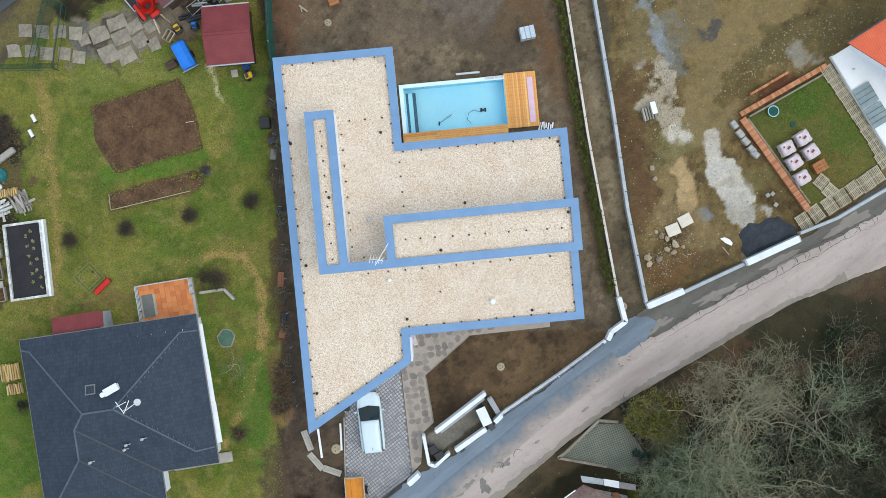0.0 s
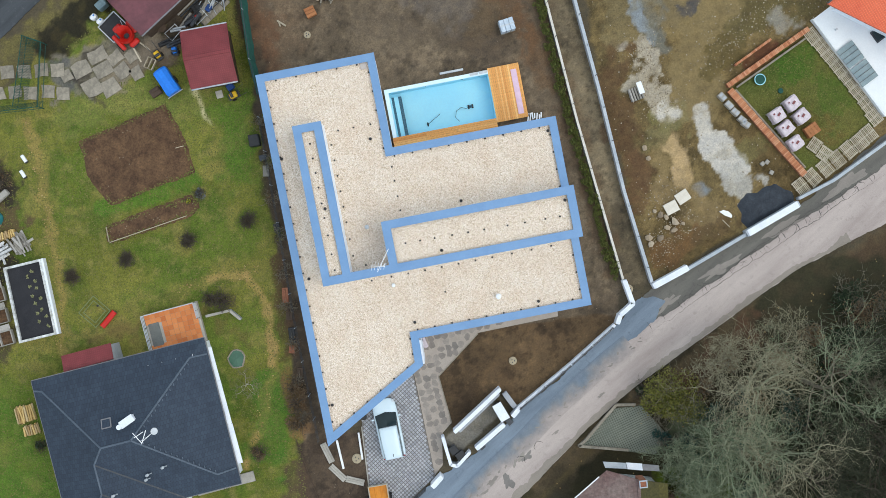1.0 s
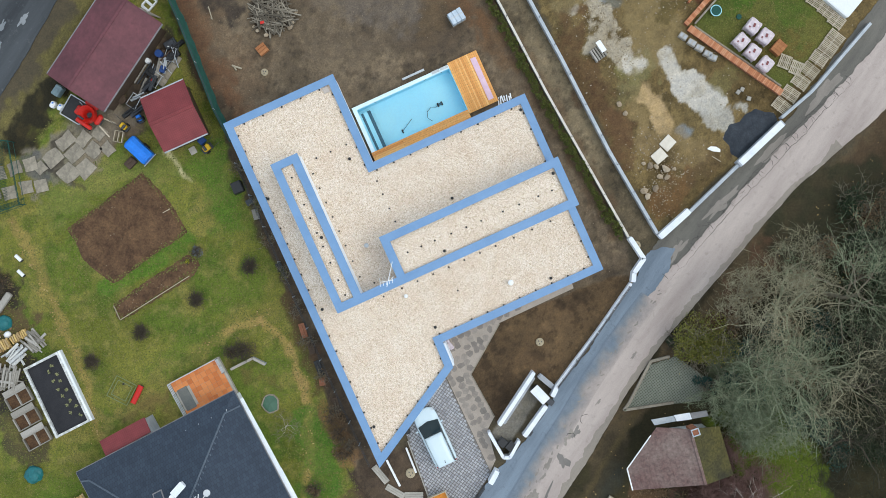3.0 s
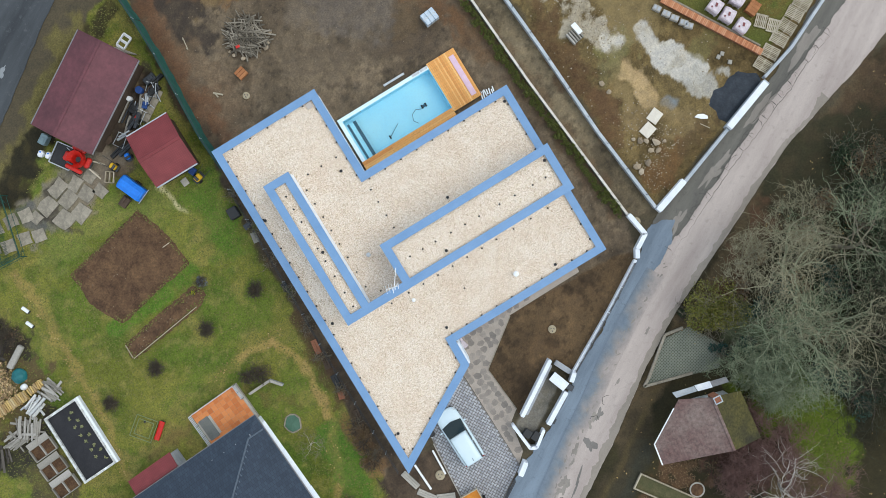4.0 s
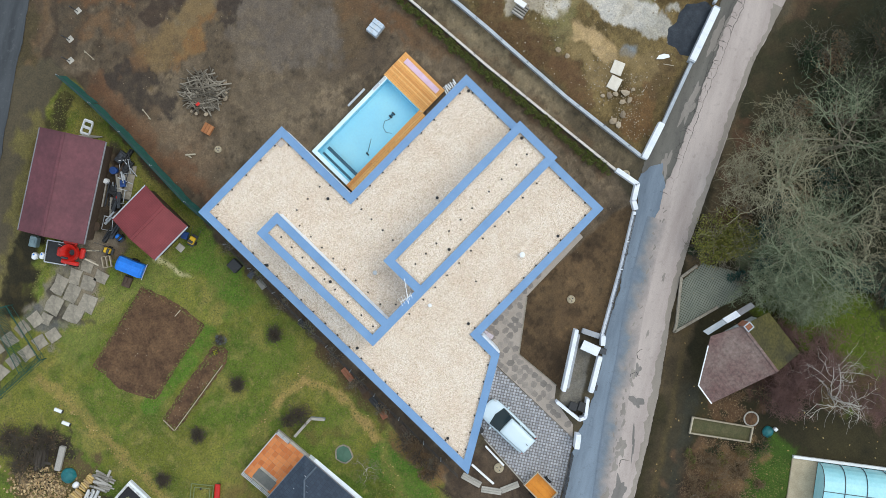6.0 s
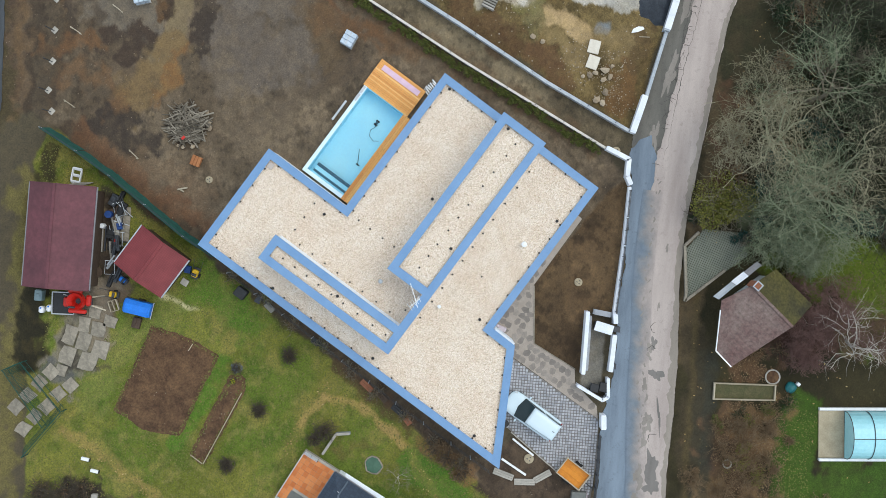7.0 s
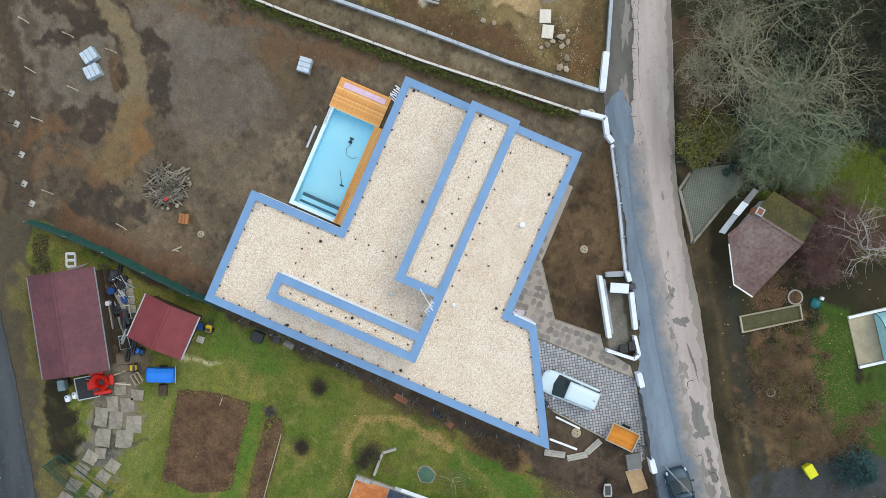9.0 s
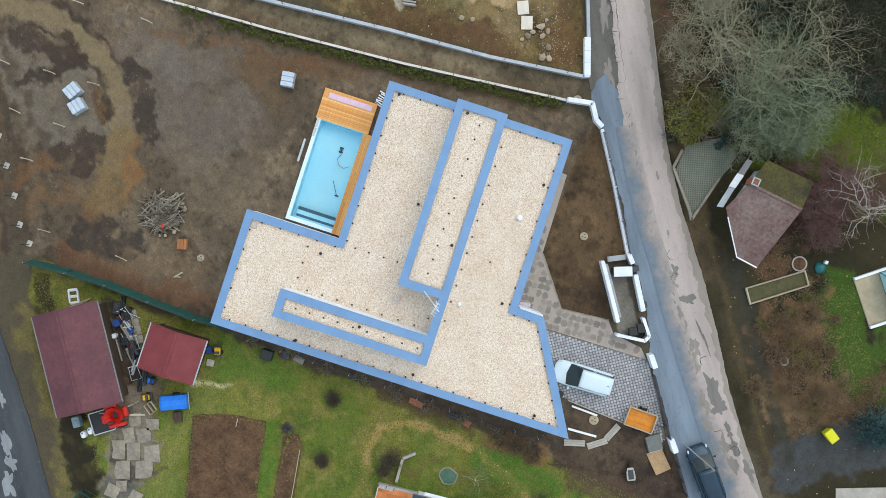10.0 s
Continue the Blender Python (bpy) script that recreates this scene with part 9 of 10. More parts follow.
spoil_heap()


def cable_bin():
    e = thing("slatted_crate", "grey slatted crate with white lid on rubble", "crate", (15.7, 8.6, 0), 15)
    for k in range(5):
        part("slat", boxes((-0.5 + k * 0.2, 0, 0.0, 0.14, 0.95, 0.45), bevel=0.02), "grey_wood", e)
    part("lid", boxes((0.3, 0.3, 0.46, 0.4, 0.9, 0.06), bevel=0.02), "white_plastic", e)


cable_bin()
for x, y in ((24.4, 2.6), (24.75, 2.7), (25.0, 1.9)):
    single("concrete_block", boxes((0, 0, 0, 0.3, 0.28, 0.2), bevel=0.02), "concrete", "small concrete block on the plot", "block", (x, y, 0), x * 31 % 60, "concrete blocks")


# ---- small things in the southern garden ----
def tyre_ring(at, r, material, label):
    e = thing("planter_ring", label, "planter ring", at)
    bm = bmesh.new()
    n = 22
    for i in range(n):
        a, b = 2 * math.pi * i / n, 2 * math.pi * (i + 1) / n
        tube(bm, (r * math.cos(a), r * math.sin(a), 0.1), (r * math.cos(b), r * math.sin(b), 0.1), 0.06, sides=6)
    part("ring", bm, material, e)
    part("soil", tube(bmesh.new(), (0, 0, 0), (0, 0, 0.08), r * 0.95, sides=18), "soil", e)


tyre_ring((9.2, -25.35, 0), 0.52, "concrete", "round concrete planter ring beside the raised bed")
tyre_ring((2.2, -27.2, 0), 0.3, "concrete", "small round concrete ring in the shrubs")
tarp_heap((9.55, -26.9, 0), 0.45, "small teal covered heap beside the planter", "teal")
single("white_cube", boxes((0, 0, 0, 0.25, 0.25, 0.4), bevel=0.03), "white_plastic", "small white box in the southern garden", "box", (10.05, -27.05, 0))


def yellow_bin():
    e = thing("waste_bin", "bright yellow recycling bin at the roadside", "bin", (-1.45, -32.25, 0), 60)
    secs = [[(-a, -b, z), (a, -b, z), (a, b, z), (-a, b, z)] for a, b, z in ((0.36, 0.26, 0.05), (0.46, 0.32, 1.0))]
    part("body", loft(bmesh.new(), secs), "bright_yellow", e)
    part("lid", boxes((0, 0, 1.003, 0.98, 0.7, 0.1), bevel=0.04), "bright_yellow", e)
    part("handle", bar(bmesh.new(), (-0.36, -0.38, 0.95), (0.36, -0.38, 0.95), 0.04, 0.05), "dark_metal", e)


yellow_bin()
single("road_patch", prism(bmesh.new(), [(-4.9, -34.5), (-3.2, -38.2), (-6.5, -39.8), (-8.2, -36)], -0.05, 0.03), "concrete", "pale concrete patch beside the lane", "slab", kind="structure")

# ---- trees, shrubs and loose cover ----
def mesh_of(name, verts, faces, material, parent=None, label="", smooth=False):
    me = bpy.data.meshes.new(name)
    me.from_pydata(verts, [], faces)
    me.materials.append(M[material])
    ob = new(name, me)
    if parent:
        ob.parent = parent
    if label:
        tagged(ob, label)
    return ob


class Limbs:
    """Collects tapered limbs as tubes."""

    def __init__(self):
        self.v, self.f = [], []

    def limb(self, pts, r0, r1, sides):
        n0 = len(self.v)
        k = len(pts)
        for i, p in enumerate(pts):
            d = (pts[min(i + 1, k - 1)] - pts[max(i - 1, 0)]).normalized()
            a = d.orthogonal().normalized()
            b = d.cross(a)
            r = r0 + (r1 - r0) * i / (k - 1)
            for s in range(sides):
                t = 2 * math.pi * s / sides
                q = p + (a * math.cos(t) + b * math.sin(t)) * r
                self.v.append((q.x, q.y, q.z))
        for i in range(k - 1):
            for s in range(sides):
                a0, a1 = n0 + i * sides + s, n0 + i * sides + (s + 1) % sides
                self.f.append((a0, a1, a1 + sides, a0 + sides))


def grow(rng, wood, twigs, start, way, length, radius, level, last, spread, kids, droop):
    segs = (6, 7, 5, 4, 4)[level]
    pts = [start]
    d = way.normalized()
    for i in range(segs):
        d = (d + Vector((rng.gauss(0, (0.12, 0.24, 0.3, 0.32, 0.34)[level]), rng.gauss(0, (0.12, 0.24, 0.3, 0.32, 0.34)[level]), rng.gauss(0.03 - droop * level, 0.13)))).normalized()
        pts.append(pts[-1] + d * (length / segs))
    (wood if level < 2 else twigs).limb(pts, radius, radius * (0.5 if level < last else 0.35), (8, 6, 4, 3, 3, 3)[level])
    if level == last:
        return
    for k in range(kids[level]):
        t = 0.3 + 0.7 * (k + rng.random()) / kids[level] if level else 0.35 + 0.65 * (k + 0.5) / kids[level]
        x = min(t, 0.999) * segs
        i = int(x)
        p = pts[i].lerp(pts[i + 1], x - i)
        base = (pts[i + 1] - pts[i]).normalized()
        a = rng.uniform(0, 6.283) if level else 6.283 * (k * 0.382 + rng.uniform(-0.06, 0.06))
        side = base.orthogonal().normalized()
        side = Matrix.Rotation(a, 3, base) @ side
        ang = rng.uniform(0.55, 1.0) * spread
        w = base * math.cos(ang) + side * math.sin(ang)
        if level == 0:
            w.z = max(w.z, 0.22)
        grow(rng, wood, twigs, p, w, length * rng.uniform(0.5, 0.78) * (1.15 if level == 0 else 1), max(radius * rng.uniform(0.3, 0.5), 0.012), level + 1, last, spread, kids, droop)


def bare_tree(at, height, seed, bark, twig, label, kids=(9, 6, 5, 3), spread=1.15, last=4, droop=0.015, thick=0.2, lean=(0, 0)):
    rng = random.Random(seed)
    e = thing("tree", label, "tree", at)
    wood, twigs = Limbs(), Limbs()
    grow(rng, wood, twigs, Vector((0, 0, -0.2)), Vector((lean[0], lean[1], 1)), height * 0.55, thick * 0.8, 0, last, spread, kids, droop)
    mesh_of("trunk", wood.v, wood.f, bark, e)
    mesh_of("crown", twigs.v, twigs.f, twig, e, "bare leafless twigs")
    return e


def leaf_cloud(rng, count, radius, squash, size, hollow=0.35, lumps=5):
    """Small leaves gathered in uneven clumps."""
    centres = [(Vector((rng.gauss(0, 0.5), rng.gauss(0, 0.5), rng.gauss(0, 0.3))) * radius * 0.75, rng.uniform(0.35, 0.7) * radius) for _ in range(lumps)]
    v, f = [], []
    for _ in range(count):
        c, r = centres[rng.randrange(lumps)]
        d = Vector((rng.gauss(0, 1), rng.gauss(0, 1), rng.gauss(0, 1))).normalized()
        p = c + d * r * (hollow + (1 - hollow) * rng.random() ** 0.5)
        p.z = max(p.z * squash + radius * squash * 0.75, 0.02)
        a = Vector((rng.gauss(0, 1), rng.gauss(0, 1), rng.gauss(0, 0.6))).normalized()
        b = a.cross(Vector((rng.gauss(0, 1), rng.gauss(0, 1), rng.gauss(0, 1)))).normalized()
        s = size * rng.uniform(0.6, 1.3)
        n = len(v)
        for q in (p - a * s, p + b * s * 0.5, p + a * s, p - b * s * 0.5):
            v.append((q.x, q.y, q.z))
        f.append((n, n + 1, n + 2, n + 3))
    return v, f


def bush(at, radius, seed, leaf, label, count=700, squash=0.7, size=0.07, twig="bark_dark", stems=14, lumps=6, name="bush"):
    rng = random.Random(seed)
    e = thing(name, label, "shrub", at)
    stemset = Limbs()
    for k in range(stems):
        a = 6.283 * k / stems + rng.uniform(-0.3, 0.3)
        w = Vector((math.cos(a), math.sin(a), rng.uniform(0.5, 1.6)))
        grow(rng, stemset, stemset, Vector((0, 0, 0)), w, radius * rng.uniform(0.8, 1.15), 0.022 * (1 + radius * 0.3), 2, 4, 1.0, (0, 0, 4, 3), 0.0)
    mesh_of("branchwork", stemset.v, stemset.f, twig, e)
    if count:
        v, f = leaf_cloud(rng, count, radius, squash, size, lumps=lumps)
        mesh_of("foliage", v, f, leaf, e)
    return e


WOOD = [
    # x, y, height, bark, twigs, trunk radius
    (21.2, -13.6, 9.0, "bark_pale", "twig_pale", 0.24), (19.6, -17.2, 9.5, "bark_pale", "twig_green", 0.26), (17.9, -17.4, 6.0, "bark_pale", "twig_green", 0.1), (22.2, -17.6, 10.0, "bark_pale", "twig_pale", 0.22), (25.6, -13.4, 9.5, "bark_grey", "twig_green", 0.2),
    (25.0, -19.6, 10.0, "bark_dark", "twig_dark", 0.22), (29.2, -16.4, 9.5, "bark_dark", "twig_dark", 0.22), (30.5, -11.2, 7.5, "bark_dark", "twig_dark", 0.16),
    (28.4, -21.8, 9.5, "bark_dark", "twig_dark", 0.22), (33.6, -19.5, 9.5, "bark_dark", "twig_dark", 0.2), (23.2, -23.2, 8.0, "bark_dark", "twig_dark", 0.18),
    (27.0, -27.0, 9.0, "bark_dark", "twig_dark", 0.2), (34.5, -12.8, 8.5, "bark_dark", "twig_dark", 0.18), (32.5, -26.5, 9.0, "bark_dark", "twig_dark", 0.2),
    (19.0, -11.6, 5.0, "bark_grey", "twig_pale", 0.1), (23.4, -10.6, 5.0, "bark_grey", "twig_pale", 0.1), (36.5, -6.8, 7.0, "bark_dark", "twig_dark", 0.15),
]
for i, (x, y, h, bk, tw, th) in enumerate(WOOD):
    bare_tree((x, y, 0), h, 100 + i, bk, tw, "bare leafless tree with pale branching limbs in the wood", thick=th)
bare_tree((15.0, -27.4, 0), 6.5, 210, "bark_white", "bark_white", "bare tree with whitish spreading limbs beside the cottage", kids=(6, 5, 4, 3), last=3, thick=0.16, lean=(-0.1, 0.05))
bare_tree((15.8, -25.2, 0), 4.5, 211, "bark_plum", "bark_plum", "bare plum-brown shrub tree beside the cottage", kids=(9, 7, 6, 4), thick=0.08)
bare_tree((17.2, -29.4, 0), 5.0, 212, "bark_plum", "bark_plum", "bare plum-brown shrub tree beside the cottage", kids=(9, 7, 6, 4), thick=0.08)
bare_tree((13.6, -24.3, 0), 3.6, 213, "bark_plum", "bark_plum", "low plum-brown thicket against the cottage", kids=(9, 7, 6, 4), thick=0.06)

for i, (x, y, h) in enumerate(((12.6, -24.6, 3.4), (14.9, -23.4, 3.6), (11.6, -25.4, 2.6), (14.4, -21.6, 2.6))):
    bare_tree((x, y, 0), h, 220 + i, "bark_plum", "bark_plum", "low plum-brown thicket against the cottage", kids=(9, 7, 5, 4), thick=0.05)

for i, (x, y, h) in enumerate(((15.9, -17.6, 3.6), (17.0, -19.4, 4.2), (18.2, -21.2, 4.0), (16.4, -20.4, 3.2))):
    bare_tree((x, y, 0), h, 240 + i, "bark_pale", "twig_green", "low haze of fine grey-green twigs beside the cottage", kids=(9, 7, 6, 4), thick=0.06)

# undergrowth in the wood
rng = random.Random(77)
UNDER = [(20.0, -15.9, 1.6, "leaf_dark"), (22.4, -16.6, 1.7, "leaf_dark"), (18.6, -18.6, 1.4, "leaf_teal"), (22.6, -20.8, 1.6, "leaf_dark"), (26.8, -16.2, 1.8, "leaf_dark"), (27.0, -19.6, 2.0, "leaf_dark"), (30.6, -14.0, 1.8, "leaf_dark"),
         (31.6, -18.2, 2.0, "leaf_dark"), (34.4, -16.2, 2.0, "leaf_dark"), (22.9, -24.6, 1.2, "leaf_teal"), (25.2, -24.6, 1.8, "leaf_dark"), (29.8, -24.4, 2.0, "leaf_dark"), (16.9, -17.2, 0.9, "leaf_teal"), (34.0, -23.0, 2.0, "leaf_dark"),
         (28.8, -12.4, 1.4, "leaf_brown"), (24.4, -11.8, 1.2, "leaf_brown"), (20.6, -11.6, 0.9, "leaf_brown"), (26.8, -10.2, 1.2, "leaf_brown"), (31.2, -8.6, 1.5, "leaf_brown"), (34.8, -9.6, 1.6, "leaf_brown"), (22.6, -13.0, 1.0, "leaf_dark"), (18.4, -13.2, 0.9, "leaf_brown")]
UNDER += [(28.6, -18.0, 2.3, "leaf_dark"), (29.5, -20.3, 2.4, "leaf_dark"), (26.6, -21.0, 2.0, "leaf_dark"), (32.5, -19.0, 2.4, "leaf_dark"), (22.0, -15.2, 1.2, "leaf_brown"), (23.0, -19.2, 1.2, "leaf_brown"), (19.2, -15.6, 1.0, "leaf_teal"), (17.6, -19.6, 1.0, "leaf_teal"), (33.5, -16.0, 2.2, "leaf_dark"), (31.5, -21.5, 2.2, "leaf_dark")]
UNDER += [(20.8, -14.8, 1.3, "leaf_teal"), (20.5, -17.9, 1.3, "leaf_teal"), (21.0, -21.6, 1.5, "leaf_teal"), (22.8, -23.4, 1.6, "leaf_teal"), (15.2, -16.9, 0.8, "leaf_teal"), (24.6, -15.6, 1.4, "leaf_teal")]
UNDER += [(27 + 14 * rng.random(), -6.5 - 13 * rng.random(), 1.3 + rng.random(), "leaf_dark") for _ in range(14)]
UNDER += [(26 + 9 * rng.random(), -12.5 - 14 * rng.random(), 1.2 + rng.random(), "leaf_dark") for _ in range(14)]
for i, (x, y, r, leaf) in enumerate(UNDER):
    bush((x, y, 0), r, 300 + i, leaf, "low tangled evergreen undergrowth in the wood" if leaf != "leaf_brown" else "low brown bramble thicket at the wood's edge", int(800 * r), 0.55, 0.09, "bark_grey", 10)
bush((15.6, -14.15, 0), 1.95, 400, "leaf_olive", "dense rounded olive-green shrub beside the lane", 6500, 0.8, 0.08, "bark_grey", 26, 14)
bush((14.3, -13.2, 0), 0.8, 401, "leaf_dark", "dark green low shrub beside the lane", 700, 0.5, 0.07)

# southern garden
SOUTH = [(7.0 * rng.random() - 0.6, -25.6 - 5.6 * rng.random(), 0.5 + 0.6 * rng.random(), ("leaf_brown", "leaf_brown", "leaf_olive")[k % 3], 420) for k in range(16)]
for i, (x, y, r, leaf, n) in enumerate(((4.2, -27.0, 1.3, "leaf_brown", 500), (2.6, -28.6, 1.2, "leaf_brown", 450), (0.8, -28.4, 1.2, "leaf_brown", 500), (4.9, -25.6, 0.9, "leaf_brown", 350), (6.2, -27.6, 0.9, "leaf_brown", 300), (0.9, -30.8, 1.5, "leaf_brown", 500),
                                       (-0.6, -29.6, 1.0, "leaf_brown", 350), (3.9, -24.6, 0.6, "leaf_hedge", 350), (5.5, -25.3, 0.6, "leaf_dark", 350), (8.4, -27.4, 0.7, "leaf_dark", 450), (2.0, -31.6, 1.2, "leaf_brown", 300), (9.6, -22.9, 0.9, "leaf_brown", 400), (11.0, -24.6, 0.9, "leaf_dark", 300), (6.6, -29.4, 0.5, "leaf_brown", 200), (2.8, -34.1, 1.0, "leaf_brown", 500), (4.8, -34.2, 0.9, "leaf_brown", 400), (0.1, -32.5, 0.9, "leaf_brown", 450), (1.4, -33.4, 0.9, "leaf_brown", 400), (7.2, -26.6, 0.7, "leaf_hedge", 500), (2.8, -26.0, 0.8, "leaf_brown", 450), *[s for s in SOUTH if s[0] < 5.6 or s[1] > -28.4])):
    bush((x, y, 0), r, 420 + i, leaf, "dry brown garden shrub in winter" if leaf == "leaf_brown" else "low green garden shrub", int(n * 1.1), 0.5, 0.05, "straw_twig", 8)


def spruce(at, h, r, seed):
    rng = random.Random(seed)
    e = thing("spruce", "blue-green spruce with dense drooping boughs", "tree", at)
    limbs = Limbs()
    limbs.limb([Vector((0, 0, -0.2)), Vector((0, 0, h * 0.5)), Vector((0, 0, h))], 0.1, 0.02, 7)
    mesh_of("trunk", limbs.v, limbs.f, "bark_dark", e)
    v, f = [], []
    for k in range(420):
        t = rng.random() ** 0.9
        z = h * (0.06 + 0.92 * t)
        L = r * (1 - t) * rng.uniform(0.75, 1.1) + 0.08
        a = rng.uniform(0, 6.283)
        d = Vector((math.cos(a), math.sin(a), -0.25))
        for q in range(12):
            p = Vector((0, 0, z)) + d * L * (q + rng.random()) / 12
            w = Vector((-math.sin(a), math.cos(a), 0)) * rng.choice((-1, 1)) + d * 0.7
            w = w.normalized() * rng.uniform(0.1, 0.22)
            u = Vector((rng.gauss(0, 1), rng.gauss(0, 1), 1)).normalized().cross(w).normalized() * 0.06
            n = len(v)
            for s in (p - u, p + w, p + u):
                v.append((s.x, s.y, s.z))
            f.append((n, n + 1, n + 2))
    mesh_of("crown", v, f, "leaf_spruce", e)


spruce((0.35, -35.0, 0), 4.5, 2.1, 5)
spruce((26.0, -30.8, 0), 6.0, 1.8, 6)

# garden shrubs round the lawn
for i, (x, y) in enumerate(((-26.75, -0.7), (-22.65, 0.2), (-18.05, 1.1), (-13.55, 2.1))):
    e = bush((x, y, 0), 0.55, 500 + i, "leaf_brown", "small round leafless currant bush in the lawn", 60, 0.8, 0.03, "bark_dark", 44, 4, "currant_bush")
    e["group"] = "currant bushes"
bush((-16.9, 4.45, 0), 0.5, 510, "leaf_blue", "bluish lavender clump at the end of the narrow bed", 700, 0.5, 0.05)
bush((-17.7, 4.0, 0), 0.25, 511, "leaf_flower", "small yellow-green flowering plant in the narrow bed", 160, 0.5, 0.045, stems=6)
bush((-15.9, -3.55, 0), 0.85, 512, "leaf_brown", "twiggy dark rose bush beside the terrace", 160, 0.5, 0.05, "bark_dark", 26)
bush((-16.9, -3.3, 0), 0.6, 513, "leaf_brown", "twiggy dark rose bush beside the terrace", 100, 0.5, 0.05, "bark_dark", 20)
bare_tree((-14.8, -9.9, 0), 2.6, 514, "bark_white", "bark_grey", "small bare fruit sapling in the lawn", kids=(6, 4, 3, 2), last=3, thick=0.035)
for i in range(9):
    y = 9 - i * 2.7
    bush((-11.75 + 0.09 * i + rng.uniform(-0.1, 0.1), y, 0), rng.uniform(0.45, 0.7), 520 + i, ("leaf_brown", "leaf_olive")[i % 2 if i < 4 else 0], "straggly dry growth along the wire fence", 160, 0.4, 0.06, "bark_grey", 7)
for i, (x, y, r) in enumerate(((-11.5, -10.2, 0.8), (-11.35, -11.6, 0.9), (-11.4, -13.0, 0.8))):
    bush((x, y, 0), r, 540 + i, "leaf_brown", "dry brown leaf heap beside the fence", 900, 0.25, 0.07, "bark_dark", 8)
for i, (x, y, r) in enumerate(((-32.2, 7.6, 1.2), (-33.6, 6.8, 1.3), (-31.2, 6.9, 0.7), (-33.5, 9.0, 1.1))):
    bush((x, y, 0), r, 550 + i, "leaf_brown", "dark bare twig thicket by the woodpile", 150, 0.6, 0.06, "bark_dark", 26)
bush((-30.2, -12.9, 0), 0.5, 560, "leaf_dark", "small dark evergreen beside the bungalow", 500, 0.8, 0.06)
bush((-14.4, -14.9, 0), 0.6, 561, "leaf_brown", "rounded dry shrub at the bungalow corner", 400, 0.6, 0.06)
bush((-17.0, -16.9, 0), 0.5, 562, "leaf_flower", "small yellowing shrub at the bungalow corner", 260, 0.6, 0.06)


def hedge():
    """A row of young hedge plants inside the lane wall."""
    rng = random.Random(9)
    first = []
    for k in range(4):
        e = thing("hedge_plant", "young green hedge plant along the white wall", "shrub", (8.5 - 0.05 * k, 22.1 + 0.5 * k, 0), 80 * k, "hedge plants")
        v, f = leaf_cloud(rng, 260, 0.38, 1.3, 0.065, 0.2, 5)
        mesh_of("foliage", v, f, "leaf_hedge", e)
        part("stem", tube(bmesh.new(), (0, 0, -0.05), (0, 0, 0.6), 0.02, 0.01, 5), "bark_dark", e)
        first.append(e)
    pts = [(8.5, 20.9), (9.0, 17.0), (10.6, 7.0), (12.8, -4.6)]
    n = 0
    for (ax, ay), (bx, by) in zip(pts, pts[1:]):
        L = math.hypot(bx - ax, by - ay)
        k = int(L / 0.36)
        for i in range(k):
            t = (i + 0.5) / k
            s = rng.uniform(0.75, 1.02)
            copy_thing(first[n % 4], pose(ax + (bx - ax) * t + rng.uniform(-0.08, 0.08), ay + (by - ay) * t, 0, 0, 0, rng.uniform(0, 360)) @ Matrix.Diagonal((s, s, s * 1.15, 1)))
            n += 1


hedge()


def scatter(name, label, material, count, seed, accept, size, flat=False, height=0.04, z=0.0, span=(-42, 40, -42, 44)):
    """Loose small pieces strewn where accept() allows."""
    rng = np.random.RandomState(seed)
    px, py = rng.uniform(span[0], span[1], count * 6), rng.uniform(span[2], span[3], count * 6)
    ok = accept(px, py, rng)
    px, py = px[ok][:count], py[ok][:count]
    n = len(px)
    gz = (fbm(px, py, 0.5, 7, 5) - 0.5) * 0.10 * 0.6 - 0.03
    a = rng.uniform(0, 6.283, n)
    s = rng.uniform(size[0], size[1], n)
    ca, sa = np.cos(a), np.sin(a)
    if flat:
        local_pts = np.array([(-1, 0, 0.2), (0, 0.6, 0.5), (1, 0, 0.2), (0, -0.6, 0.3)])
        faces = np.array([(0, 3, 2, 1)])
    else:
        local_pts = np.array([(-1, -0.8, 0), (1, -0.9, 0), (0.9, 0.8, 0), (-0.8, 0.9, 0), (-0.1, 0.1, 0.8)])
        faces = np.array([(0, 1, 4, 4), (1, 2, 4, 4), (2, 3, 4, 4), (3, 0, 4, 4)])
    k = len(local_pts)
    X = px[:, None] + s[:, None] * (local_pts[None, :, 0] * ca[:, None] - local_pts[None, :, 1] * sa[:, None])
    Y = py[:, None] + s[:, None] * (local_pts[None, :, 0] * sa[:, None] + local_pts[None, :, 1] * ca[:, None])
    Z = gz[:, None] + height + z + s[:, None] * local_pts[None, :, 2]
    v = np.stack([X, Y, Z], -1).reshape(-1, 3)
    off = (np.arange(n) * k)[:, None, None]
    fl = (faces[None] + off).reshape(-1, 4)
    me = bpy.data.meshes.new(name)
    if flat:
        me.from_pydata(v.tolist(), [], fl.tolist())
    else:
        me.from_pydata(v.tolist(), [], fl[:, :3].tolist())
    me.materials.append(M[material])
    tagged(new(name, me), label, name.replace("_", " "), kind="stuff")


LAWN = ZONES[1][1]
BEDS = [[(-25.2, 9.0), (-18.8, 11.1), (-17.2, 6.1), (-23.4, 4.3)], [(-23.9, 2.7), (-17.2, 4.2), (-17.4, 3.2), (-23.8, 1.4)], [(-31.4, -5.4), (-28, -5), (-28.6, 1), (-31.8, 0.6)], [(-29.6, -20), (-29.6, -6), (-17, -3), (-15, -20)]]


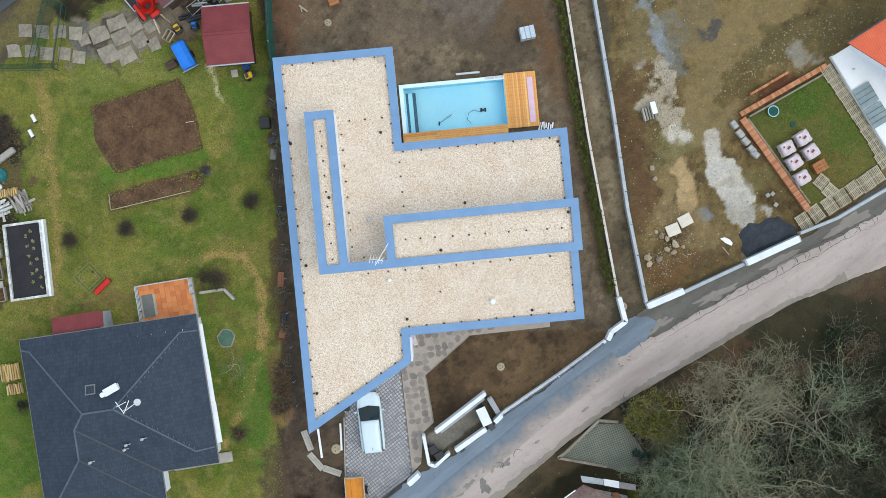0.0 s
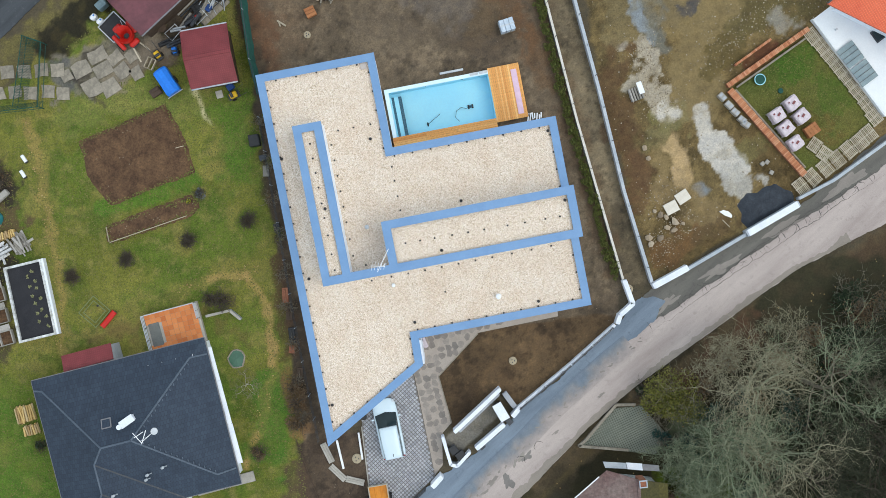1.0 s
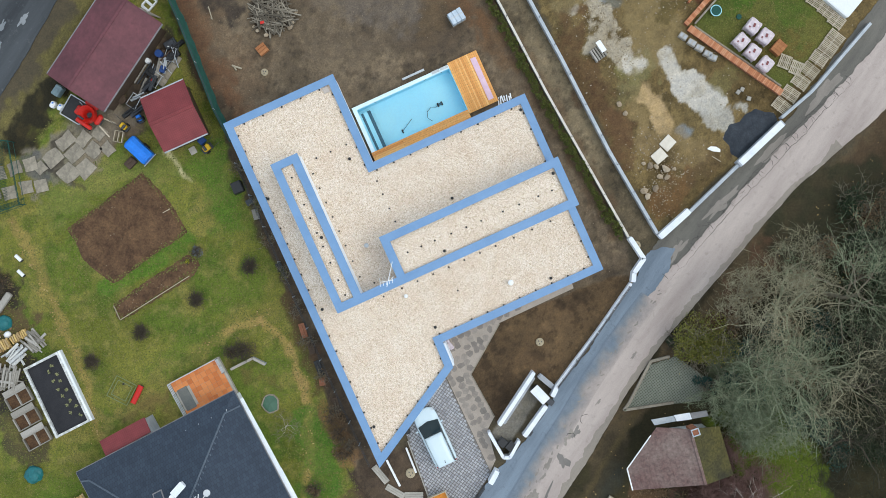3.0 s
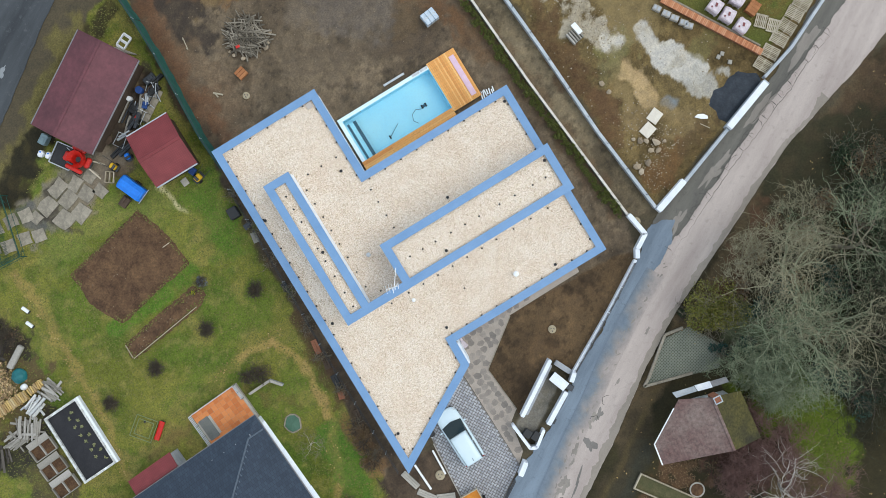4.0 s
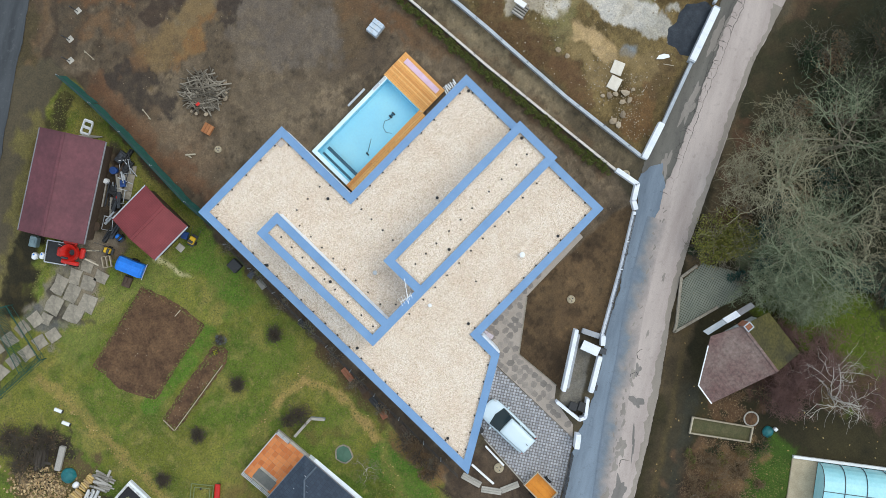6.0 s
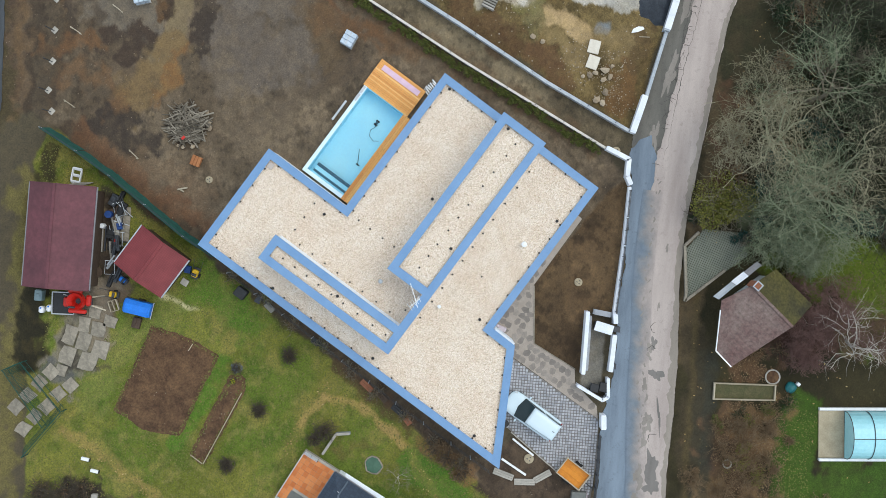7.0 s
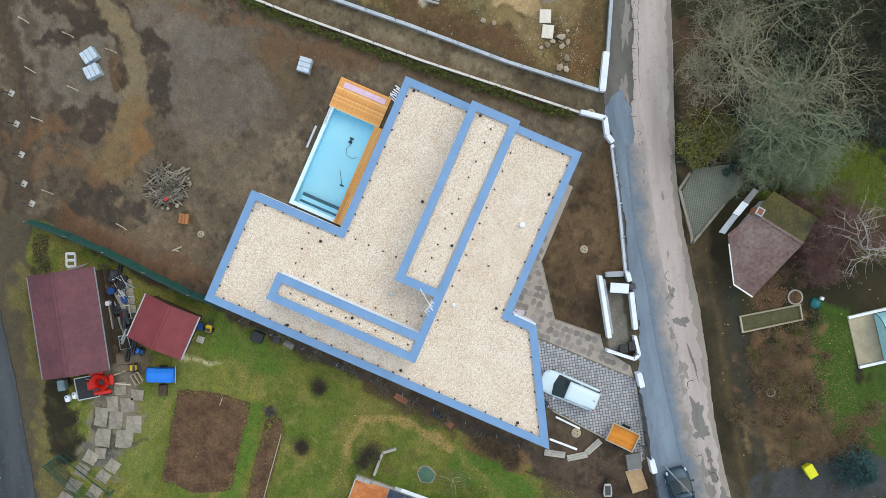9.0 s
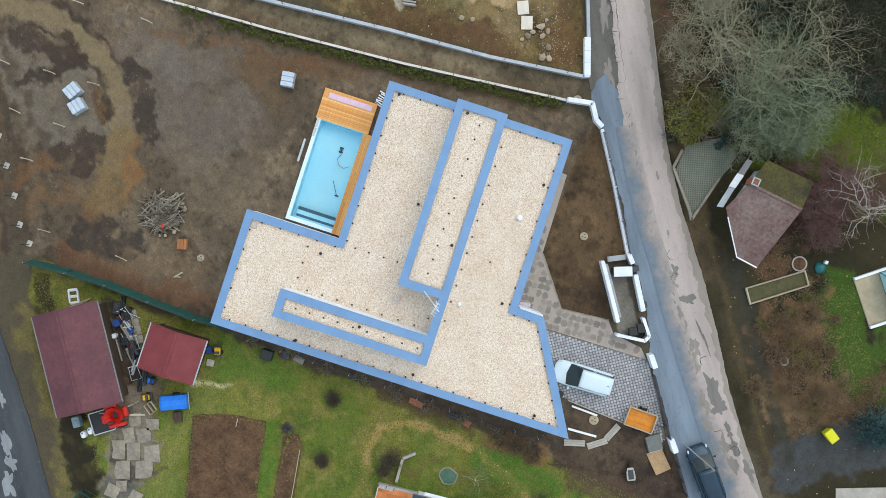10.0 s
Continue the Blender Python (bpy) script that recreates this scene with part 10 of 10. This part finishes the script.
def on_lawn(x, y, rng):
    ok = inside_distance(x, y, LAWN) > 0.3
    for b in BEDS:
        ok &= inside_distance(x, y, b) < 0
    ok &= line_distance(x, y, [(-15, 19.5), (-20, 15), (-31, 13.5)]) > 1.6
    ok &= line_distance(x, y, [(-22.0, 19.8), (-24.6, 18.0), (-28.0, 15.6)]) > 1.1
    ok |= inside_distance(x, y, [(22.9, 8.2), (28.4, 11.4), (32, 5.4), (28.2, 2.2)]) > 0.2
    ok |= line_distance(x, y, [(17.2, -21), (19, -24), (19, -27)]) < 2.0
    ok |= line_distance(x, y, [(8.0, -29.5), (5.4, -30.6), (3.0, -33.2)]) < 1.2
    return ok


scatter("grass_tufts", "short winter grass tufts of the lawns", "grass_blade", 60000, 1, on_lawn, (0.02, 0.05), False, 0.0)
LEAFY = [[(-17, -1.9), (-14.2, -1.9), (-12.7, -4.2), (-12.8, -8.8), (-14.1, -13), (-15.4, -15.9)], [(-28.9, 11), (-28.3, 6), (-27.9, 0), (-28.2, -6.4)], [(-19.5, -2.6), (-16.5, -1.6), (-13, -1.4)]]


def leafy(x, y, rng):
    p = np.exp(-(np.minimum.reduce([line_distance(x, y, l) for l in LEAFY]) / 0.4) ** 2)
    w = inside_distance(x, y, ZONES[0][1]) > 0.3
    w &= (line_distance(x, y, ROAD_S) > 0.8) & ~((inside_distance(x, y, [(-8, -30), (5, -19), (16, -11), (34, -2), (34, 10), (-12, -20)]) > 0))
    return (rng.rand(len(x)) < p) | (w & (rng.rand(len(x)) < 0.06))


scatter("fallen_leaves", "dry fallen leaves strewn on lawn and wood floor", "litter", 9000, 2, leafy, (0.04, 0.09), True, 0.04)


def rubbly(x, y, rng):
    ok = (inside_distance(x, y, ZONES[5][1]) > 0.3) & (inside_distance(x, y, ZONES[6][1]) < -0.4)
    d = line_distance(x, y, [(16.4, 11.6), (16.7, 9.6), (17.6, 7.6)])
    d2 = line_distance(x, y, [(16.8, 0.5), (17.8, -1.0), (16.2, -3.0)])
    d3 = line_distance(x, y, [(21.5, 10.5), (24.5, 13.2), (31, 16.0)])
    return ok & (rng.rand(len(x)) < 0.02 + 0.2 * np.exp(-(d3 / 1.1) ** 2) + 0.9 * np.exp(-(d / 0.9) ** 2) + 0.4 * np.exp(-(d2 / 1.2) ** 2))


scatter("rubble", "small stones and rubble on the building plot", "rubble", 8000, 3, rubbly, (0.012, 0.055), False, 0.0, span=(12, 34, -6, 19))
scatter("soil_clods", "clods of mud in the yard", "clod", 1800, 4, lambda x, y, rng: (inside_distance(x, y, ZONES[2][1]) > 0.3) & (inside_distance(x, y, [(-11.6, -14), (-11.6, 13), (-2, 14), (8.6, 13), (11, 6), (11, -7), (-2, -8)]) < 0), (0.012, 0.045), False, 0.0)


def by_woodpile(x, y, rng):
    d = line_distance(x, y, [(-35.0, 5.8), (-33.4, 4.6), (-33.4, 3.4), (-35.2, 3.2), (-34.6, 4.6)])
    return rng.rand(len(x)) < np.exp(-(d / 0.8) ** 2)


scatter("wood_chips", "split kindling and chips strewn round the woodpile", "chips", 2000, 5, by_woodpile, (0.04, 0.14), True, 0.05, span=(-39, -30, 0, 9))
scatter("weeds", "dry weeds and stalks of the southern garden", "leaf_brown", 3000, 6, lambda x, y, rng: (inside_distance(x, y, [(8.6, -22.0), (9.8, -25.0), (6.4, -29.6), (1.8, -32.4), (-2.4, -30.6), (4.6, -24.6)]) > 0) & (rng.rand(len(x)) < 0.9) & (inside_distance(x, y, [(5.0, -23.2), (8.0, -26.65), (8.95, -25.9), (6.0, -22.4)]) < -0.1), (0.03, 0.075), True, 0.05, span=(-4, 12, -34, -21))


def bed_rim(x, y, rng):
    d = np.minimum(np.abs(inside_distance(x, y, BEDS[0])), np.abs(inside_distance(x, y, BEDS[1])))
    return rng.rand(len(x)) < np.exp(-(d / 0.16) ** 2) * 0.9


scatter("bed_weeds", "tufts of grass and pale stalks fringing the dug beds", "grass_blade", 1500, 7, bed_rim, (0.04, 0.1), True, 0.07, span=(-26, -16, 1, 12))
scatter("bed_crumbs", "pale crumbs and straw bits on the dug soil", "rubble", 260, 8, lambda x, y, rng: ((inside_distance(x, y, BEDS[0]) > 0.2) | (inside_distance(x, y, BEDS[1]) > 0.1)) & (rng.rand(len(x)) < 0.8), (0.02, 0.06), True, 0.1, span=(-26, -16, 1, 12))

# ---- paved areas, piece by piece ----
def clipped_grid(plan, turn, pitch_u, pitch_v, margin):
    m = Matrix.Rotation(radians(turn), 2)
    inv = m.transposed()
    pts = [inv @ Vector(p) for p in plan]
    u0, u1 = min(p.x for p in pts), max(p.x for p in pts)
    v0, v1 = min(p.y for p in pts), max(p.y for p in pts)
    U, V = np.meshgrid(np.arange(u0, u1, pitch_u), np.arange(v0, v1, pitch_v))
    X = U * m[0][0] + V * m[0][1]
    Y = U * m[1][0] + V * m[1][1]
    ok = inside_distance(X, Y, plan) > margin
    return list(zip(X[ok].tolist(), Y[ok].tolist()))


DRIVE = [(-2.65, -9.9), (-1.75, -18.0), (-4.2, -20.0), (-6.55, -21.5), (-6.75, -14.0), (-6.7, -12.2)]
PATHWAY = [(-2.45, -7.6), (8.4, -6.55), (8.4, -7.1), (2.4, -7.75), (-0.75, -10.6), (-0.2, -14.2), (-0.95, -14.9), (-1.1, -17.2), (-1.75, -17.9), (-2.6, -9.9), (-2.4, -9.1)]
drive = thing("driveway", "driveway of small square grey pavers with wide joints", "driveway", (0, 0, 0), 0, kind="structure")
part("bed", prism(bmesh.new(), DRIVE, -0.12, 0.012), "joint", drive)
cells = clipped_grid(DRIVE, 37.3, 0.212, 0.212, 0.06)
bm = box(bmesh.new(), 0, 0, 0, 0.165, 0.165, 0.05, bevel=0.015)
me = bpy.data.meshes.new("paver")
bm.to_mesh(me)
bm.free()
me.materials.append(M["paver"])
near = [c for c in cells if -18.0 < c[1] < -11.5 and c[0] > -3.75][:300]
for x, y in near:
    o = new("paver", me)
    o.parent = drive
    o.matrix_local = pose(x, y, 0.0 + random.uniform(-0.004, 0.004), 0, 0, 37.3 + random.uniform(-1.5, 1.5))
chosen = set(near)
v, f = [], []
base_v = [tuple(p.co) for p in me.vertices]
base_f = [tuple(p.vertices) for p in me.polygons]
for x, y in cells:
    if (x, y) in chosen:
        continue
    m = pose(x, y, random.uniform(-0.004, 0.004), 0, 0, 37.3 + random.uniform(-1.5, 1.5))
    n = len(v)
    v.extend(tuple(m @ Vector(p)) for p in base_v)
    f.extend(tuple(n + i for i in q) for q in base_f)
rest = mesh_of("paver_field", v, f, "paver_rest", drive)
tagged(rest, "rest of the small grey pavers", kind="stuff")
part("kerb", bar(bmesh.new(), (-6.78, -13.8, -0.1), (-6.62, -21.5, -0.1), 0.08, 0.16), "concrete", drive)

path = thing("pathway", "path of dark and pale flagstones round the house", "path", (0, 0, 0), 0, kind="structure")
part("bed", prism(bmesh.new(), PATHWAY, -0.12, 0.005), "path_bed", path)
stones = []
rng = random.Random(12)
for k in range(14):
    n = rng.choice((5, 6, 6, 7))
    ring = []
    for i in range(n):
        a = 2 * math.pi * (i + rng.uniform(-0.25, 0.25)) / n
        r = rng.uniform(0.2, 0.31)
        ring.append((r * 1.15 * math.cos(a), r * math.sin(a)))
    bm = prism(bmesh.new(), ring, 0.0, 0.05)
    me = bpy.data.meshes.new("flagstone")
    bm.to_mesh(me)
    bm.free()
    me.materials.append(M["flag"])
    stones.append(me)
for x, y in clipped_grid(PATHWAY, 8.0, 0.52, 0.47, 0.14)[:290]:
    if rng.random() < 0.3:
        continue
    o = new("flagstone", stones[rng.randrange(14)])
    o.parent = path
    o.matrix_local = pose(x + rng.uniform(-0.05, 0.05), y + rng.uniform(-0.05, 0.05), -0.038 + rng.uniform(-0.004, 0.004), 0, 0, rng.uniform(0, 360))
part("kerb", bar(bmesh.new(), (2.4, -7.8, -0.1), (-0.78, -10.65, -0.1), 0.07, 0.15), "concrete_warm", path)
part("kerb", bar(bmesh.new(), (-0.78, -10.65, -0.1), (-0.15, -14.2, -0.1), 0.07, 0.15), "concrete_warm", path)


def lattice():
    plan = [(9.15, -16.8), (11.95, -14.25), (13.9, -14.25), (15.6, -16.6), (14.6, -18.0)]
    e = thing("lattice_paving", "concrete lattice paving with earth in its holes", "paving", (0, 0, 0), 0, kind="structure")
    part("earth", prism(bmesh.new(), plan, -0.1, 0.012), "lattice_earth", e)
    v, f = [], []
    for turn in (20.0, 110.0):
        c, s = math.cos(radians(turn)), math.sin(radians(turn))
        for k in range(-90, 90):
            off = k * 0.165
            t = np.arange(-14, 14, 0.1)
            x, y = 12.3 + c * t - s * off, -16.2 + s * t + c * off
            ok = inside_distance(x, y, plan) > 0.02
            if ok.sum() < 3:
                continue
            t = t[ok]
            p, q = Vector((12.3 + c * t[0] - s * off, -16.2 + s * t[0] + c * off, 0)), Vector((12.3 + c * t[-1] - s * off, -16.2 + s * t[-1] + c * off, 0))
            nrm = Vector((-s, c, 0)) * 0.034
            n = len(v)
            for w, z in ((p - nrm, 0), (q - nrm, 0), (q + nrm, 0), (p + nrm, 0), (p - nrm, 0.05), (q - nrm, 0.05), (q + nrm, 0.05), (p + nrm, 0.05)):
                v.append((w.x, w.y, z + (0.004 if turn > 50 else 0)))
            f.extend([(n + 4, n + 5, n + 6, n + 7), (n, n + 1, n + 5, n + 4), (n + 1, n + 2, n + 6, n + 5), (n + 2, n + 3, n + 7, n + 6), (n + 3, n, n + 4, n + 7)])
    tagged(mesh_of("web", v, f, "lattice_web", e), "grey concrete lattice webs", kind="stuff")


lattice()
